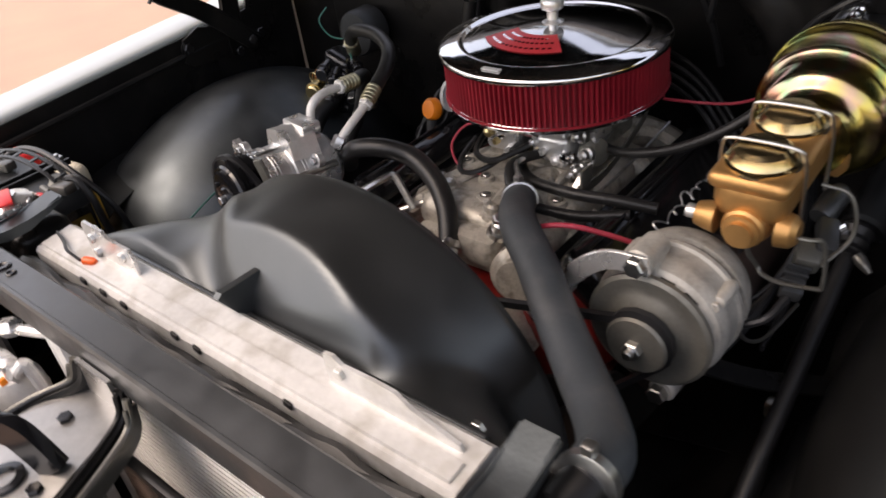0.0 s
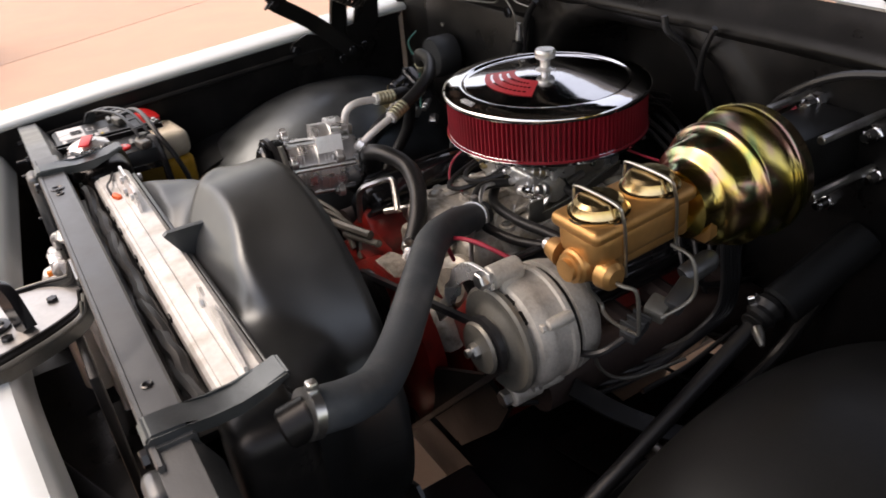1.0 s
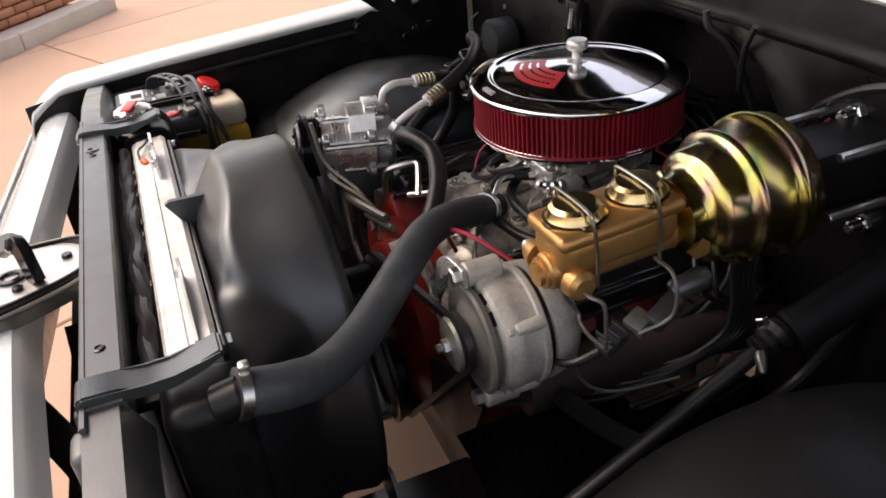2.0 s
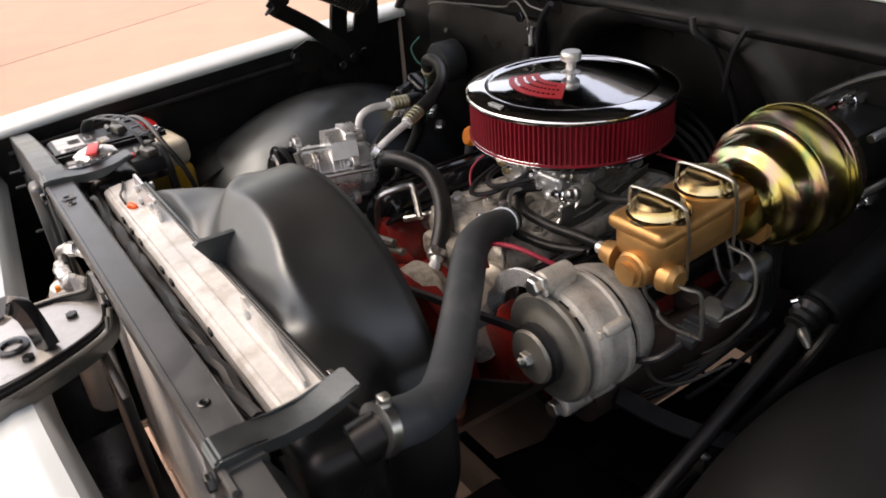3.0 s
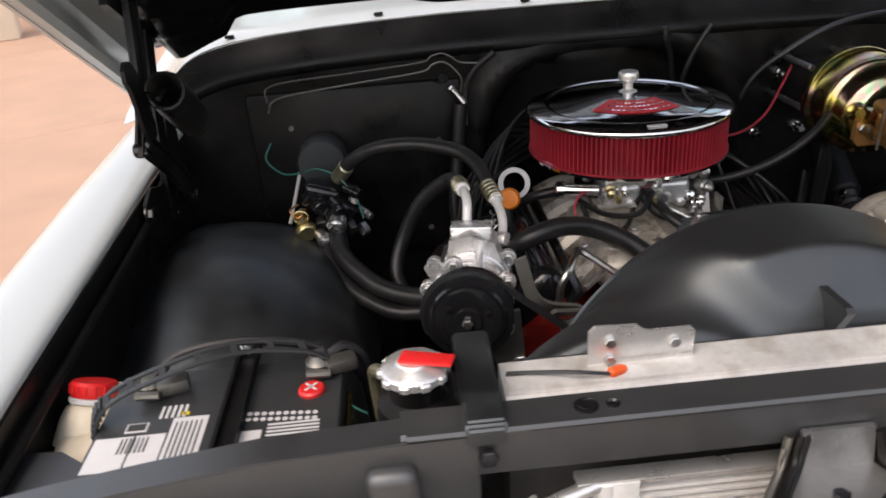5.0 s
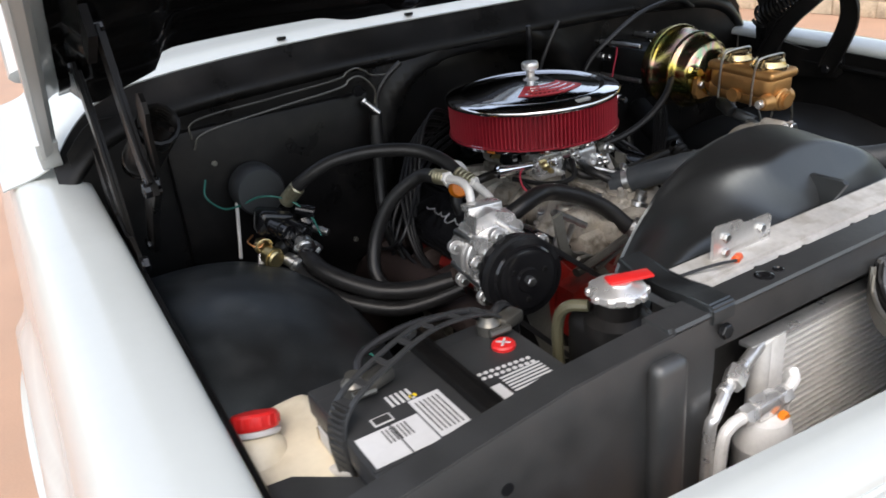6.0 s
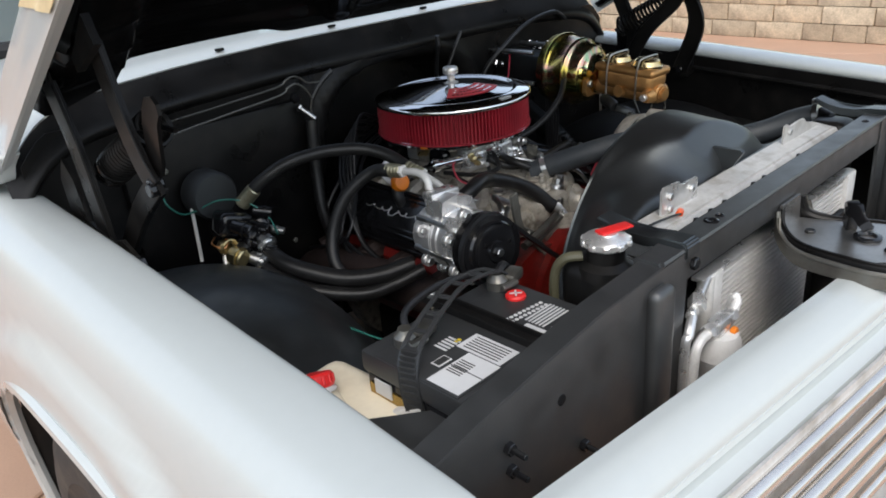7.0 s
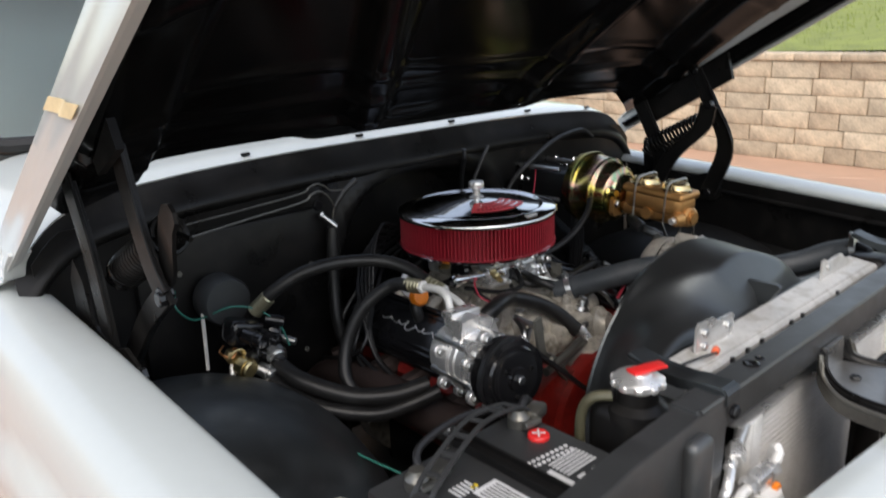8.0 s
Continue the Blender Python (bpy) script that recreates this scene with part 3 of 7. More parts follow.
def hinge(s):
    x = s * 0.79
    h = part("hood_hinge", prism(B(), [(-0.15, 0.94), (-0.13, 0.925), (0.06, 0.91), (0.1, 0.95), (0.11, 1.06), (0.08, 1.10), (0.05, 1.07), (0.03, 1.0), (-0.05, 0.985), (-0.1, 1.0), (-0.14, 0.985)],
                                  (s * 0.826, 0, 0), (0, 1, 0), (0, 0, 1), (-s * 0.006, 0, 0)), BLACK, truck, "black spring-loaded hood hinge")
    if s > 0:
        arms = ([(x - 0.01, 0.03, 0.93), (x - 0.01, 0.02, 1.03), (x - 0.01, 0.06, 1.12), (x - 0.01, 0.105, 1.2)],
                [(x + 0.01, -0.12, 0.95), (x + 0.01, -0.165, 1.08), (x + 0.01, -0.115, 1.19), (x + 0.01, -0.06, 1.285)],
                [(x - 0.05, 0.02, 0.96), (x - 0.05, -0.04, 1.06), (x - 0.045, -0.12, 1.14), (x - 0.04, -0.135, 1.2)])
    else:
        arms = ([(-0.82, -0.015, 0.92), (-0.82, -0.012, 1.01), (-0.82, 0.015, 1.13), (-0.82, 0.06, 1.235)],
                [(-0.79, -0.185, 1.09), (-0.79, -0.15, 1.13), (-0.79, -0.12, 1.193), (-0.79, -0.085, 1.30)],
                [(-0.785, -0.18, 1.095), (-0.785, -0.09, 1.03), (-0.785, 0.0, 0.945)])
        up = B()
        prism(up, [(-0.128, 1.098), (-0.115, 1.104), (-0.112, 1.118), (-0.125, 1.15), (-0.13, 1.18), (-0.142, 1.205), (-0.158, 1.222), (-0.178, 1.225), (-0.19, 1.215), (-0.192, 1.2), (-0.18, 1.185), (-0.172, 1.16), (-0.165, 1.125), (-0.152, 1.105)], (-0.778, -0.035, 0), (0, 1, 0), (0, 0, 1), (0.006, 0, 0))
        part("spring_plate", up, BLACK, h)
    for i, pts in enumerate(arms):
        bm = B()
        ribbon(bm, pts, 0.046 - 0.004 * i, 0.006, (0, 1, 0.25))
        for side in (-1, 1):
            ribbon(bm, [Vector(p) + Vector((-s * 0.004, 0.021 * side, 0.005 * side)) for p in pts], 0.008, 0.004, (1, 0, 0))
        arm = part("hinge_arm", bm, BLACK, h)
        for p in (pts[0], pts[-1]):
            part("hinge_pin", rod(B(), (p[0] - 0.01, p[1], p[2]), (p[0] + 0.01, p[1], p[2]), 0.011, seg=10), BLACK_GLOSS, h)
    pad = B()
    prism(pad, [(-0.17, 1.265), (0.06, 1.135), (0.10, 1.16), (0.08, 1.2), (-0.15, 1.335)] if s > 0 else [(-0.15, 1.295), (-0.06, 1.25), (-0.05, 1.27), (-0.13, 1.335)], (x + s * 0.02, 0, 0), (0, 1, 0), (0, 0, 1), (-s * 0.012, 0, 0))
    part("hood_bracket", pad, BLACK, h)
    coil = B()
    if s > 0:
        p, q, turns, rad = Vector((x, 0.075, 1.06)), Vector((x, -0.09, 1.145)), 15, 0.026
    else:
        p, q, turns, rad = Vector((-0.766, 0.035, 1.072)), Vector((-0.75, -0.14, 1.166)), 18, 0.027
    ax, u, w = frame_of(q - p)
    pts = [p + (q - p) * (i / (turns * 14)) + (u * math.cos(i * 0.4488) + w * math.sin(i * 0.4488)) * rad for i in range(turns * 14 + 1)]
    tube(coil, pts, 0.0042, 6, 1)
    tube(coil, [q, q + (q - p) * 0.12 + w * 0.01, q + (q - p) * 0.25 + w * 0.026], 0.004, 6, 5)
    part("hinge_spring", coil, BLACK, h, "black coil spring")
    for y, z in ((-0.135, 0.967), (0.05, 0.94)):
        bolt = B()
        hexagon(bolt, (s * 0.822, y, z), (-s, 0, 0), 0.012, 0.01)
        lathe(bolt, (s * 0.824, y, z), (-s, 0, 0), [(0.016, 0), (0.016, 0.003), (0.012, 0.004)], 16)
        part("hinge_bolt", bolt, BLACK_GLOSS, h)


hinge(-1), hinge(1)


def front_end():
    # header panel over the grille, bowed forward at the middle
    bow = lambda x: -0.918 + 0.085 * math.sqrt(x * x + 0.01)
    top = 0.894
    hd = B()
    prof = [(0.02, -0.05), (0.008, -0.012), (0.0, 0.0), (-0.02, 0.002), (-0.042, -0.003), (-0.056, -0.010), (-0.064, -0.018), (-0.067, -0.026), (-0.062, -0.030)]

    def at(a, b):
        x = -0.86 + 1.72 * a
        y0 = bow(x)
        i = min(int(b * 8 + 1e-6), 7)
        f = b * 8 - i
        return Vector((x, y0 + prof[i][0] * (1 - f) + prof[i + 1][0] * f, top + prof[i][1] * (1 - f) + prof[i + 1][1] * f))

    sheet(hd, at, 40, 24, 0.003)
    part("header_panel", hd, WHITE, truck, "white header panel above the grille", 45)
    lip = B()
    edge = [(-0.062, -0.0265), (-0.0705, -0.0262), (-0.072, -0.029), (-0.071, -0.038), (-0.073, -0.044), (-0.082, -0.0475), (-0.092, -0.0505), (-0.0945, -0.054), (-0.092, -0.058)]
    sheet(lip, lambda a, b: (-0.865 + 1.73 * a, bow(-0.865 + 1.73 * a) + edge[min(int(b * 8 + 0.01), 8)][0], top + edge[min(int(b * 8 + 0.01), 8)][1]), 40, 8, 0.002)
    part("header_lip", lip, WHITE, truck, "white painted lip under the header panel", 30)
    for dz, dy, r in ((-0.066, -0.108, 0.012), (-0.082, -0.128, 0.006), (-0.098, -0.137, 0.011), (-0.128, -0.146, 0.012), (-0.165, -0.152, 0.008)):
        bm = B()
        tube(bm, [(x, bow(x) + dy, top + dz) for x in (-0.9 + i * 0.15 for i in range(13))], r, 12, 3)
        part("grille_moulding", bm, TRIM, truck, "bright chrome grille moulding")
    face = B()
    sheet(face, lambda a, b: (-0.88 + 1.76 * a, bow(-0.88 + 1.76 * a) - 0.1 - 0.04 * b, 0.85 - 0.37 * b), 30, 6, 0.004)
    part("grille_panel", face, ALU_TANK, truck, "silver grille panel")
    bump = B()
    sheet(bump, lambda a, b: (-0.98 + 1.96 * a, bow((a * 2 - 1) * 0.86) - 0.2 - 0.05 * math.sin(math.pi * b), 0.58 - 0.2 * b), 30, 8, 0.01)
    part("front_bumper", bump, WHITE, truck)


front_end()


def support():
    # radiator support: channel over the radiator, panels at both sides
    bar = B()
    prism(bar, [(-0.786, 0.95), (-0.786, 0.995), (-0.783, 0.999), (-0.750, 0.999), (-0.747, 0.996), (-0.747, 0.955), (-0.751, 0.955), (-0.752, 0.993), (-0.779, 0.993), (-0.781, 0.95)],
          (-0.425, 0, 0), (0, 1, 0), (0, 0, 1), (0.85, 0, 0))
    sup = part("radiator_support_bar", bar, BLACK_DUST, truck, "black painted radiator support channel, dusty on top")
    for x, r in ((-0.262, 0.011), (-0.238, 0.0065), (0.328, 0.0065)):
        hole = B()
        lathe(hole, (x, -0.769, 0.998), (0, 0, 1), [(r, 0), (r, 0.0022), (r * 0.7, 0.003), (r * 0.45, 0.0014), (0, 0.0014)], 16)
        part("grommet", hole, BLACK_GLOSS, sup)
    lip = B()
    tube(lip, [(-0.42 + i * 0.087, -0.786, 0.997) for i in range(11)], 0.004, 6, 2)
    part("rolled_edge", lip, BLACK_DUST, sup)
    for s in (-1, 1):
        pan = B()
        outline = [(0.36, 0.994), (0.47, 0.992), (0.55, 0.987), (0.66, 0.972), (0.75, 0.958), (0.84, 0.94), (0.85, 0.80), (0.85, 0.45), (0.37, 0.45), (0.37, 0.80), (0.36, 0.93)]
        prism(pan, [(s * a, b) for a, b in outline], (0, -0.789, 0), (1, 0, 0), (0, 0, 1), (0, 0.006, 0))
        side = part("support_side_panel", pan, BLACK_DUST, truck, "black painted radiator support side panel")
        shelf = B()
        prof = [(0.40, 0.994), (0.55, 0.987), (0.66, 0.972), (0.75, 0.958), (0.84, 0.94)]
        sheet(shelf, lambda a, b: (s * (0.42 + 0.42 * a), -0.788 + 0.056 * b, lerp(prof, 0.42 + 0.42 * a) + 0.002 - 0.045 * max(0.0, (b - 0.6) / 0.4) ** 1.2), 16, 10, s * 0.004)
        part("top_shelf", shelf, BLACK_DUST, side)
        gusset = B()
        prism(gusset, [(s * 0.70, -0.786), (s * 0.838, -0.786), (s * 0.838, -0.645), (s * 0.79, -0.65), (s * 0.725, -0.70)], (0, 0, 0.9), (1, 0, 0), (0, 1, 0), (0, 0.012, 0.005))
        part("corner_gusset", gusset, BLACK_DUST, side)
        rib = B()
        box(rib, (s * 0.436, -0.795, 0.81), (0.046, 0.024, 0.33), 0.011, seg=3)
        part("stamped_rib", rib, BLACK_DUST, side)
        # flat black disc; the dark inside of a hole is put into its colour
        for x, z in ((0.633, 0.912),):
            dot = B()
            lathe(dot, (s * x, -0.789, z), (0, -1, 0), [(0.007, 0), (0.007, 0.001)], 12)
            part("hole_disc", dot, BLACK_GLOSS, side)
        for x, z in ((0.726, 0.903), (0.724, 0.872), (0.593, 0.825)):
            b = B()
            hexagon(b, (s * x, -0.789, z), (0, -1, 0), 0.008, 0.008)
            rod(b, (s * x, -0.796, z), (s * x, -0.815, z), 0.0035, seg=8)
            part("panel_bolt", b, BLACK_GLOSS, side)
        arm = B()
        ax = -0.352 if s < 0 else 0.402
        low = 0.55 if s < 0 else 0.7
        side_view = [(-0.792, 0.984), (-0.792, 1.006), (-0.786, 1.014), (-0.755, 1.012), (-0.728, 1.002), (-0.70, 1.003), (-0.675, 1.014), (-0.652, 1.026),
                     (-0.648, 1.014), (-0.672, 1.0), (-0.70, 0.989), (-0.73, 0.988), (-0.757, 0.997), (-0.782, 0.999), (-0.785, 0.984)]
        prism(arm, [(a, b if b < 1.0 else 1.0 + (b - 1.0) * low) for a, b in side_view], (ax - 0.018, 0, 0), (0, 1, 0), (0, 0, 1), (0.036, 0, 0))
        bmesh.ops.bevel(arm, geom=list(arm.edges), offset=0.0025, segments=2, affect="EDGES")
        ob = part("hold_down_arm", arm, WELL, truck, "black radiator hold-down arm")
        b = B()
        hexagon(b, (ax, -0.791, 0.975), (0, -1, 0), 0.009, 0.008)
        part("arm_bolt", b, BLACK_GLOSS, ob)
    # latch support reaching forward from the bar to the header
    plate = B()
    prism(plate, [(-0.075, -0.79), (-0.105, -0.84), (-0.11, -0.94), (-0.085, -0.965), (0.035, -0.965), (0.047, -0.945), (0.036, -0.90), (0.008, -0.83), (-0.006, -0.79)], (0, 0, 0.898), (1, 0, 0), (0, 1, 0), (0, 0, 0.005))
    lat = part("latch_plate", plate, LATCH_STEEL, truck, "dull grey stamped hood latch support plate")
    rim = [(-0.07, -0.787, 0.94), (-0.08, -0.797, 0.912), (-0.108, -0.835, 0.9), (-0.115, -0.9, 0.897), (-0.112, -0.95, 0.896), (-0.085, -0.975, 0.895), (0.035, -0.975, 0.895), (0.054, -0.95, 0.896), (0.044, -0.90, 0.897), (0.016, -0.83, 0.9), (0.004, -0.797, 0.91), (-0.002, -0.787, 0.935)]
    groove = B()
    ribbon(groove, [(x, y, z - 0.003) for x, y, z in rim], 0.024, 0.005, (0, 0, 1))
    tube(groove, rim, 0.0065, 8, 6)
    part("edge_groove", groove, BLACK, lat, "black band along the plate edge")
    edge = B()
    outer = [(x + (0.016 if x > -0.03 else -0.016), y * 1.004, z - 0.012) for x, y, z in rim]
    ribbon(edge, outer, 0.022, 0.004, (0, 0, 1))
    tube(edge, [(x, y, z + 0.011) for x, y, z in outer], 0.004, 8, 6)
    part("rolled_edge", edge, DULL_STEEL, lat, "dull grey turned-down edge")
    face = B()
    prism(face, [(-0.08, 0.9), (-0.075, 0.945), (-0.01, 0.945), (-0.004, 0.9)], (0, -0.793, 0), (1, 0, 0), (0, 0, 1), (0, 0.005, 0))
    part("latch_flange", face, LATCH_STEEL, lat)
    catch = B()
    ribbon(catch, [(0.0, -0.868, 0.903), (-0.012, -0.872, 0.925), (-0.03, -0.878, 0.945), (-0.05, -0.89, 0.948), (-0.064, -0.91, 0.935)], 0.026, 0.016, (1, 0.6, 0))
    part("latch_hook", catch, BLACK_GLOSS, lat)
    ring = lathe(B(), (-0.03, -0.905, 0.903), (0, 0, 1), [(0.02, 0), (0.02, 0.004), (0.013, 0.005), (0.011, 0.001)], 20, False)
    part("latch_ring", ring, BLACK_GLOSS, lat)
    for x, y in ((-0.06, -0.945), (0.02, -0.945), (0.008, -0.893), (-0.055, -0.83)):
        b = B()
        hexagon(b, (x, y, 0.902), (0, 0, 1), 0.008, 0.006)
        part("latch_bolt", b, BLACK_GLOSS, lat)
    lat.location.z += 0.02
    bucket = lathe(B(), (0.36, -0.905, 0.69), (0, -1, 0), [(0.06, 0), (0.10, 0.004), (0.14, 0.02), (0.155, 0.05), (0.158, 0.12)], 40, False)
    part("headlight_bucket", bucket, WHITE, truck, "white painted rear of a headlight bucket", 50)
    strut = B()
    ribbon(strut, [(0.04, -0.96, 0.885), (0.10, -0.93, 0.83), (0.2, -0.86, 0.74), (0.33, -0.80, 0.68)], 0.05, 0.005, (0.3, 1, 0.2))
    part("grille_strut", strut, BLACK, truck, "black stamped strut behind the grille")
    brace = B()
    box(brace, (0.07, -0.815, 0.67), (0.12, 0.012, 0.46), 0.004)
    part("centre_brace", brace, BLACK, truck, "black vertical grille brace")
    part("crossmember", box(B(), (0, -0.15, 0.40), (0.84, 0.34, 0.13), 0.03), BLACK, truck, "black engine crossmember")
    # added sheet: stands in for the shade on the ground below the engine
    part("engine_shade_sheet", box(B(), (-0.15, 0.27, 0.37), (0.52, 0.52, 0.015), 0.004), BLACK_DUST, truck, "added dark sheet hiding the ground under the engine")
    # two added sheets cover the lit ground, so it looks shaded below the fan
    for x0, x1 in ((-0.42, -0.02), (0.15, 0.42)):
        part("fan_shade_sheet", box(B(), ((x0 + x1) / 2, -0.44, 0.44), (x1 - x0, 0.30, 0.02), 0.004), BLACK_DUST, truck, "added dark sheet hiding the ground under the fan")
    part("front_crossmember", box(B(), (0, -0.66, 0.43), (0.86, 0.2, 0.07), 0.02), BLACK, truck, "black front crossmember")
    for s in (-1, 1):
        # added sheet that keeps the gap beside the engine dark, in place of shade
        pan = B()
        sheet(pan, lambda a, b: (s * (0.40 + 0.12 * b), -0.70 + a * 1.0, 0.47 + 0.17 * b + 0.02 * math.sin(a * 9)), 10, 4, s * 0.003)
        part("side_shade_sheet", pan, BLACK_DUST, truck, "added dark sheet hiding the ground beside the engine")
        ctl = B()
        ribbon(ctl, [(s * 0.38, -0.02, 0.47), (s * 0.5, -0.05, 0.45), (s * 0.7, -0.1, 0.42)], 0.1, 0.03, (0, 1, 0))
        part("control_arm", ctl, BLACK, truck)
        # added black sheet closes the view of the ground, as shade would
        low = B()
        box(low, (s * 0.43, -0.87, 0.5), (0.85, 0.19, 0.012), 0.003, (3, 0, 0))
        part("grille_shade_sheet", low, BLACK, truck, "added black sheet hiding the ground behind the grille")
        # driver's side only: added sheet for the darkness below the exhaust
        if s > 0:
            tray = B()
            sheet(tray, lambda a, b: (0.24 + 0.22 * b, -0.2 + a * 0.40, 0.50 + 0.06 * b), 6, 4, 0.003)
            part("exhaust_shade_sheet", tray, BLACK, truck, "added black sheet hiding the ground under the exhaust")
        wing = B()
        sheet(wing, lambda a, b: (s * (0.45 + 0.38 * a), -0.785 + 0.30 * b, 0.55 + 0.08 * b), 6, 6, s * 0.003)
        part("tray_panel", wing, BLACK, truck, "black panel ahead of the wheel well")
        floor = B()
        tube(floor, [(s * 0.43, -0.95, 0.5), (s * 0.43, -0.4, 0.5), (s * 0.42, 0.3, 0.46), (s * 0.42, 1.2, 0.46)], 0.085, 4, 4)
        part("chassis_rail", floor, BLACK, truck, "black chassis rail under the engine")


support()


def wheel(s):
    c = Vector((s * 0.862, AXLE[0] + 0.01, 0.364))
    tyre = lathe(B(), c - Vector((s * 0.115, 0, 0)), (s, 0, 0), [(0.2, 0.0), (0.29, -0.005), (0.34, 0.012), (0.36, 0.035), (0.364, 0.075), (0.361, 0.08), (0.361, 0.088), (0.364, 0.093), (0.364, 0.14), (0.361, 0.145), (0.361, 0.153), (0.364, 0.158), (0.36, 0.2), (0.342, 0.222), (0.318, 0.229), (0.316, 0.231), (0.29, 0.236), (0.25, 0.236), (0.246, 0.233), (0.215, 0.23), (0.2, 0.21), (0.2, 0.0)], 64, False)
    w = part("wheel", lathe(B(), c, (s, 0, 0), [(0.0, 0.05), (0.06, 0.055), (0.07, 0.03), (0.15, 0.02), (0.19, 0.05), (0.205, 0.1), (0.212, 0.11), (0.2, 0.07), (0.2, -0.1)], 40, False), RIM, truck, "silver wheel")
    part("tyre", tyre, TYRE, w, "black rubber tyre")


wheel(-1), wheel(1)

# ---- engine bay ----


def air_cleaner():
    t = thing("air_cleaner", (0, 0, 0.96), "round chrome air cleaner with red pleated filter on the carburetor", "air filter")
    lid = lathe(B(), (0, 0, 1.04), (0, 0, 1), [(0.171, -0.006), (0.177, -0.0055), (0.1787, -0.003), (0.1787, 0.0005), (0.177, 0.0035), (0.1735, 0.0052), (0.165, 0.0072), (0.155, 0.009),
                                              (0.148, 0.0103), (0.1455, 0.0104), (0.1435, 0.0094), (0.1405, 0.0074), (0.138, 0.0070)], 96, False)
    lid_ob = part("lid", lid, CHROME, t, "polished chrome domed lid", 50)
    dish = lathe(B(), (0, 0, 1.04), (0, 0, 1), [(0.1395, 0.0068), (0.1365, 0.0076), (0.12, 0.0101), (0.1, 0.0132), (0.08, 0.0163), (0.06, 0.0193), (0.03, 0.0238), (0.0165, 0.0242)], 96, False)
    part("lid_dish", dish, LID_CHROME, lid_ob, "polished conical chrome dish", 50)
    base = lathe(B(), (0, 0, 0.957), (0, 0, 1), [(0.06, -0.012), (0.12, -0.006), (0.165, 0.0), (0.174, 0.004), (0.1755, 0.009), (0.172, 0.013), (0.05, 0.013)], 96, False)
    part("base_pan", base, CHROME, t, "chrome base pan")
    el = B()
    n = 132
    rings = []
    for z in (0.966, 0.970, 1.0365, 1.041):
        ring = []
        for i in range(n * 4):
            k = i % 4
            r = (0.1725, 0.1725, 0.1645, 0.1645)[k]
            if z in (0.966, 1.041):
                r = 0.1735
            ring.append(el.verts.new((r * math.cos(2 * math.pi * i / (n * 4)), r * math.sin(2 * math.pi * i / (n * 4)), z)))
        rings.append(ring)
    for p, q in zip(rings, rings[1:]):
        for i in range(n * 4):
            j = (i + 1) % (n * 4)
            el.faces.new((p[i], p[j], q[j], q[i]))
    part("filter_element", el, RED_FILTER, t, "dark red pleated gauze filter", 20)
    for z in (0.9655, 1.0385):
        rub = lathe(B(), (0, 0, z), (0, 0, 1), [(0.17, 0), (0.1755, 0.001), (0.1755, 0.0035), (0.17, 0.0045)], 96, False)
        part("filter_seal", rub, RED_FILTER, t)
    fan = B()

    def wedge(r0, r1, a0, a1, lift, n=14):
        f = lambda r: 1.04 + 0.0132 + (0.1 - r) * 0.1535 + lift + 0.0004
        for i in range(n):
            p, q = (radians(a0 + (a1 - a0) * k / n) for k in (i, i + 1))
            for a, b in ((r0, (r0 + r1) / 2), ((r0 + r1) / 2, r1)):
                vs = [fan.verts.new((r * math.cos(k), r * math.sin(k), f(r))) for r, k in ((a, p), (b, p), (b, q), (a, q))]
                fan.faces.new(vs)

    wedge(0.052, 0.104, 219, 309, 0.0006)
    st = part("sticker", fan, RED_STICKER, lid_ob, "red fan-shaped sticker")
    fan = B()
    for r, a0, a1 in ((0.062, 232, 296), (0.075, 228, 300), (0.09, 226, 302)):
        k = a0
        while k < a1:
            wedge(r, r + 0.004, k, k + 3.5, 0.001, 1)
            k += 5.5
    part("sticker_print", fan, CHROME, lid_ob, "rows of small silver print")
    tag = B()
    box(tag, (0.0, -0.161, 1.0490), (0.03, 0.009, 0.001), 0.0, (0, 0, 0))
    part("lid_badge", tag, LABEL, lid_ob)
    kn = lathe(B(), (0, 0, 1.063), (0, 0, 1), [(0.016, 0), (0.0165, 0.002), (0.012, 0.0035), (0.0085, 0.006), (0.0085, 0.018), (0.0125, 0.02), (0.0165, 0.022), (0.0175, 0.025), (0.0175, 0.033), (0.0155, 0.0362), (0.0, 0.037)], 28, False)
    part("wing_nut", kn, ALU_BRIGHT, t, "machined aluminium wing nut")


air_cleaner()


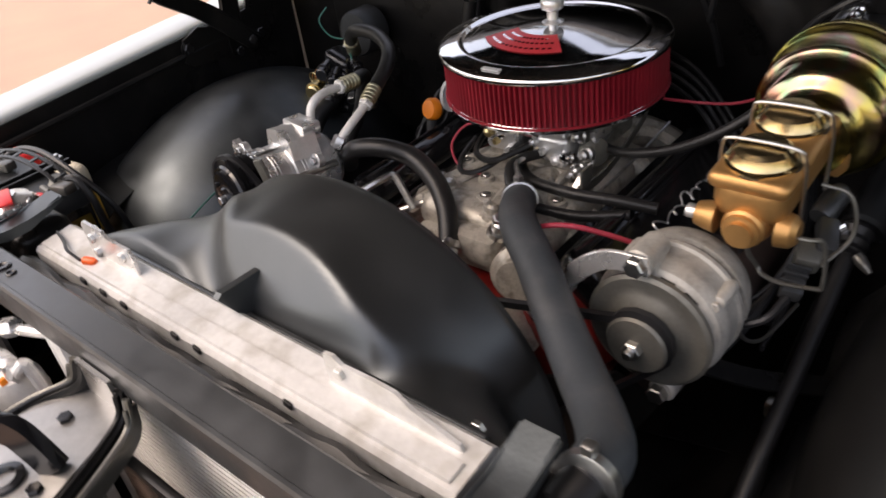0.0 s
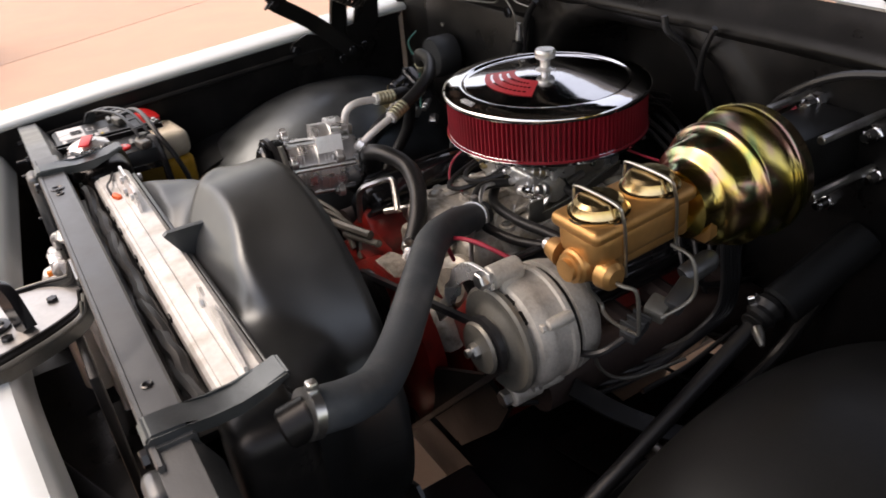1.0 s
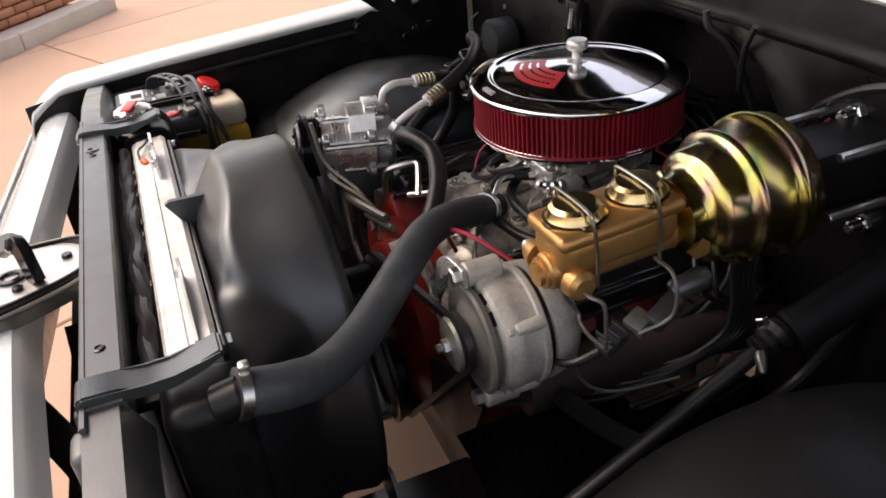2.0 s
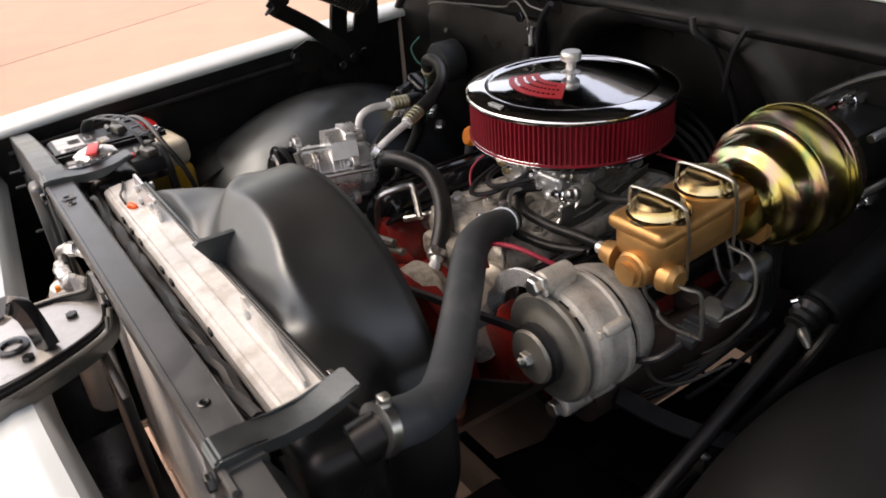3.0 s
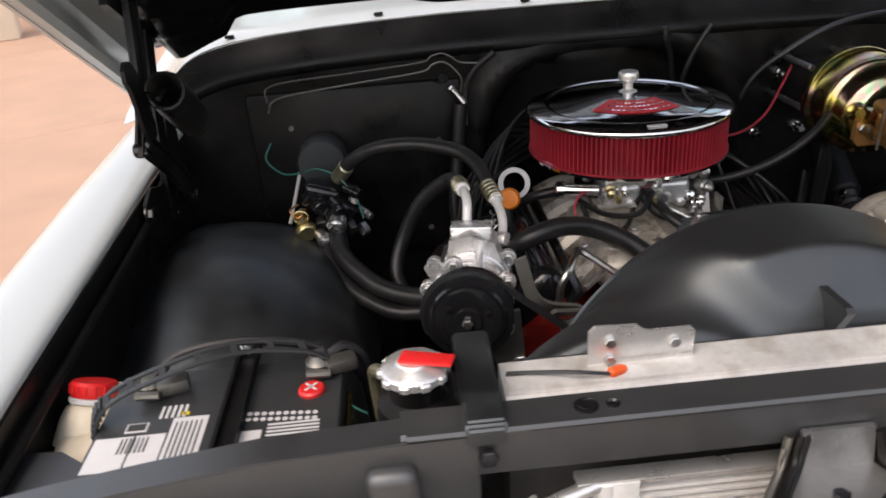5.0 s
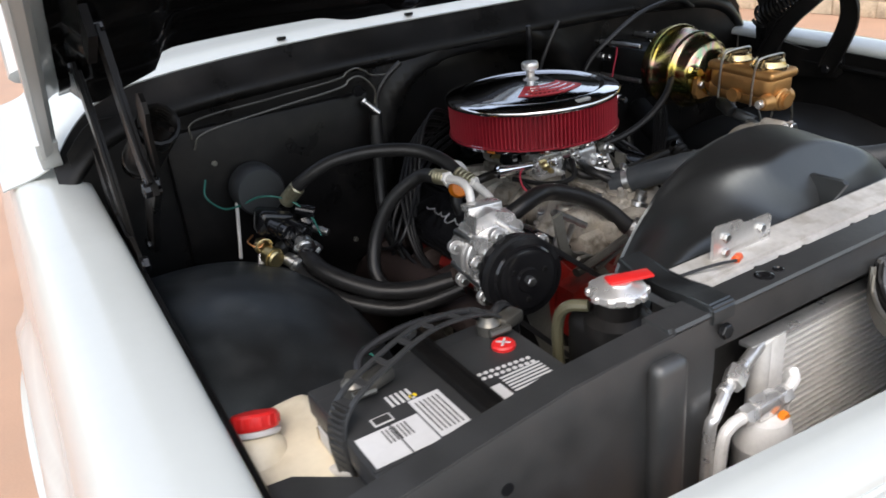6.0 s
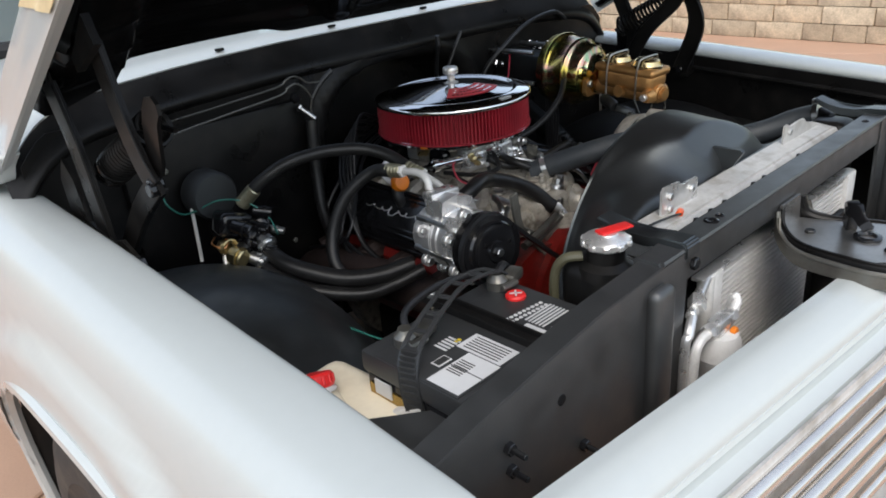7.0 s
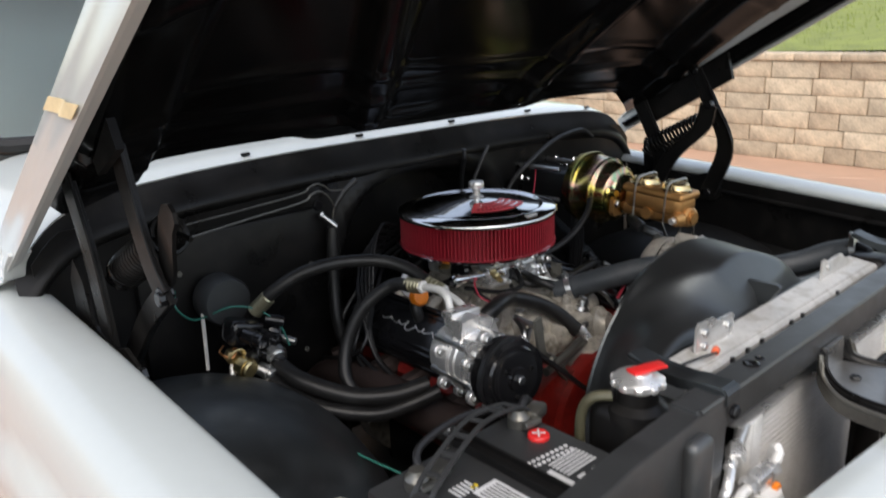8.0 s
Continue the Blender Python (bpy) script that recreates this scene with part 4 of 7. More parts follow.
def radiator():
    t = thing("radiator", (0, -0.68, 0.5), "aluminium radiator with black end tanks behind the support", "radiator")
    ch = B()
    prism(ch, [(-0.712, 0.945), (-0.712, 0.966), (-0.708, 0.971), (-0.66, 0.977), (-0.654, 0.972), (-0.654, 0.945)], (-0.325, 0, 0), (0, 1, 0), (0, 0, 1), (0.685, 0, 0))
    part("top_channel", ch, ALU_TANK, t, "scuffed bare aluminium top channel")
    step = B()
    prism(step, [(-0.705, 0.969), (-0.703, 0.975), (-0.685, 0.977), (-0.683, 0.972)], (-0.32, 0, 0), (0, 1, 0), (0, 0, 1), (0.67, 0, 0))
    part("channel_fold", step, ALU_TANK, t)
    core = B()
    box(core, (0.015, -0.684, 0.68), (0.68, 0.045, 0.53), 0.004)
    part("core", core, FIN, t)
    for s in (-1, 1):
        tank = B()
        box(tank, (s * 0.405, -0.682, 0.69), (0.085, 0.085, 0.57), 0.022, seg=4)
        part("end_tank", tank, BLACK, t, "black painted end tank")
        br = B()
        if s < 0:
            lo, bolts = -0.131, ((0.085, 0.036), (0.085, 0.016), (0.02, 0.03))
            shape = [(0, 0), (0, 0.040), (-0.004, 0.044), (-0.045, 0.044), (-0.052, 0.046), (-0.058, 0.052), (-0.1, 0.054), (-0.106, 0.048), (-0.106, 0)]
        else:
            lo, bolts = 0.19, ((0.02, 0.03),)
            shape = [(0, 0), (0, 0.044), (0.012, 0.046), (0.022, 0.039), (0.06, 0.041), (0.085, 0.04), (0.1, 0.03), (0.15, 0.017), (0.155, 0.0)]
        prism(br, shape, (lo, -0.677, 0.965), (1, 0, 0), (0, 0, 1), (0, 0.004, 0))
        ob = part("shroud_bracket", br, ALU_BRIGHT if s < 0 else ALU_TANK, t, "bare aluminium bracket with bolts")
        for dx, dz in bolts:
            b = B()
            hexagon(b, (lo + s * dx, -0.677, 0.965 + dz), (0, -1, 0), 0.006, 0.005)
            part("bracket_bolt", b, STEEL, ob)
    outlet = rod(B(), (0.428, -0.672, 0.958), (0.434, -0.64, 0.968), 0.022, seg=20)
    part("hose_outlet", outlet, BLACK, t, "black hose outlet of the tank")
    neck = lathe(B(), (-0.41, -0.695, 0.955), (0, 0, 1), [(0.04, 0), (0.038, 0.015), (0.026, 0.022), (0.026, 0.04), (0.03, 0.045)], 24)
    part("filler_neck", neck, BLACK, t)
    cap = B()
    prof = [(0.0, 0.018), (0.015, 0.018), (0.018, 0.015), (0.029, 0.012), (0.032, 0.009), (0.032, 0.002), (0.028, -0.002)]
    lathe(cap, (-0.41, -0.695, 0.998), (0, 0, 1), prof[::-1], 32, False)
    for i in range(10):
        k = 2 * math.pi * i / 10
        box(cap, (-0.41 + 0.032 * math.cos(k), -0.695 + 0.032 * math.sin(k), 1.003), (0.006, 0.010, 0.009), 0.002, (0, 0, math.degrees(k)), 1)
    cp = part("radiator_cap", cap, ALU_BRIGHT, t, "silver pressure cap")
    lev = B()
    box(lev, (-0.397, -0.699, 1.0175), (0.052, 0.019, 0.004), 0.0018, (0, 0, -18))
    part("cap_lever", lev, RED_PLASTIC, cp, "red safety lever")
    ov = B()
    tube(ov, [(-0.435, -0.675, 0.985), (-0.45, -0.655, 0.98), (-0.452, -0.64, 0.95), (-0.45, -0.638, 0.88), (-0.45, -0.64, 0.75)], 0.007, 10, 6)
    part("overflow_tube", ov, material("olive_hose", (0.085, 0.08, 0.05), 0.35), t, "translucent olive overflow tube")
    seal = B()
    tube(seal, [(-0.33 + i * 0.023, -0.729 + 0.003 * math.sin(i * 0.9), 0.957 + 0.004 * math.sin(i * 0.7)) for i in range(30)], 0.0085, 8, 3)
    tube(seal, [(-0.33 + i * 0.023, -0.7275 + 0.0018 * math.sin(i * 1.3) + 0.001 * math.sin(i * 3.1), 0.957 + 0.003 * math.sin(i * 1.1)) for i in range(30)], 0.0095, 8, 3)
    part("foam_seal", seal, RUBBER, t, "frayed black rubber seal")
    shelf = box(B(), (0.015, -0.733, 0.935), (0.7, 0.05, 0.012), 0.002)
    part("seal_shelf", shelf, BLACK, t, "black ledge between radiator and support bar")
    for x in (-0.2, -0.155, -0.11, -0.01, 0.03, 0.17):
        part("seal_tag", box(B(), (x, -0.7135, 0.966), (0.011, 0.003, 0.008), 0.001, (0, 12, 0)), RUBBER, t)
    clip = B()
    lathe(clip, (-0.222, -0.697, 0.978), (1, 0.35, 0), [(0.003, 0), (0.0055, 0.003), (0.0055, 0.015), (0.003, 0.02)], 12)
    part("drain_plug", clip, material("red_orange_plastic", (0.7, 0.09, 0.01), 0.35), t, "orange plastic plug")
    part("plug_lead", tube(B(), [(-0.222, -0.70, 0.98), (-0.25, -0.70, 0.985), (-0.28, -0.69, 0.982), (-0.32, -0.68, 0.978)], 0.002, 6, 5), WIRE_BLACK, t)


radiator()


def shroud():
    bm = B()
    c = Vector((0.03, -0.49, 0.758))
    R = 0.277

    def at(a, b):
        k = 2 * math.pi * a
        # rectangle at the radiator, ring at the fan
        dx, dz = math.cos(k), math.sin(k)
        soft = (abs(dx / 0.345) ** 14 + abs(dz / (0.204 if dz > 0 else 0.26)) ** 14) ** (-1 / 14)
        rect = Vector((c.x + dx * soft, 0, 0.745 + dz * soft + 0.012 * ease(-0.16, -0.31, dx * soft) * ease(0.1, 0.19, dz * soft)))
        ring = Vector((c.x + dx * R, 0, c.z + dz * R))
        # steep shoulder, then the ring; a slanting flat cuts across the top
        k0, k1 = 0.01, 0.26 + max(min(0.4, max(0.0, soft - R + 0.02) * 3.5), 0.7 * ease(radians(96), radians(132), k) * ease(radians(195), radians(165), k))
        w = sum(min(1.0, max(0.0, (b + q - k0) / (k1 - k0))) for q in (-0.05, -0.03, -0.01, 0.01, 0.03, 0.05)) / 6
        w = w * w * (3 - 2 * w)
        y = -0.652 + 0.166 * b
        lip = 0.007 * ease(k1, 1.0, b) - 0.006 * ease(0.93, 1.0, b)
        p = rect.lerp(ring, w)
        p = Vector((p.x, y, p.z)) + Vector((dx, 0, dz)) * (lip + 0.003 * w)
        p.z += 0.026 * ease(-0.05, -0.15, p.x - c.x) * ease(-0.33, -0.21, p.x - c.x) * ease(0.95, 0.35, b) * ease(0.86, 0.92, p.z)
        over = p.z - (0.961 + (y + 0.652) * 1.25 - 0.05 * (math.sqrt((p.x - 0.02) ** 2 + 0.0009) - 0.03))
        p.z -= (over + math.sqrt(over * over + 0.000006)) / 2
        return p

    sheet(bm, at, 160, 48, 0.004)
    ob = solid("fan_shroud", bm, SHROUD, "moulded black plastic fan shroud bolted to the radiator", "fan shroud", sharp=55)
    rib = B()
    prism(rib, [(-0.632, 0.93), (-0.676, 1.004), (-0.67, 1.008), (-0.588, 1.006), (-0.56, 1.0), (-0.56, 0.94)], (0.024, 0, 0), (0, 1, 0), (0, 0, 1), (0.009, 0, 0))
    part("stiffening_rib", rib, SHROUD, ob)
    fl = B()
    box(fl, (0.015, -0.649, 0.955), (0.66, 0.006, 0.03), 0.002)
    part("mounting_flange", fl, SHROUD, ob)
    tab = B()
    prism(tab, [(0.22, 0.56), (0.335, 0.53), (0.345, 0.60), (0.30, 0.64), (0.24, 0.62)], (0, -0.485, 0), (1, 0, 0), (0, 0, 1), (0, 0.006, 0))
    tb = part("lower_tab", tab, SHROUD, ob)
    for x, z in ((0.265, 0.585), (0.315, 0.575)):
        b = B()
        hexagon(b, (x, -0.478, z), (0, 1, 0), 0.008, 0.007)
        part("tab_bolt", b, CHROME, tb)
    for x in (-0.3, 0.33):
        b = B()
        hexagon(b, (x, -0.645, 0.965), (0, 1, 0), 0.007, 0.006)
        part("shroud_bolt", b, STEEL, ob)
    return ob


shroud()


def fan():
    t = thing("cooling_fan", (0.0, -0.44, 0.745), "dark steel cooling fan and pulleys in front of the engine", "fan")
    hub = rod(B(), (0, -0.53, 0.745), (0, -0.36, 0.745), 0.05)
    part("hub", hub, BLACK, t)
    for i in range(6):
        bl = B()
        k = 2 * math.pi * i / 6
        sheet(bl, lambda a, b: (math.cos(k) * (0.05 + 0.18 * a) - math.sin(k) * (b - 0.5) * 0.07, -0.51 + (b - 0.5) * 0.03, 0.745 + math.sin(k) * (0.05 + 0.18 * a) + math.cos(k) * (b - 0.5) * 0.07), 4, 4, 0.002)
        part("blade", bl, BLACK, t)


fan()


def engine():
    t = thing("engine", (0, 0, 0.45), "red V8 engine with bare aluminium intake and black valve covers", "engine")
    blk = B()
    box(blk, (0, -0.06, 0.63), (0.34, 0.48, 0.24), 0.03)
    part("block", blk, RED_ENGINE, t, "red painted engine block")
    tc = lathe(B(), (0, -0.33, 0.66), (0, -1, 0), [(0.15, 0), (0.15, 0.03), (0.12, 0.045), (0.0, 0.05)], 32)
    part("timing_cover", tc, RED_ENGINE, t)
    for s in (-1, 1):
        head = B()
        box(head, (s * 0.19, -0.06, 0.742), (0.13, 0.48, 0.12), 0.015, (0, s * 40, 0))
        part("cylinder_head", head, RED_ENGINE, t, "red painted cylinder head")
        vc = B()
        c = Vector((s * 0.222, -0.055, 0.815))
        m = Matrix.Translation(c) @ pose(0, 0, 0, 0, s * 40, 0)
        box(vc, (0, 0, 0), (0.125, 0.46, 0.075), 0.028, seg=4)
        box(vc, (0, 0, -0.033), (0.145, 0.475, 0.009), 0.003)
        bmesh.ops.transform(vc, matrix=m, verts=vc.verts)
        v = part("valve_cover", vc, BLACK_GLOSS, t, "glossy black valve cover")
        for dx, dz in ((-0.046, 0.0375), (-0.034, 0.0375), (0.034, 0.0375), (0.046, 0.0375), (s * 0.0625, -0.012), (s * 0.0625, 0.0), (s * 0.0625, 0.012)):
            part("cover_rib", box(B(), m @ Vector((dx, 0, dz)), (0.0055, 0.42, 0.0058), 0.002, (0, s * 40, 0), 2), BLACK_GLOSS, v)
        script = B()
        line = []
        for i in range(60):
            k = i / 59
            loop = k * 7 * 2 * math.pi
            line.append((0.0075 * math.sin(loop + 0.9 * math.sin(i * 0.31)) * (1.5 if i < 9 or 30 < i < 37 else 0.55), -0.09 + 0.18 * k + 0.006 * math.cos(loop * 1.0), 0.0375))
        tube(script, line, 0.0015, 6, 2)
        bmesh.ops.transform(script, matrix=m, verts=script.verts)
        part("raised_script", script, ALU_BRIGHT, v, "raised polished script flourish")
        for y in (-0.2, -0.07, 0.07, 0.2):
            b = B()
            hexagon(b, (0, 0, 0), (0, 0, 1), 0.007, 0.01)
            bmesh.ops.transform(b, matrix=m @ pose(s * 0.062, y, -0.03), verts=b.verts)
            part("cover_bolt", b, CHROME, v)
        ex = part("exhaust_manifold", tube(B(), [(s * 0.315, -0.28, 0.725), (s * 0.32, -0.1, 0.725), (s * 0.325, 0.1, 0.71), (s * 0.33, 0.2, 0.64), (s * 0.33, 0.22, 0.5)], 0.04, 14, 6), EXHAUST, t, "dull brown exhaust manifold")
        for y in (-0.23, -0.1, 0.0, 0.12):
            part("exhaust_runner", tube(B(), [(s * 0.25, y, 0.75), (s * 0.28, y, 0.745), (s * 0.312, y + 0.015, 0.73)], 0.028, 10, 5), EXHAUST, ex)
    man = B()
    box(man, (0, -0.06, 0.80), (0.19, 0.42, 0.05), 0.015)
    box(man, (0.015, -0.115, 0.832), (0.25, 0.27, 0.062), 0.028, seg=5)
    runners = []
    for s in (-1, 1):
        for y in (-0.2, -0.09, 0.05, 0.16):
            runners.append(B())
            tube(runners[-1], [(s * 0.04, y * 0.5, 0.85), (s * 0.09, y * 0.85, 0.84), (s * 0.15, y, 0.80), (s * 0.17, y, 0.78)], 0.026, 10, 4)
    box(man, (0, -0.01, 0.852), (0.15, 0.17, 0.035), 0.008)
    box(man, (0.01, -0.245, 0.82), (0.11, 0.075, 0.05), 0.014)
    im = part("intake_manifold", man, ALUMINIUM, t, "bare cast aluminium intake manifold")
    for r in runners:
        part("intake_runner", r, ALUMINIUM, im)
    for x, y, r, h in ((-0.075, -0.195, 0.018, 0.008), (0.105, -0.17, 0.014, 0.010), (-0.03, -0.16, 0.012, 0.012), (0.1, -0.09, 0.011, 0.014), (-0.09, -0.13, 0.012, 0.012), (0.0, -0.2, 0.015, 0.007)):
        boss = lathe(B(), (x, y, 0.858), (0, 0, 1), [(r * 1.25, 0), (r * 1.1, h * 0.5), (r, h), (r * 0.7, h + 0.002), (r * 0.6, h - 0.003), (0, h - 0.003)], 18)
        part("casting_boss", boss, ALUMINIUM, im)
        part("boss_plug", hexagon(B(), (x, y, 0.858 + h - 0.003), (0, 0, 1), r * 0.5, 0.007), (STEEL, BRASS, FAN_DISC)[int(abs(x) * 1000) % 3], im)
    for pts in ([(-0.1, -0.235, 0.852), (-0.06, -0.17, 0.866), (-0.055, -0.1, 0.868)], [(0.13, -0.225, 0.85), (0.085, -0.15, 0.866), (0.075, -0.1, 0.868)], [(0.02, -0.24, 0.853), (0.015, -0.17, 0.865), (0.01, -0.1, 0.868)]):
        part("casting_rib", tube(B(), pts, 0.0065, 8, 5), ALUMINIUM, im)
    neck = B()
    lathe(neck, (0.045, -0.205, 0.838), (0, 0, 1), [(0.035, 0), (0.035, 0.008), (0.026, 0.014), (0.024, 0.03)], 20)
    tube(neck, [(0.045, -0.2, 0.845), (0.048, -0.195, 0.86), (0.055, -0.195, 0.872), (0.07, -0.214, 0.882)], 0.019, 14, 5)
    part("thermostat_housing", neck, ALUMINIUM, t, "bare cast thermostat housing")
    part("front_plate", prism(B(), [(-0.2, 0.70), (-0.185, 0.775), (-0.13, 0.795), (-0.075, 0.785), (-0.06, 0.70), (-0.12, 0.62), (-0.19, 0.64)], (0, -0.345, 0), (1, 0, 0), (0, 0, 1), (0, 0.05, 0)), RED_ENGINE, t, "red painted front plate")
    pump = B()
    lathe(pump, (0, -0.37, 0.745), (0, 1, 0), [(0.04, 0), (0.07, 0.02), (0.075, 0.05), (0.06, 0.07)], 24)
    tube(pump, [(-0.04, -0.33, 0.75), (-0.1, -0.31, 0.74), (-0.12, -0.29, 0.70)], 0.03, 12, 5)
    tube(pump, [(0.04, -0.33, 0.75), (0.1, -0.31, 0.74), (0.12, -0.29, 0.70)], 0.03, 12, 5)
    part("water_pump", pump, ALUMINIUM, t, "cast aluminium water pump")
    bal = lathe(B(), (0, -0.4, 0.56), (0, 1, 0), [(0.02, 0), (0.08, 0.0), (0.085, 0.005), (0.085, 0.02), (0.075, 0.025), (0.085, 0.03), (0.085, 0.045), (0.02, 0.05)], 32)
    part("crank_pulley", bal, BLACK, t)
    pan = B()
    box(pan, (0, -0.02, 0.42), (0.26, 0.5, 0.17), 0.03)
    part("oil_pan", pan, BLACK, t)
    trans = lathe(B(), (0, 0.2, 0.55), (0, 1, 0), [(0.2, 0), (0.2, 0.05), (0.14, 0.18), (0.11, 0.8)], 24)
    part("gearbox", trans, ALUMINIUM, t)
    rng = random.Random(7)
    for i in range(34):
        a = rng.uniform(0, 2 * math.pi)
        x, y = 0.15 * math.cos(a) * rng.uniform(0.5, 1.0), -0.12 + 0.15 * math.sin(a) * rng.uniform(0.6, 1.0)
        z = 0.825 + 0.045 * (1 - abs(x) / 0.15)
        b = B()
        lean = (rng.uniform(-0.4, 0.4) + x * 2, rng.uniform(-0.8, 0.1), 1)
        r = rng.choice((0.007, 0.009, 0.012))
        lathe(b, (x, y, z - 0.01), lean, [(r * 1.5, 0), (r * 1.4, 0.008), (r, 0.01), (r, 0.022), (r * 0.6, 0.026)], 12)
        if i % 3 == 0:
            hexagon(b, Vector((x, y, z)) + Vector(lean).normalized() * 0.012, lean, r * 0.9, 0.01)
        part("intake_boss", b, (ALUMINIUM, CASTING, STEEL, ALUMINIUM)[i % 4], im)
    for p, q, r in (((-0.14, -0.27, 0.83), (-0.07, -0.22, 0.855), 0.006), ((0.12, -0.18, 0.85), (0.07, -0.13, 0.875), 0.005)):
        part("small_pipe", rod(B(), p, q, r, seg=10), STEEL, im, "short bright pipe")
    fp = B()
    lathe(fp, (0.1, -0.26, 0.795), (0.3, -1, 0.2), [(0.045, 0), (0.045, 0.012), (0.036, 0.018), (0.03, 0.03), (0.0, 0.032)], 24)
    part("round_cover", fp, ALUMINIUM, t, "round bare metal cover")


engine()


def carburetor():
    t = thing("carburetor", (0, 0, 0.87), "bare aluminium four-barrel carburetor under the air cleaner", "carburetor")
    body = B()
    box(body, (0.008, 0.0, 0.878), (0.165, 0.18, 0.022), 0.006)
    box(body, (0.008, -0.0, 0.905), (0.15, 0.14, 0.036), 0.010)
    lathe(body, (0, 0, 0.92), (0, 0, 1), [(0.068, 0), (0.068, 0.015), (0.06, 0.02), (0.06, 0.036)], 32)
    part("body", body, ALUMINIUM, t, "cast aluminium carburetor body")
    for s in (-1, 1):
        for y in (-0.085, 0.08):
            bowl = B()
            box(bowl, (0.008 + s * 0.043, y, 0.908), (0.068, 0.042, 0.046), 0.011, seg=3)
            box(bowl, (0.008 + s * 0.043, y, 0.932), (0.06, 0.036, 0.01), 0.003)
            part("float_bowl", bowl, ALU_BRIGHT, t, "bright cast float bowl")
    pcv = B()
    rod(pcv, (-0.132, -0.068, 0.917), (-0.07, -0.085, 0.917), 0.011, seg=18)
    lathe(pcv, (-0.128, -0.069, 0.917), (-1, 0.25, 0), [(0.015, 0), (0.015, 0.012), (0.011, 0.016)], 18)
    part("vacuum_union", pcv, CHROME, t, "bright turned vacuum union")
    arm = B()
    ribbon(arm, [(0.112, -0.07, 0.94), (0.115, -0.09, 0.90), (0.108, -0.125, 0.862)], 0.014, 0.005, (1, 0, 0))
    box(arm, (0.105, -0.06, 0.93), (0.03, 0.05, 0.02), 0.004)
    part("choke_arm", arm, ALU_BRIGHT, t)
    rng = random.Random(3)
    for i in range(16):
        x = -0.085 + 0.2 * rng.random()
        z = 0.88 + 0.065 * rng.random()
        b = B()
        r = rng.choice((0.0045, 0.006, 0.008))
        lathe(b, (x, -0.095, z), (rng.uniform(-0.4, 0.4), -1, rng.uniform(-0.2, 0.5)), [(r * 1.4, 0), (r * 1.4, 0.008), (r, 0.01), (r, 0.02), (r * 0.5, 0.023)], 10)
        part("carburetor_screw", b, (CHROME, ALU_BRIGHT, STEEL, BRASS, ALU_BRIGHT)[i % 5], t)
    for i, (x, y, z) in enumerate(((-0.045, -0.095, 0.905), (0.045, -0.095, 0.905), (-0.02, -0.1, 0.895), (0.02, -0.1, 0.893), (-0.07, -0.04, 0.90), (0.07, -0.04, 0.90), (-0.07, 0.03, 0.915), (0.07, 0.03, 0.91))):
        b = B()
        ax = (0, -1, 0) if abs(x) < 0.06 else (1 if x > 0 else -1, 0, 0)
        hexagon(b, (x * 0.95, y * 0.95, z), ax, 0.009, 0.012)
        lathe(b, (x * 0.95, y * 0.95, z), ax, [(0.006, 0), (0.006, 0.022), (0.004, 0.026)], 10)
        part("fitting", b, BRASS if i % 3 == 0 else ALU_BRIGHT, t)
    chk = lathe(B(), (-0.075, -0.03, 0.915), (-1, -0.2, 0), [(0.025, 0), (0.026, 0.004), (0.026, 0.014), (0.02, 0.02), (0.0, 0.021)], 24)
    part("choke_housing", chk, BLACK_GLOSS, t, "black round choke housing")
    lev = B()
    prism(lev, [(-0.01, 0), (0.012, 0.005), (0.02, 0.05), (0.012, 0.06), (-0.002, 0.055), (-0.014, 0.012)], (0.078, -0.02, 0.87), (0, 1, 0), (0, 0, 1), (0.004, 0, 0))
    rod(lev, (0.06, -0.015, 0.885), (0.095, -0.015, 0.885), 0.005, seg=8)
    rod(lev, (0.085, -0.015, 0.92), (0.10, 0.14, 0.93), 0.004, seg=8)
    rod(lev, (0.092, -0.11, 0.875), (0.098, 0.0, 0.905), 0.006, seg=8)
    part("throttle_linkage", lev, STEEL, t, "zinc throttle linkage")
    brk = B()
    ribbon(brk, [(0.118, -0.135, 0.868), (0.132, -0.09, 0.876), (0.138, -0.02, 0.9), (0.132, 0.05, 0.915)], 0.022, 0.003, (0.3, 0, 1))
    box(brk, (0.127, -0.125, 0.885), (0.004, 0.03, 0.04), 0.001)
    part("throttle_bracket", brk, FAN_DISC, t, "dull zinc throttle cable bracket")
    dash = lathe(B(), (0.105, -0.075, 0.905), (0.8, -0.5, 0.2), [(0.008, -0.02), (0.008, 0), (0.022, 0.003), (0.024, 0.01), (0.022, 0.017), (0.01, 0.021), (0.0, 0.022)], 20)
    part("vacuum_diaphragm", dash, FAN_DISC, t, "dull round vacuum diaphragm")
    spr = B()
    rod(spr, (0.088, -0.115, 0.87), (0.088, -0.03, 0.9), 0.006, seg=8)
    part("return_spring", spr, STEEL, t)
    lab = B()
    box(lab, (0.0, -0.094, 0.921), (0.045, 0.002, 0.009), 0.0, (-20, 0, 0))
    part("carburetor_badge", lab, material("maroon_badge", (0.12, 0.01, 0.015), 0.4), t)


carburetor()


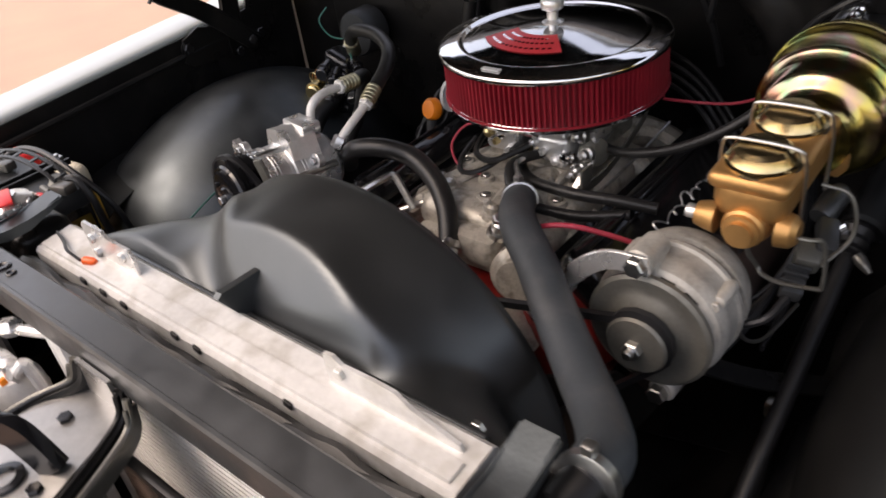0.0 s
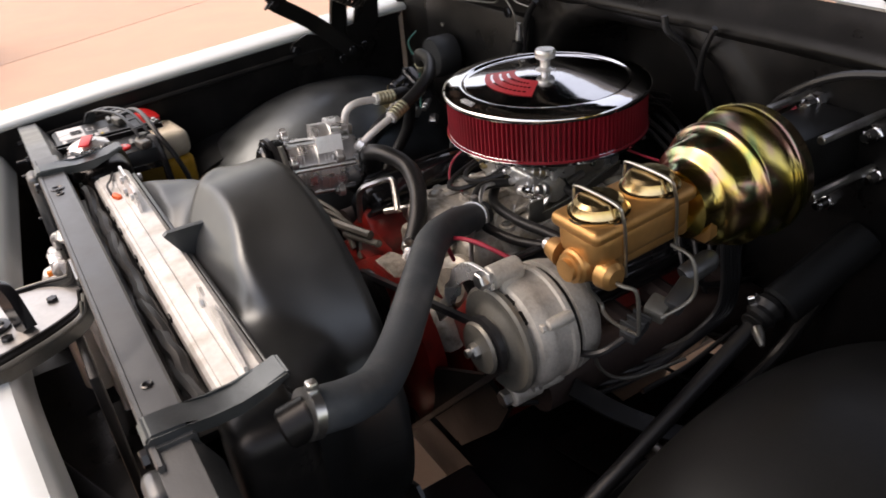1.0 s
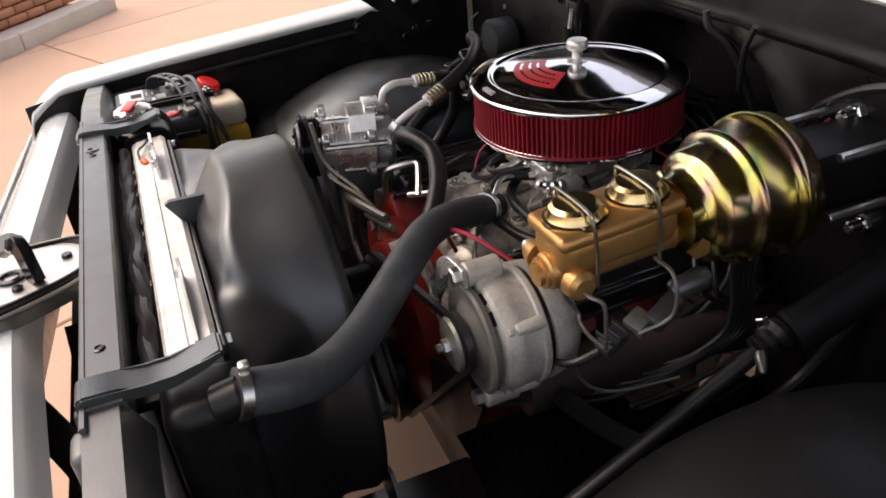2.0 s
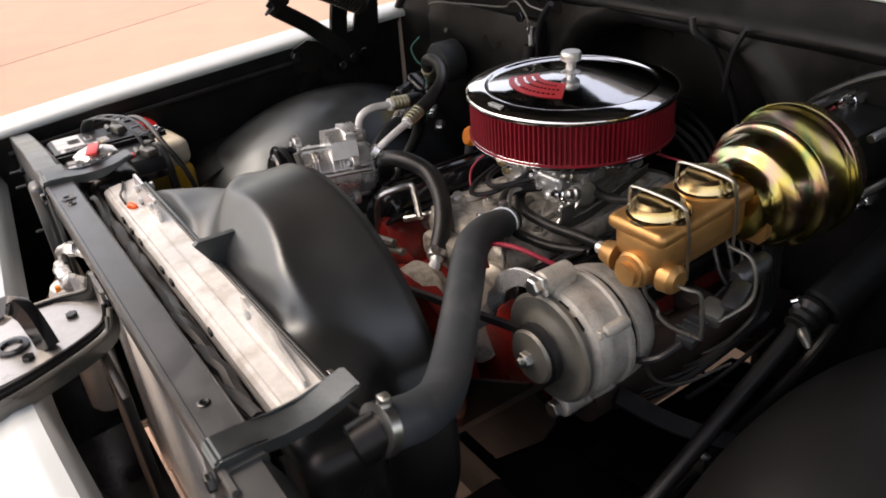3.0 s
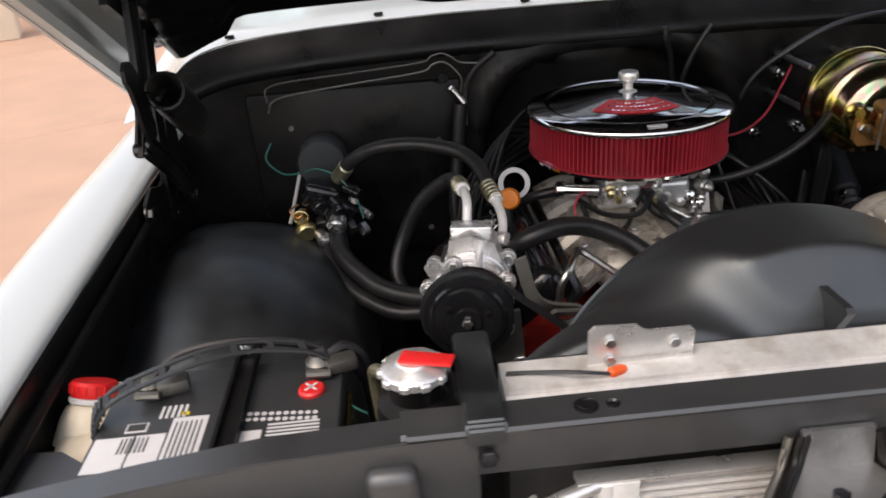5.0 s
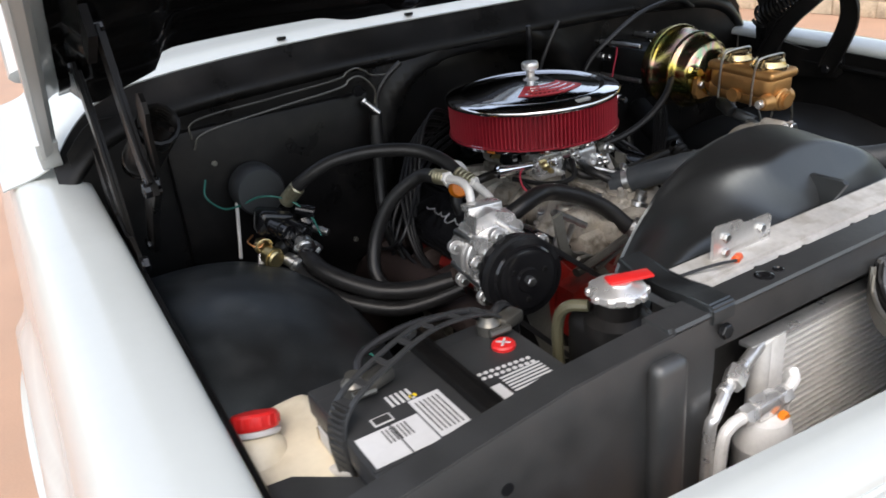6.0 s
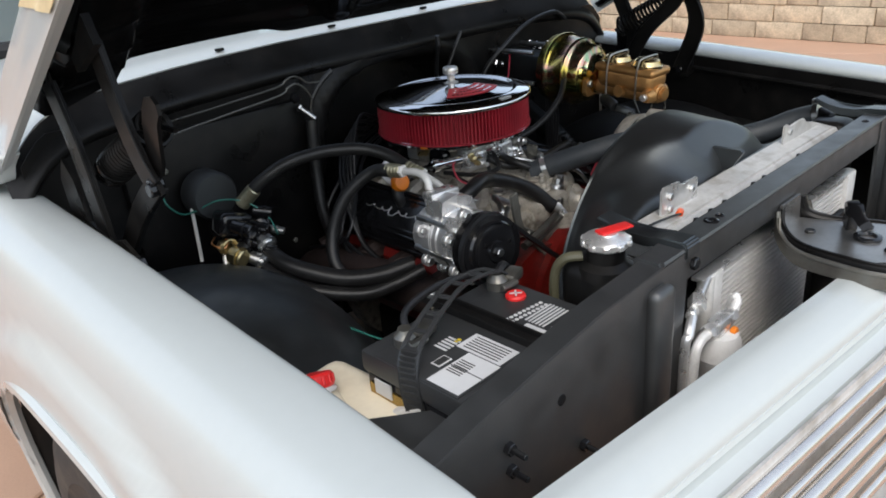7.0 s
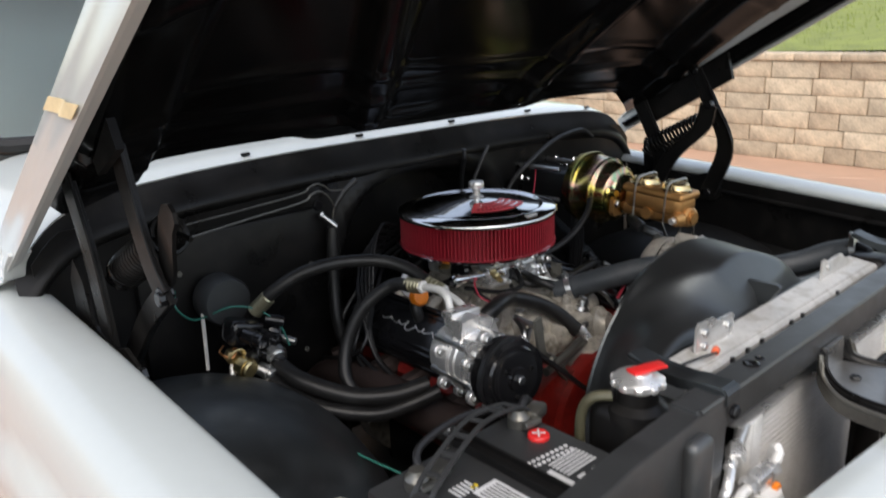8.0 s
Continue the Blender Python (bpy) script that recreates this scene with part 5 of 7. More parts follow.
def compressor():
    c = Vector((-0.336, -0.422, 0.886))
    t = thing("compressor", (c.x, -0.35, 0.82), "bare aluminium air-conditioning compressor with black clutch", "compressor")
    grooves = [(0.022, 0.002), (0.05, 0.0), (0.053, 0.004), (0.0615, 0.006)]
    for i in range(6):
        grooves += [(0.0615, 0.008 + 0.0052 * i), (0.0545, 0.0102 + 0.0052 * i), (0.0615, 0.0124 + 0.0052 * i)]
    pul = lathe(B(), c, (0, 1, 0), grooves + [(0.0615, 0.041), (0.04, 0.046)], 48)
    p = part("clutch_pulley", pul, BLACK_GLOSS, t, "black grooved clutch pulley")
    hub = lathe(B(), c, (0, -1, 0), [(0.046, -0.002), (0.046, 0.003), (0.04, 0.005), (0.02, 0.004), (0.018, 0.009), (0.0, 0.0095)], 32)
    part("clutch_plate", hub, BLACK_GLOSS, p)
    for i in range(3):
        k = i * 2.094 + 0.4
        b = B()
        hexagon(b, (c.x + 0.03 * math.cos(k), c.y - 0.004, c.z + 0.03 * math.sin(k)), (0, -1, 0), 0.004, 0.004)
        part("clutch_rivet", b, BLACK, p)
    nut = B()
    hexagon(nut, (c.x, c.y - 0.009, c.z), (0, -1, 0), 0.0075, 0.008)
    part("shaft_nut", nut, STEEL, p)
    body = lathe(B(), c + Vector((0, 0.042, 0)), (0, 1, 0), [(0.04, 0), (0.054, 0.004), (0.056, 0.02), (0.056, 0.05), (0.0545, 0.052), (0.0545, 0.056), (0.057, 0.058), (0.057, 0.105), (0.053, 0.11), (0.053, 0.135), (0.045, 0.145), (0.0, 0.147)], 40)
    part("body", body, ALU_BRIGHT, t, "bare aluminium compressor body")
    for i in range(6):
        k = i * 1.047 + 0.3
        b = B()
        d = Vector((math.cos(k), 0, math.sin(k)))
        o = c + d * 0.055
        rod(b, o + Vector((0, 0.05, 0)), o + Vector((0, 0.17, 0)), 0.006, seg=10)
        hexagon(b, o + Vector((0, 0.05, 0)), (0, -1, 0), 0.007, 0.006)
        part("through_bolt", b, STEEL, t)
    for y, turn in ((0.046, 0.0), (0.132, 0.0)):
        for k in (0.55, 1.9, 2.75, 3.75, 4.4, 5.6):
            d = Vector((math.cos(k), 0, math.sin(k)))
            lug = B()
            lathe(lug, c + d * 0.062 + Vector((0, y, 0)), (0, 1, 0), [(0.0115, 0), (0.0125, 0.001), (0.0125, 0.011), (0.0115, 0.012)], 16)
            box(lug, c + d * 0.052 + Vector((0, y + 0.006, 0)), (0.026, 0.011, 0.022), 0.003, (0, -math.degrees(k), 0))
            part("mounting_lug", lug, ALU_BRIGHT, t)
            pin = B()
            hexagon(pin, c + d * 0.063 + Vector((0, y - 0.001, 0)), (0, -1, 0), 0.0065, 0.006)
            part("lug_bolt", pin, STEEL, t)
    for y in (0.066, 0.072, 0.112, 0.118):
        part("body_rib", lathe(B(), c + Vector((0, y, 0)), (0, 1, 0), [(0.055, 0), (0.0585, 0.0008), (0.0585, 0.0022), (0.055, 0.003)], 40), ALU_BRIGHT, t)
    plate = B()
    sheet(plate, lambda a, b: c + Vector((0.0577 * math.cos(3.3 + 0.5 * a), 0.08 + 0.028 * b, 0.0577 * math.sin(3.3 + 0.5 * a))), 8, 2, 0.0006)
    part("rating_label", plate, CASTING, t, "grey rating label")
    part("top_boss", prism(B(), [(-0.035, 0.045), (-0.03, 0.075), (0.0, 0.082), (0.035, 0.07), (0.045, 0.04)], c + Vector((0, 0.1, 0)), (1, 0, 0), (0, 0, 1), (0, 0.05, 0)), ALU_BRIGHT, t)
    part("mounting_ear", prism(B(), [(-0.05, 0.03), (-0.062, 0.055), (-0.055, 0.066), (-0.04, 0.06), (-0.02, 0.05)], c + Vector((0, 0.05, 0)), (1, 0, 0), (0, 0, 1), (0, 0.012, 0)), ALU_BRIGHT, t)
    block = B()
    box(block, c + Vector((0.0, 0.148, 0.078)), (0.062, 0.034, 0.012), 0.003)
    part("fitting_block", block, ALU_BRIGHT, t)
    # the body lies askew, its rear nearer to the engine
    askew = Matrix.Translation(c) @ pose(0, 0, 0, -4, 0, -9) @ Matrix.Translation(-c)
    for piece in t.children_recursive:
        piece.data.transform(askew)
    for end, reach in (([(-0.316, -0.248, 0.925), (-0.316, -0.246, 0.955), (-0.314, -0.238, 0.973), (-0.313, -0.215, 0.981), (-0.315, -0.172, 0.977)], (-0.318, -0.137, 0.973)),
                       ([(-0.266, -0.248, 0.908), (-0.262, -0.238, 0.921), (-0.258, -0.212, 0.938), (-0.262, -0.17, 0.954)], (-0.272, -0.137, 0.966))):
        fit = part("hose_fitting", tube(B(), end, 0.0072, 12, 6), ALU_MATTE, t, "bent aluminium hose fitting")
        o, e = Vector(end[0]), Vector(end[-1])
        part("fitting_nut", hexagon(B(), o, Vector(end[1]) - o, 0.0125, 0.02), ALU_BRIGHT, fit)
        way = (Vector(reach) - e).normalized()
        part("collar_nut", hexagon(B(), e - way * 0.006, way, 0.0125, 0.012), ALU_MATTE, fit)
        crimp = B()
        for i in range(4):
            rod(crimp, e + way * (0.006 + 0.0085 * i), e + way * (0.0135 + 0.0085 * i), 0.0138, seg=14)
        rod(crimp, e, Vector(reach), 0.0128, seg=14)
        part("crimp_ferrule", crimp, OLIVE_ZINC, fit, "ringed dull olive crimp ferrule")
    br = B()
    prism(br, [(-0.02, -0.03), (0.02, -0.03), (0.03, -0.18), (0.1, -0.22), (0.1, -0.24), (0.01, -0.2), (-0.03, -0.08)], c + Vector((0.06, 0.06, 0)), (1, 0, 0), (0, 0, 1), (0, 0.008, 0))
    ribbon(br, [c + Vector((0.075, 0.02, 0.075)), c + Vector((0.1, 0.03, 0.0)), (-0.165, -0.35, 0.84), (-0.12, -0.35, 0.79)], 0.018, 0.006, (1, 0, 0.4))
    ribbon(br, [c + Vector((0.12, 0.03, -0.02)), (-0.14, -0.34, 0.825), (-0.105, -0.345, 0.775)], 0.015, 0.006, (1, 0, 0.4))
    rod(br, (-0.145, -0.352, 0.812), (-0.04, -0.335, 0.83), 0.0065, seg=12)
    part("mounting_bracket", br, FAN_DISC, t, "grey steel compressor bracket")


compressor()


def alternator():
    c = Vector((0.342, -0.345, 0.866))
    t = thing("alternator", (c.x, c.y, 0.79), "grey cast aluminium alternator beside the radiator hose", "alternator")
    front = lathe(B(), c, (0, 1, 0), [(0.0222, -0.01), (0.0611, -0.006), (0.0755, 0.004), (0.0785, 0.014), (0.0785, 0.026), (0.0768, 0.029), (0.0768, 0.048), (0.0805, 0.050), (0.0805, 0.056), (0.0788, 0.058)], 48)
    f = part("front_housing", front, CASTING, t, "cast aluminium front housing")
    gap = lathe(B(), c, (0, 1, 0), [(0.074, 0.054), (0.0725, 0.061), (0.074, 0.068)], 40)
    part("stator_gap", gap, BLACK, t)
    rear = lathe(B(), c, (0, 1, 0), [(0.070, 0.0655), (0.0798, 0.066), (0.0795, 0.07), (0.0765, 0.085), (0.0715, 0.099), (0.0610, 0.108), (0.0444, 0.113), (0.0000, 0.114)], 48)
    r = part("rear_housing", rear, CASTING, t, "cast aluminium rear housing")
    for i in range(7):
        k = 0.9 + i * 0.45
        slot = B()
        box(slot, c + Vector((0.066 * math.cos(k), -0.0005, 0.066 * math.sin(k))), (0.006, 0.008, 0.02), 0.002, (0, -math.degrees(k), 0), 1)
        part("vent_slot", slot, BLACK, f)
    for i in range(4):
        k = 2 * math.pi * i / 4 + 0.6
        b = B()
        o = c + Vector((0.0775 * math.cos(k), 0.0, 0.0775 * math.sin(k)))
        lathe(b, o + Vector((0, 0.012, 0)), (0, 1, 0), [(0.004, 0.004), (0.007, 0.006), (0.0085, 0.016), (0.009, 0.036), (0.008, 0.042), (0.003, 0.044)], 14)
        hexagon(b, o + Vector((0, 0.013, 0)), (0, -1, 0), 0.006, 0.006)
        part("case_bolt", b, CASTING, f)
    pul = lathe(B(), c - Vector((0, 0.045, 0)), (0, 1, 0), [(0.012, -0.002), (0.022, -0.001), (0.034, 0.0), (0.0365, 0.004), (0.026, 0.014), (0.0365, 0.024), (0.03, 0.028)], 40)
    p = part("pulley", pul, FAN_DISC, t, "grey steel pulley")
    nut = B()
    hexagon(nut, c - Vector((0, 0.045, 0)), (0, -1, 0), 0.011, 0.011)
    rod(nut, c - Vector((0, 0.055, 0)), c - Vector((0, 0.064, 0)), 0.006, seg=10)
    part("pulley_nut", nut, STEEL, p)
    fanp = lathe(B(), c - Vector((0, 0.017, 0)), (0, 1, 0), [(0.02, -0.006), (0.038, -0.005), (0.047, 0.002), (0.055, 0.004), (0.063, 0.001), (0.07, 0.0), (0.0745, 0.003), (0.073, 0.010)], 40)
    part("cooling_fan_disc", fanp, FAN_DISC, t, "dull grey cooling fan disc")
    for a0 in (100, -78):
        ear = B()
        k = radians(a0)
        o = c + Vector((0.087 * math.cos(k), 0.0, 0.087 * math.sin(k)))
        rod(ear, o + Vector((0, -0.012, 0)), o + Vector((0, 0.035, 0)), 0.016, seg=14)
        box(ear, c + Vector((0.074 * math.cos(k), 0.012, 0.074 * math.sin(k))), (0.03, 0.03, 0.03), 0.005, (0, 90 - a0, 0))
        part("mounting_ear", ear, CASTING, t)
    arm = B()
    ribbon(arm, [c + Vector((0.0, -0.017, 0.09)), c + Vector((-0.05, -0.017, 0.083)), c + Vector((-0.09, -0.017, 0.05)), c + Vector((-0.115, -0.012, 0.0)), c + Vector((-0.16, -0.01, -0.05))], 0.024, 0.006, (0.5, 0, 1))
    part("adjusting_arm", arm, ALU_BRIGHT, t, "curved bright adjusting arm")
    for q in ((-0.012, -0.018, 0.09), (0.016, -0.012, -0.086)):
        part("adjusting_bolt", hexagon(B(), c + Vector(q), (0, -1, 0), 0.012, 0.013), STEEL, t)


alternator()


def booster():
    tilt = radians(3.5)
    ax = Vector((0, -math.cos(tilt), -math.sin(tilt)))
    o = Vector((0.414, 0.036, 1.019))
    t = thing("brake_booster", (0.42, 0.1, 0.92), "yellow zinc brake booster with gold master cylinder on the firewall", "brake booster")
    shell = lathe(B(), o, ax, [(0.03, 0.0), (0.06, 0.002), (0.078, 0.006), (0.085, 0.012), (0.0865, 0.026), (0.0895, 0.030), (0.0915, 0.034), (0.0915, 0.041), (0.0895, 0.045), (0.087, 0.047), (0.0855, 0.052), (0.0825, 0.082),
                               (0.0845, 0.086), (0.0845, 0.092), (0.081, 0.095), (0.075, 0.098), (0.073, 0.104), (0.0705, 0.124), (0.0665, 0.13), (0.057, 0.134), (0.05, 0.138), (0.047, 0.147), (0.046, 0.160), (0.03, 0.164)], 72)
    part("shell", shell, YELLOW_ZINC, t, "yellow zinc plated stepped shell", 50)
    check = B()
    lathe(check, o + ax * 0.125 + Vector((-0.05, 0, 0.01)), (-0.25, -1, 0.1), [(0.016, 0), (0.016, 0.014), (0.01, 0.018), (0.008, 0.035)], 16)
    part("check_valve", check, YELLOW_ZINC, t)
    stand = B()
    for dx, dz in ((-0.04, 0.04), (0.04, 0.04), (-0.04, -0.04), (0.04, -0.04)):
        stud = B()
        rod(stud, (0.42 + dx * 1.4, 0.06, 1.02 + dz), (0.42 + dx * 1.4, 0.2, 1.02 + dz), 0.006, seg=8)
        part("booster_stud", stud, STEEL, t)
    box(stand, (0.41, 0.118, 1.01), (0.085, 0.17, 0.085), 0.01)
    part("mounting_bracket", stand, WELL_DIM, t, "black mounting bracket")
    m = Matrix.Translation(Vector((0.409, -0.208, 1.003))) @ pose(0, 0, 0, math.degrees(tilt), 0, 0)
    mc = B()
    box(mc, (0, 0.0, 0.012), (0.078, 0.158, 0.055), 0.02, seg=4)
    box(mc, (0, 0.0, 0.034), (0.084, 0.164, 0.02), 0.009, seg=3)
    lathe(mc, (0, 0.11, -0.016), (0, -1, 0), [(0.03, 0), (0.03, 0.02), (0.026, 0.03), (0.026, 0.178), (0.0235, 0.184), (0.0225, 0.192), (0.0195, 0.1945), (0.0195, 0.199), (0.0145, 0.2), (0.0145, 0.206), (0.0, 0.207)], 28)
    prism(mc, [(-0.05, -0.025), (-0.042, -0.035), (0.042, -0.035), (0.05, -0.025), (0.05, 0.01), (0.03, 0.03), (-0.03, 0.03), (-0.05, 0.01)], (0, 0.095, -0.01), (1, 0, 0), (0, 0, 1), (0, 0.012, 0))
    lathe(mc, (-0.03, -0.072, -0.016), (-1, 0, 0), [(0.018, 0), (0.016, 0.012), (0.013, 0.022)], 18)
    lathe(mc, (-0.03, 0.01, -0.018), (-1, 0, 0), [(0.016, 0), (0.014, 0.01)], 18)
    lathe(mc, (0.03, -0.06, -0.02), (1, 0, 0), [(0.02, 0), (0.018, 0.014), (0.012, 0.02)], 18)
    bmesh.ops.transform(mc, matrix=m, verts=mc.verts)
    body = part("master_cylinder", mc, GOLD, t, "gold dichromate master cylinder")
    plugs = B()
    rod(plugs, (-0.05, -0.072, -0.016), (-0.064, -0.072, -0.016), 0.008, seg=12)
    bmesh.ops.transform(plugs, matrix=m, verts=plugs.verts)
    part("bleeder_plug", plugs, ALU_BRIGHT, body)
    for y in (-0.04, 0.042):
        lid = B()
        lathe(lid, (0, y, 0.042), (0, 0, 1), [(0.037, 0), (0.037, 0.004), (0.033, 0.0055), (0.031, 0.009), (0.029, 0.016), (0.024, 0.02), (0.0, 0.0215)], 36, False)
        bmesh.ops.transform(lid, matrix=m, verts=lid.verts)
        part("reservoir_cap", lid, GOLD_LID, body, "pale gold domed reservoir cap")
        gask = lathe(B(), (0, y, 0.0405), (0, 0, 1), [(0.036, 0), (0.0385, 0.001), (0.0385, 0.0025), (0.036, 0.003)], 36)
        bmesh.ops.transform(gask, matrix=m, verts=gask.verts)
        part("cap_gasket", gask, RUBBER, body)
        wire = B()
        tube(wire, [(-0.043, y, -0.03), (-0.0435, y, 0.03), (-0.041, y - 0.002, 0.055), (-0.034, y - 0.003, 0.065), (0.0, y - 0.003, 0.067), (0.034, y - 0.003, 0.065), (0.041, y - 0.002, 0.055), (0.0435, y, 0.03), (0.043, y, -0.03)], 0.0022, 8, 6)
        bmesh.ops.transform(wire, matrix=m, verts=wire.verts)
        part("bail_wire", wire, STEEL, body, "bent steel bail wire")
    for s in (-1, 1):
        b = B()
        hexagon(b, (s * 0.04, 0.095, -0.012), (0, -1, 0), 0.009, 0.009)
        bmesh.ops.transform(b, matrix=m, verts=b.verts)
        part("flange_nut", b, STEEL, body)
    return m


booster()


def battery():
    t = thing("battery", (-0.615, -0.646, 0.74), "black car battery with paper labels held by a bar", "battery")
    case = B()
    box(case, (-0.613, -0.648, 0.83), (0.244, 0.168, 0.17), 0.007)
    c = part("case", case, BLACK_GLOSS, t, "black battery case")
    lid = B()
    box(lid, (-0.613, -0.648, 0.927), (0.25, 0.174, 0.03), 0.005)
    box(lid, (-0.613, -0.658, 0.9415), (0.246, 0.14, 0.004), 0.002)
    part("lid", lid, PLASTIC, c)
    gold = B()
    box(gold, (-0.7365, -0.648, 0.845), (0.002, 0.15, 0.11), 0.0)
    box(gold, (-0.62, -0.7333, 0.845), (0.2, 0.002, 0.1), 0.0)
    box(gold, (-0.4885, -0.648, 0.845), (0.002, 0.15, 0.11), 0.0)
    part("side_label", gold, GOLD_LABEL, c, "gold-toned side label")
    badge = B()
    box(badge, (-0.738, -0.60, 0.90), (0.002, 0.03, 0.02), 0.0)
    part("date_badge", badge, LABEL, c)
    Zt = 0.9437

    def flat(name, x, y, w, h, mat, lift=0.0, label=""):
        bm = B()
        box(bm, (x, y, Zt + lift), (w, h, 0.0008), 0.0)
        part(name, bm, mat, c, label)

    flat("label_patch", -0.713, -0.700, 0.038, 0.05, LABEL, 0, "white paper label")
    flat("label_patch", -0.677, -0.700, 0.03, 0.05, LABEL, 0, "white paper label")
    flat("label_patch", -0.642, -0.687, 0.036, 0.07, LABEL, 0, "white paper label")
    flat("label_patch", -0.577, -0.705, 0.022, 0.04, LABEL, 0, "white paper label")
    flat("logo_patch", -0.695, -0.662, 0.022, 0.014, LABEL, 0)
    flat("logo_mark", -0.695, -0.662, 0.018, 0.010, INK, 0.0008)
    flat("yellow_print", -0.59, -0.685, 0.006, 0.009, YELLOW, 0)
    flat("yellow_print", -0.65, -0.645, 0.008, 0.005, YELLOW, 0)
    for i in range(7):
        flat("ink_line", -0.704 + i * 0.0042, -0.69, 0.0012, 0.022, INK, 0.0008)
    for i in range(6):
        flat("ink_line", -0.655 + i * 0.005, -0.687, 0.0012, 0.055, INK, 0.0008)
    for i in range(5):
        flat("white_print", -0.675 + i * 0.006, -0.640, 0.003, 0.02, LABEL, 0)
    for i in range(10):
        for j in range(2):
            bm = B()
            lathe(bm, (-0.582 + i * 0.0075, -0.667 + j * 0.009 - i * 0.0008, Zt), (0, 0, 1), [(0.0028, 0), (0.0028, 0.0008)], 8)
            part("white_dot", bm, LABEL, c)
    for i in range(6):
        flat("white_print", -0.535, -0.678 - i * 0.0055, 0.052, 0.0026, LABEL, 0)
    word = bpy.data.curves.new("start_word", "FONT")
    word.body, word.size, word.extrude, word.align_x, word.align_y = "START", 0.019, 0.0003, "CENTER", "CENTER"
    word.offset = 0.0007
    holder = bpy.data.objects.new("start_word", word)
    letters = B()
    letters.from_mesh(bpy.data.meshes.new_from_object(holder))
    bpy.data.objects.remove(holder)
    bmesh.ops.transform(letters, matrix=pose(-0.511, -0.7215, Zt + 0.0004, 0, 0, 180) @ Matrix.Diagonal((0.86, 0.8, 1, 1)), verts=letters.verts)
    part("bold_print", letters, LABEL, c, "bold white lettering")
    flat("logo_patch", -0.55, -0.721, 0.012, 0.013, LABEL, 0)
    plus = lathe(B(), (-0.521, -0.628, Zt - 0.001), (0, 0, 1), [(0.014, 0), (0.014, 0.004), (0.012, 0.006), (0.0, 0.0065)], 24)
    pl = part("terminal_marker", plus, RED_PLASTIC, c, "red round positive marker")
    mk = B()
    for turn in (45, 135):
        box(mk, (-0.521, -0.628, Zt + 0.0058), (0.017, 0.0025, 0.0006), 0.0, (0, 0, turn))
    part("plus_mark", mk, LABEL, pl)
    bar = B()
    prism(bar, [(-0.012, 0), (0.012, 0), (0.012, 0.01), (0.008, 0.01), (0.008, 0.004), (-0.008, 0.004), (-0.008, 0.01), (-0.012, 0.01)], (-0.598, -0.745, 0.944), (1, 0, 0), (0, 0, 1), (0, 0.21, 0))
    hb = part("hold_down_bar", bar, BLACK, t, "black steel hold-down bar")
    bo = B()
    rod(bo, (-0.599, -0.548, 0.80), (-0.599, -0.548, 0.964), 0.004, seg=8)
    hexagon(bo, (-0.599, -0.548, 0.952), (0, 0, 1), 0.009, 0.007)
    part("hold_down_bolt", bo, STEEL, hb)
    strap = B()
    rail = [(-0.738, -0.66, 0.88), (-0.742, -0.655, 0.935), (-0.725, -0.645, 0.968), (-0.67, -0.625, 0.984), (-0.60, -0.60, 0.988), (-0.53, -0.59, 0.976), (-0.495, -0.585, 0.952)]
    across = Vector((0.3, -1, 0)).normalized()
    for k in (-0.0105, 0.0105):
        ribbon(strap, [Vector(p) + across * k for p in rail], 0.006, 0.003, (0.3, -1, 0))
    for i, p in enumerate(curve_points(rail, 6)):
        if i % 3 == 0 or i < 12:
            box(strap, p, (0.007 if i > 11 else 0.012, 0.021, 0.0026), 0.0, (0, 0 if i > 11 else 80, 17))
    part("carry_strap", strap, PLASTIC, t, "black slotted plastic carry strap")
    for x, y, lab in ((-0.695, -0.60, "grey lead battery terminal clamp"), (-0.515, -0.59, "grey lead battery terminal clamp")):
        bm = B()
        lathe(bm, (x, y, 0.942), (0, 0, 1), [(0.015, 0), (0.015, 0.014), (0.011, 0.018), (0.009, 0.024), (0.0, 0.0245)], 18)
        box(bm, (x + 0.025, y - 0.005, 0.954), (0.034, 0.022, 0.016), 0.004, (0, 0, 15))
        rod(bm, (x - 0.012, y - 0.02, 0.953), (x + 0.015, y - 0.022, 0.953), 0.005, seg=8)
        part("terminal_clamp", bm, DULL_STEEL, t, lab)
    tray = B()
    box(tray, (-0.63, -0.65, 0.735), (0.32, 0.23, 0.012), 0.003)
    part("battery_tray", tray, BLACK, t)


battery()


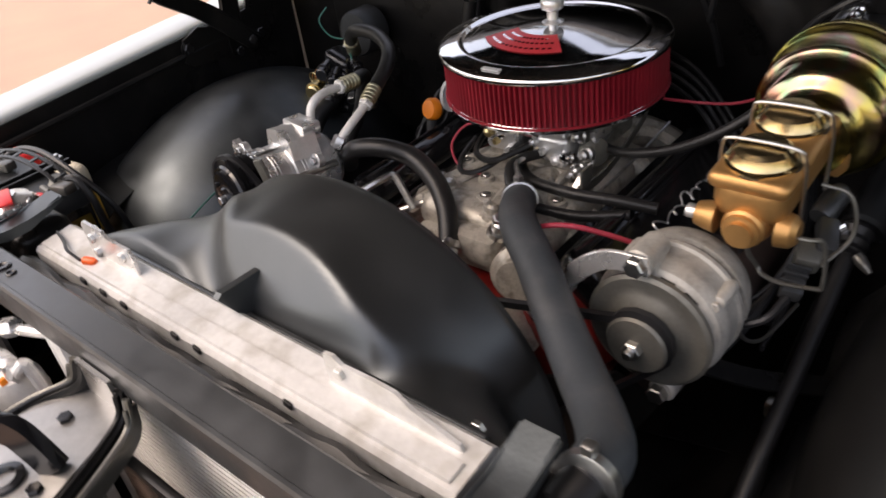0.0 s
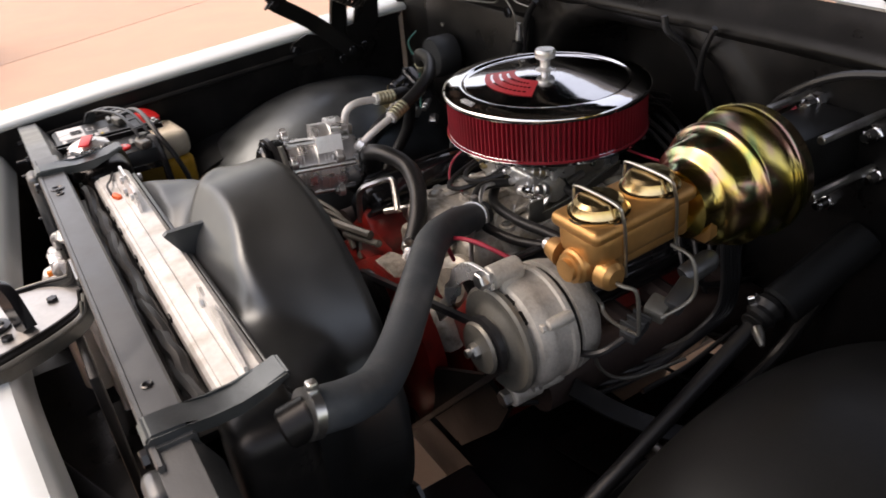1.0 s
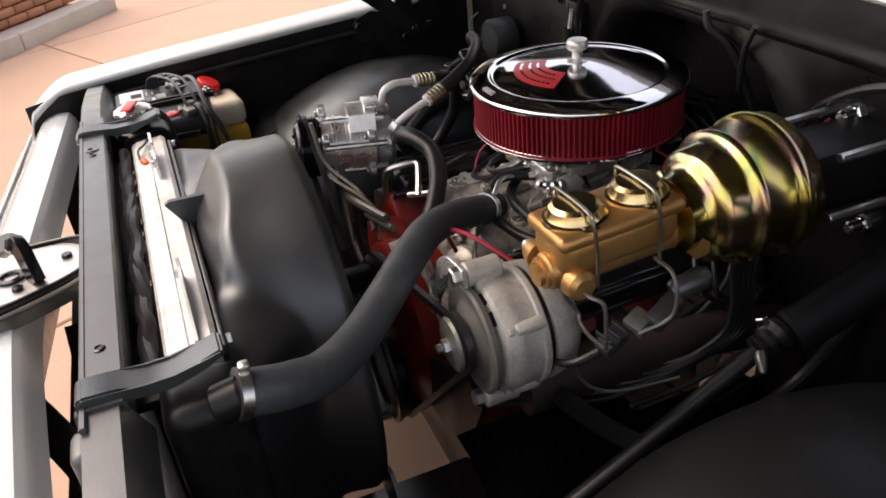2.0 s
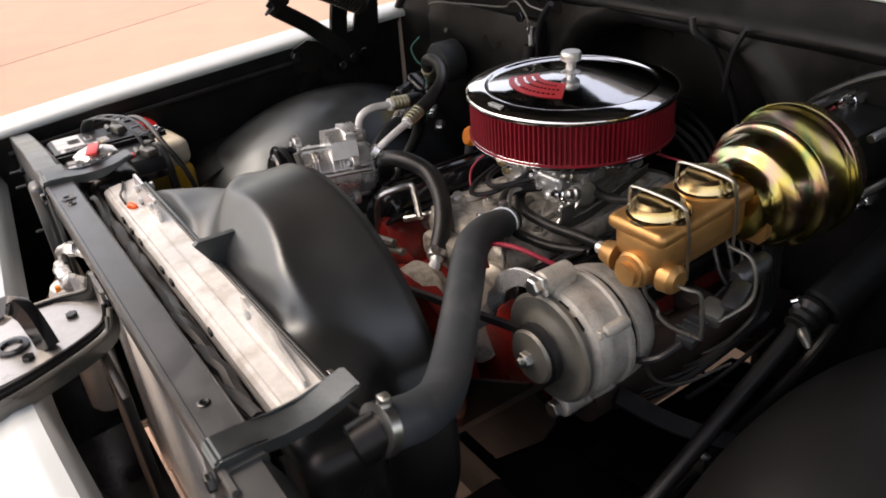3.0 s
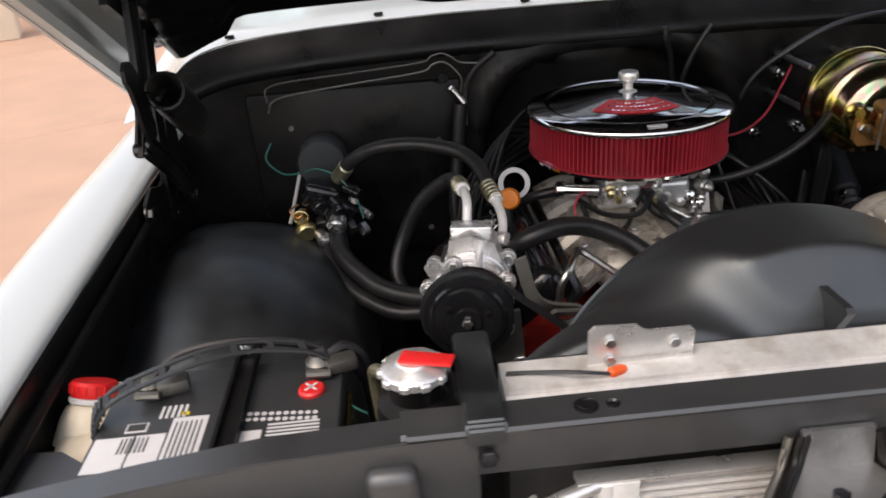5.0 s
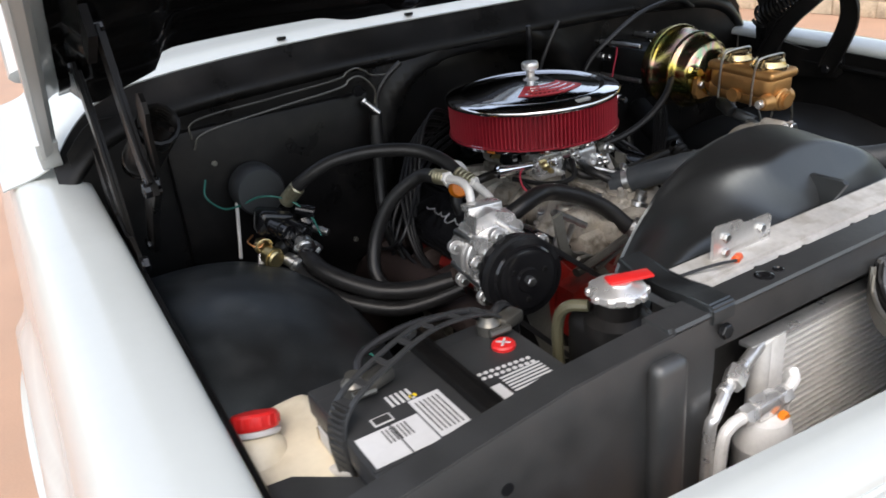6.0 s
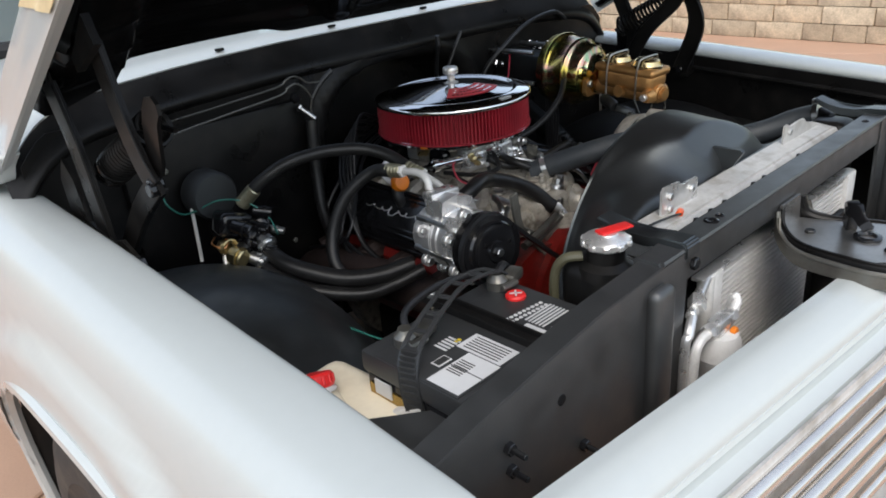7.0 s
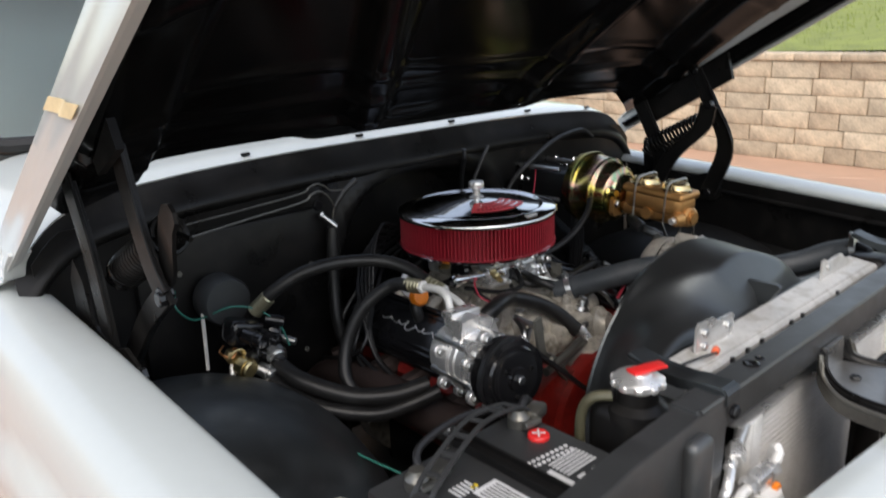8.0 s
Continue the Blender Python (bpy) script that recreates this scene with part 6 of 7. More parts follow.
def washer_bottle():
    t = thing("washer_bottle", (-0.79, -0.54, 0.78), "cream plastic washer fluid bottle with red cap", "bottle")
    bm = B()
    box(bm, (-0.766, -0.558, 0.852), (0.13, 0.182, 0.064), 0.022, (0, -2, 4), 4)
    lean = Vector((0.2, 0.5, 1)).normalized()
    mouth = Vector((-0.798, -0.545, 0.878))
    lathe(bm, mouth, lean, [(0.04, -0.03), (0.034, 0), (0.029, 0.012), (0.022, 0.018), (0.022, 0.034)], 20)
    part("bottle_body", bm, CREAM, t, "cream translucent plastic body")
    full = B()
    box(full, (-0.765, -0.557, 0.785), (0.127, 0.179, 0.085), 0.02, (0, 0, 4), 4)
    part("bottle_base", full, AMBER, t, "amber fluid showing through the lower body")
    cap = lathe(B(), mouth + lean * 0.026, lean, [(0.025, 0), (0.0265, 0.003), (0.0265, 0.015), (0.024, 0.018), (0.012, 0.0195), (0.0, 0.019)], 28, False)
    for i in range(16):
        k = i * math.pi / 8
        a, u, w = frame_of(lean)
        rod(cap, mouth + lean * 0.03 + (u * math.cos(k) + w * math.sin(k)) * 0.026, mouth + lean * 0.040 + (u * math.cos(k) + w * math.sin(k)) * 0.026, 0.0018, seg=6)
    part("cap", cap, RED_PLASTIC, t, "red ribbed screw cap")
    seal = lathe(B(), mouth + lean * 0.018, lean, [(0.024, 0), (0.027, 0.002), (0.027, 0.006), (0.024, 0.008)], 24)
    part("neck_ring", seal, LABEL, t, "white plastic neck ring")
    mark = B()
    for i in range(3):
        box(mark, (-0.722, -0.545 - i * 0.012, 0.8832), (0.018 - 0.004 * i, 0.004, 0.0012), 0.0, (0, 0, 10))
    part("moulded_mark", mark, FAN_DISC, t)
    tab = B()
    box(tab, (-0.738, -0.62, 0.878), (0.024, 0.105, 0.010), 0.003, (-26, 0, 12))
    part("mounting_tab", tab, ALU_MATTE, t)


washer_bottle()


def condenser():
    t = thing("condenser", (0, -0.8, 0.45), "silver finned air-conditioning condenser ahead of the radiator", "condenser")
    for x in (-0.24, 0.315):
        bm = B()
        rod(bm, (x, -0.757, 0.47), (x, -0.757, 0.905), 0.013, seg=14)
        box(bm, (x + (0.018 if x < 0 else -0.018), -0.757, 0.69), (0.026, 0.024, 0.43), 0.002)
        part("header_pipe", bm, ALU_MATTE, t, "bare aluminium header")
    fins = B()
    box(fins, (0.036, -0.75, 0.685), (0.535, 0.01, 0.43), 0.0)
    part("fin_core", fins, FIN, t)
    for i in range(44):
        z = 0.476 + i * 0.0098
        bm = B()
        box(bm, (0.036, -0.758, z), (0.535, 0.007, 0.0038), 0.0)
        part("condenser_tube", bm, ALU_MATTE, t)
    part("top_rail", box(B(), (0.022, -0.757, 0.904), (0.58, 0.02, 0.006), 0.001), ALU_BRIGHT, t)


condenser()


def receiver_drier():
    t = thing("receiver_drier", (-0.27, -0.84, 0.6), "silver receiver drier bottle with bare metal fittings", "drier")
    c = Vector((-0.296, -0.81, 0.663))
    part("bottle", lathe(B(), c, (0, 0, 1), [(0.025, -0.06), (0.032, -0.05), (0.033, 0.15), (0.034, 0.152), (0.033, 0.156), (0.031, 0.175), (0.026, 0.187), (0.0, 0.19)], 32), ALU_MATTE, t, "bare aluminium bottle")
    head = B()
    box(head, c + Vector((0, 0, 0.2)), (0.04, 0.022, 0.024), 0.004)
    hexagon(head, c + Vector((-0.02, 0, 0.2)), (-1, 0, 0), 0.012, 0.018)
    hexagon(head, c + Vector((0.02, 0, 0.2)), (1, 0, 0), 0.012, 0.018)
    part("head_block", head, ALU_BRIGHT, t)
    sw = B()
    hexagon(sw, c + Vector((0.012, -0.012, 0.188)), (0, -1, 0), 0.007, 0.008)
    part("switch", sw, ORANGE, t, "amber plastic switch")
    p1 = B()
    tube(p1, [c + Vector((-0.035, 0, 0.2)), c + Vector((-0.055, 0, 0.198)), c + Vector((-0.068, 0.0, 0.18)), c + Vector((-0.07, 0, 0.1)), c + Vector((-0.06, 0, 0.05)), c + Vector((-0.03, 0.01, 0.0)), c + Vector((0.0, 0.02, -0.1))], 0.007, 10, 6)
    part("inlet_pipe", p1, ALU_MATTE, t)
    p2 = B()
    tube(p2, [c + Vector((0.035, 0, 0.2)), c + Vector((0.048, 0.0, 0.215)), c + Vector((0.052, 0.01, 0.2)), c + Vector((0.052, 0.02, 0.0)), c + Vector((0.05, 0.02, -0.1))], 0.007, 10, 6)
    part("outlet_pipe", p2, ALU_MATTE, t)
    f = B()
    hexagon(f, (-0.305, -0.778, 0.898), (-0.8, -0.4, -0.2), 0.013, 0.026)
    rod(f, (-0.245, -0.76, 0.9), (-0.345, -0.79, 0.889), 0.008)
    part("hose_union", f, ALU_BRIGHT, t, "bright hose union")
    part("liquid_pipe", tube(B(), [(-0.34, -0.79, 0.889), (-0.366, -0.80, 0.875), (-0.375, -0.80, 0.84), (-0.375, -0.8, 0.6)], 0.007, 10, 5), ALU_BRIGHT, t)


receiver_drier()


def hose(name, pts, r, label, mat=None, clamps=(), category="hose", n=8, seg=14):
    ob = solid(name, tube(B(), pts, r, seg, n), mat or RUBBER, label, category)
    line = curve_points(pts, n)
    for f, m in clamps:
        i = min(int(f * (len(line) - 1)), len(line) - 2)
        d = (line[i + 1] - line[i]).normalized()
        c = line[i]
        bm = B()
        lathe(bm, c - d * 0.006, d, [(r * 1.02, 0), (r * 1.1, 0.0005), (r * 1.1, 0.0115), (r * 1.02, 0.012)], 24)
        a, u, w = frame_of(d)
        box(bm, c + w * (-r * 1.25), (0.012, 0.012, 0.012), 0.003)
        part("hose_clamp", bm, m, ob, "steel hose clamp")
    return ob


hose("upper_radiator_hose", [(0.434, -0.648, 0.970), (0.431, -0.625, 0.963), (0.424, -0.598, 0.953), (0.395, -0.555, 0.932), (0.345, -0.505, 0.921), (0.285, -0.45, 0.924), (0.22, -0.39, 0.933), (0.165, -0.34, 0.930), (0.11, -0.275, 0.908), (0.075, -0.22, 0.885), (0.05, -0.185, 0.870)],
     0.0245, "thick black rubber radiator hose with steel clamps", HOSE_GREY, clamps=((0.02, STEEL), (0.93, STEEL)), n=8, seg=20)
hose("suction_hose", [(-0.526, 0.06, 0.935), (-0.50, 0.035, 0.97), (-0.45, 0.01, 0.998), (-0.38, -0.01, 1.005), (-0.312, -0.05, 1.0), (-0.28, -0.095, 0.985), (-0.27, -0.145, 0.962)],
     0.0125, "black refrigerant hose arching to the compressor", clamps=())
hose("discharge_hose", [(-0.3175, -0.145, 0.9735), (-0.332, -0.1, 0.966), (-0.378, -0.067, 0.922), (-0.415, -0.06, 0.855), (-0.435, -0.085, 0.80), (-0.42, -0.13, 0.76)],
     0.0125, "black refrigerant hose looping past the valve cover")
hose("heater_hose", [(-0.54, 0.025, 0.868), (-0.537, -0.02, 0.848), (-0.524, -0.078, 0.829), (-0.47, -0.147, 0.805), (-0.41, -0.19, 0.80), (-0.35, -0.22, 0.81)], 0.0165, "thick black heater hose", clamps=((0.06, STEEL),))
hose("heater_hose", [(-0.56, -0.01, 0.835), (-0.55, -0.06, 0.812), (-0.515, -0.125, 0.79), (-0.45, -0.185, 0.775), (-0.39, -0.21, 0.78), (-0.34, -0.24, 0.80)], 0.0135, "black heater hose behind the compressor", clamps=((0.06, STEEL),))
hose("bypass_hose", [(0.0, -0.297, 0.822), (-0.009, -0.286, 0.832), (-0.032, -0.258, 0.864), (-0.07, -0.234, 0.891), (-0.122, -0.222, 0.912), (-0.17, -0.236, 0.924), (-0.215, -0.246, 0.917), (-0.25, -0.236, 0.895), (-0.282, -0.215, 0.86)], 0.0155, "black rubber coolant hose arching over the intake", clamps=((0.05, STEEL),))
hose("vacuum_hose", [(0.355, -0.05, 1.02), (0.30, -0.075, 0.975), (0.23, -0.08, 0.935), (0.15, -0.07, 0.91), (0.08, -0.04, 0.905)], 0.0072, "black vacuum hose from booster to carburetor")
hose("breather_hose", [(0.04, -0.10, 0.9), (0.02, -0.16, 0.90), (0.06, -0.2, 0.875), (0.14, -0.19, 0.865), (0.215, -0.16, 0.87)], 0.008, "black rubber breather hose on the intake")

# ---- lines, wires and small fittings in the bay ----


def wire(name, pts, r, mat, label, category="wire", n=6, seg=8):
    return solid(name, tube(B(), pts, r, seg, n), mat, label, category)


def evaporator():
    t = thing("evaporator_case", (-0.48, 0.19, 0.75), "black evaporator case on the firewall with metal lines", "evaporator")
    bm = B()
    box(bm, (-0.49, 0.198, 0.89), (0.42, 0.04, 0.36), 0.007, seg=2)
    part("case", bm, BLACK, t, "black painted case")
    fl = B()
    tube(fl, [(-0.655, 0.155, 1.06), (-0.64, 0.153, 1.092), (-0.50, 0.15, 1.103), (-0.36, 0.15, 1.112), (-0.335, 0.15, 1.122), (-0.315, 0.15, 1.126), (-0.297, 0.15, 1.118), (-0.28, 0.153, 1.106), (-0.24, 0.158, 1.1)], 0.0018, 8, 6)
    part("upper_bead", fl, DULL_STEEL, t, "thin metal line")
    f2 = B()
    tube(f2, [(-0.655, 0.152, 1.04), (-0.63, 0.148, 1.068), (-0.50, 0.146, 1.083), (-0.36, 0.146, 1.095), (-0.335, 0.146, 1.107), (-0.315, 0.146, 1.111), (-0.297, 0.146, 1.1), (-0.28, 0.148, 1.075), (-0.283, 0.15, 1.05)], 0.002, 8, 6)
    part("lower_bead", f2, DULL_STEEL, t, "thin metal line")
    b = B()
    hexagon(b, (-0.315, 0.16, 1.08), (0, -1, 0), 0.012, 0.01)
    part("case_bolt", b, BLACK_GLOSS, t)
    clip = B()
    rod(clip, (-0.297, 0.168, 1.052), (-0.275, 0.15, 1.026), 0.0055, seg=12)
    hexagon(clip, (-0.297, 0.168, 1.052), (-0.6, 0.5, 0.7), 0.008, 0.006)
    part("metal_fitting", clip, STEEL, t, "bright metal fitting")
    for x, z in ((-0.62, 1.0), (-0.36, 0.76), (-0.33, 0.95)):
        s = B()
        hexagon(s, (x, 0.179, z), (0, -1, 0), 0.006, 0.006)
        part("case_screw", s, FAN_DISC, t)


evaporator()


def valve_cluster():
    t = thing("expansion_valve", (-0.56, 0.05, 0.8), "black expansion valve with brass fittings and thin wires", "valve")
    can = lathe(B(), (-0.562, 0.16, 0.945), (0, -1, 0), [(0.046, 0), (0.048, 0.004), (0.048, 0.05), (0.044, 0.057), (0.0, 0.06)], 32)
    part("vacuum_canister", can, PLASTIC, t, "round black plastic canister")
    bd = B()
    box(bd, (-0.565, 0.055, 0.90), (0.07, 0.05, 0.05), 0.012, (0, 20, 0), 3)
    box(bd, (-0.535, 0.04, 0.868), (0.05, 0.05, 0.06), 0.012, (0, 35, 10), 3)
    part("valve_body", bd, BLACK_GLOSS, t)
    for p, ax, m, r in (((-0.60, 0.04, 0.872), (-0.3, -1, 0), BRASS, 0.014), ((-0.57, 0.03, 0.862), (0, -1, -0.3), STEEL, 0.011), ((-0.52, 0.03, 0.85), (0.4, -0.7, -0.4), STEEL, 0.012),
                        ((-0.55, 0.015, 0.882), (0.2, -1, 0.2), BLACK_GLOSS, 0.013), ((-0.515, 0.05, 0.885), (1, -0.3, 0), BLACK_GLOSS, 0.012), ((-0.50, 0.06, 0.83), (0.5, -0.5, -0.6), STEEL, 0.012), ((-0.545, 0.02, 0.83), (0.3, -0.6, -0.6), BLACK_GLOSS, 0.012)):
        bm = B()
        hexagon(bm, p, ax, r, 0.022)
        part("fitting_nut", bm, m, t)
    for p, q, r, m in (((-0.575, 0.03, 0.905), (-0.56, -0.012, 0.898), 0.014, BLACK_GLOSS), ((-0.545, 0.02, 0.9), (-0.528, -0.012, 0.888), 0.012, BLACK_GLOSS), ((-0.535, 0.0, 0.872), (-0.538, -0.022, 0.862), 0.0165, STEEL),
                       ((-0.55, 0.01, 0.868), (-0.532, -0.03, 0.85), 0.0125, BLACK_GLOSS), ((-0.572, -0.005, 0.85), (-0.556, -0.03, 0.838), 0.0125, STEEL), ((-0.6, 0.01, 0.862), (-0.592, -0.02, 0.856), 0.017, BRASS),
                       ((-0.5, 0.05, 0.872), (-0.475, 0.02, 0.862), 0.007, STEEL), ((-0.52, 0.05, 0.915), (-0.49, 0.03, 0.905), 0.011, BLACK_GLOSS)):
        part("valve_fitting", rod(B(), p, q, r, seg=16), m, t)
        d = (Vector(q) - Vector(p)).normalized()
        part("fitting_ring", lathe(B(), Vector(p).lerp(Vector(q), 0.55), d, [(r, 0), (r * 1.18, 0.001), (r * 1.18, 0.005), (r, 0.006)], 16), m, t)
    for k in range(4):
        o = Vector((-0.603, 0.02 - 0.006 * k, 0.872 + 0.003 * k))
        part("copper_loop", tube(B(), [o + Vector((0.014 * math.cos(a), 0.003 * a / 6, 0.012 * math.sin(a))) for a in (i * 0.7 for i in range(10))], 0.0012, 6, 3), BRASS, t)
    fer = rod(B(), (-0.532, 0.066, 0.927), (-0.51, 0.043, 0.958), 0.015, seg=20)
    part("crimp_ferrule", fer, OLIVE_ZINC, t, "dull olive crimp ferrule")
    pipe = tube(B(), [(-0.60, 0.03, 0.87), (-0.612, 0.015, 0.85), (-0.615, 0.0, 0.82), (-0.60, -0.02, 0.808), (-0.57, -0.03, 0.806)], 0.006, 10, 6)
    part("bent_pipe", pipe, ALU_BRIGHT, t, "bent bare metal pipe")
    cop = B()
    tube(cop, [(-0.61, 0.045, 0.89), (-0.625, 0.03, 0.885), (-0.61, 0.015, 0.875), (-0.595, 0.025, 0.885), (-0.605, 0.04, 0.88)], 0.0018, 6, 5)
    part("capillary", cop, material("copper", (0.6, 0.28, 0.12), 0.3, 1, 0.15, 20, 80), t, "thin coiled copper capillary")
    st = rod(B(), (-0.607, 0.125, 0.93), (-0.635, 0.068, 0.842), 0.0035, seg=8)
    part("white_rod", st, WIRE_WHITE, t, "thin white rod")


valve_cluster()
wire("green_wire", [(-0.655, 0.12, 0.99), (-0.665, 0.1, 0.965), (-0.64, 0.1, 0.935), (-0.607, 0.11, 0.928), (-0.57, 0.08, 0.945), (-0.53, 0.05, 0.935), (-0.50, 0.03, 0.90), (-0.49, 0.02, 0.86)], 0.0018, WIRE_GREEN, "thin green wire looped over the expansion valve")
wire("green_wire", [(-0.42, -0.52, 0.83), (-0.46, -0.5, 0.80), (-0.52, -0.42, 0.78), (-0.56, -0.30, 0.79), (-0.57, -0.18, 0.80)], 0.0018, WIRE_GREEN, "thin green wire beside the battery")
wire("red_wire", [(0.376, 0.15, 1.055), (0.345, 0.13, 1.01), (0.31, 0.11, 0.965), (0.26, 0.09, 0.94), (0.19, 0.07, 0.938), (0.1, 0.07, 0.935)], 0.0022, WIRE_RED, "thin red wire sagging across the firewall")
wire("red_wire", [(0.13, -0.29, 0.86), (0.14, -0.305, 0.90), (0.17, -0.31, 0.924), (0.205, -0.296, 0.928), (0.24, -0.272, 0.913), (0.27, -0.247, 0.893)], 0.0035, WIRE_RED, "red alternator wire over the bracket")
wire("red_wire", [(-0.075, -0.08, 0.915), (-0.11, -0.1, 0.915), (-0.12, -0.13, 0.89), (-0.08, -0.16, 0.872), (-0.04, -0.16, 0.872)], 0.002, WIRE_RED, "thin red choke wire")
wire("battery_cable", [(-0.51, -0.585, 0.955), (-0.485, -0.575, 0.962), (-0.465, -0.57, 0.93), (-0.46, -0.56, 0.85), (-0.42, -0.5, 0.72)], 0.006, WIRE_BLACK, "black battery cable beside the radiator tank")
wire("battery_cable", [(-0.69, -0.6, 0.955), (-0.67, -0.575, 0.97), (-0.6, -0.565, 0.975), (-0.52, -0.56, 0.955), (-0.478, -0.54, 0.90), (-0.47, -0.52, 0.8)], 0.005, WIRE_BLACK, "black battery cable along the tray")
wire("wiring_loom", [(0.66, 0.18, 1.10), (0.58, 0.16, 1.13), (0.45, 0.15, 1.118), (0.36, 0.16, 1.07), (0.31, 0.18, 1.02), (0.28, 0.19, 0.95)], 0.006, WIRE_BLACK, "black wiring loom above the booster")
wire("wiring_loom", [(0.115, 0.155, 1.14), (0.12, 0.16, 1.115), (0.14, 0.19, 1.08), (0.16, 0.22, 1.0), (0.17, 0.24, 0.93)], 0.006, WIRE_BLACK, "black cable hanging over the firewall recess")
wire("wiring_loom", [(0.21, 0.165, 1.135), (0.19, 0.17, 1.1), (0.175, 0.18, 1.06), (0.165, 0.19, 1.02)], 0.005, WIRE_BLACK, "black cable hanging over the firewall recess")
for i in range(5):
    wire("plug_wire", [(-0.1 - 0.012 * i, 0.16, 0.985 - 0.01 * i), (-0.15 - 0.015 * i, 0.15, 1.005 - 0.014 * i), (-0.2 - 0.012 * i, 0.12, 0.965 - 0.012 * i), (-0.235 - 0.016 * i, 0.09 - 0.01 * i, 0.88), (-0.27 - 0.012 * i, 0.05 - 0.02 * i, 0.78), (-0.29, -0.02 - 0.03 * i, 0.73)], 0.0038, WIRE_BLACK, "black plug wire looping down behind the valve cover")
wire("wiring_loom", [(-0.215, 0.15, 1.12), (-0.25, 0.16, 1.09), (-0.272, 0.165, 1.05), (-0.275, 0.16, 0.98)], 0.006, WIRE_BLACK, "black cable beside the firewall recess")
hose("drain_hose", [(-0.283, 0.155, 1.025), (-0.29, 0.15, 0.98), (-0.3, 0.14, 0.9), (-0.31, 0.12, 0.82), (-0.3, 0.1, 0.74)], 0.013, "black hose hanging down the firewall")


def oil_cap():
    t = thing("oil_filler_cap", (-0.224, -0.05, 0.88), "orange filler cap with a white ring on the valve cover", "cap")
    part("cap", lathe(B(), (-0.222, -0.045, 0.9), (-0.15, -0.75, 0.25), [(0.016, 0), (0.0195, 0.003), (0.0195, 0.014), (0.016, 0.019), (0.0, 0.02)], 24), ORANGE, t, "bright orange cap")
    part("ring", lathe(B(), (-0.208, -0.012, 0.915), (-0.15, -0.75, 0.3), [(0.02, 0), (0.029, 0.001), (0.029, 0.006), (0.02, 0.007)], 28, False), LABEL, t, "white plastic ring")
    part("stem", tube(B(), [(-0.222, -0.04, 0.9), (-0.23, -0.05, 0.875), (-0.225, -0.06, 0.845)], 0.012, 12, 5), RUBBER, t)


oil_cap()


def distributor():
    t = thing("distributor", (0.0, 0.2, 0.85), "black distributor cap with plug wires behind the carburetor", "distributor")
    part("cap", lathe(B(), (0, 0.21, 0.86), (0, 0, 1), [(0.05, 0), (0.065, 0.01), (0.065, 0.04), (0.05, 0.06), (0.0, 0.062)], 32), BLACK_GLOSS, t)
    for i in range(8):
        s = -1 if i < 4 else 1
        j = i % 4
        k = math.pi * (0.5 + s * (0.2 + 0.2 * j))
        x0, y0 = 0.045 * math.cos(k) * 1.0, 0.21 + 0.045 * math.sin(k)
        part("tower", rod(B(), (x0, y0, 0.905), (x0, y0, 0.94), 0.009, seg=10), BLACK, t)
        ye = -0.2 + j * 0.12
        part("plug_wire", tube(B(), [(x0, y0, 0.94), (x0 * 1.6, y0, 0.965), (s * 0.13, 0.19 - 0.01 * j, 0.95 - 0.012 * j), (s * 0.24, 0.13 - 0.02 * j, 0.89), (s * (0.31 + 0.008 * j), 0.1 - 0.03 * j, 0.80), (s * 0.32, ye + 0.03, 0.72), (s * 0.27, ye, 0.69)], 0.0042, 8, 5), WIRE_BLACK, t, "black plug wire")
    part("coil_boot", rod(B(), (0, 0.21, 0.92), (0, 0.21, 0.955), 0.011, seg=10), BLACK, t)


distributor()


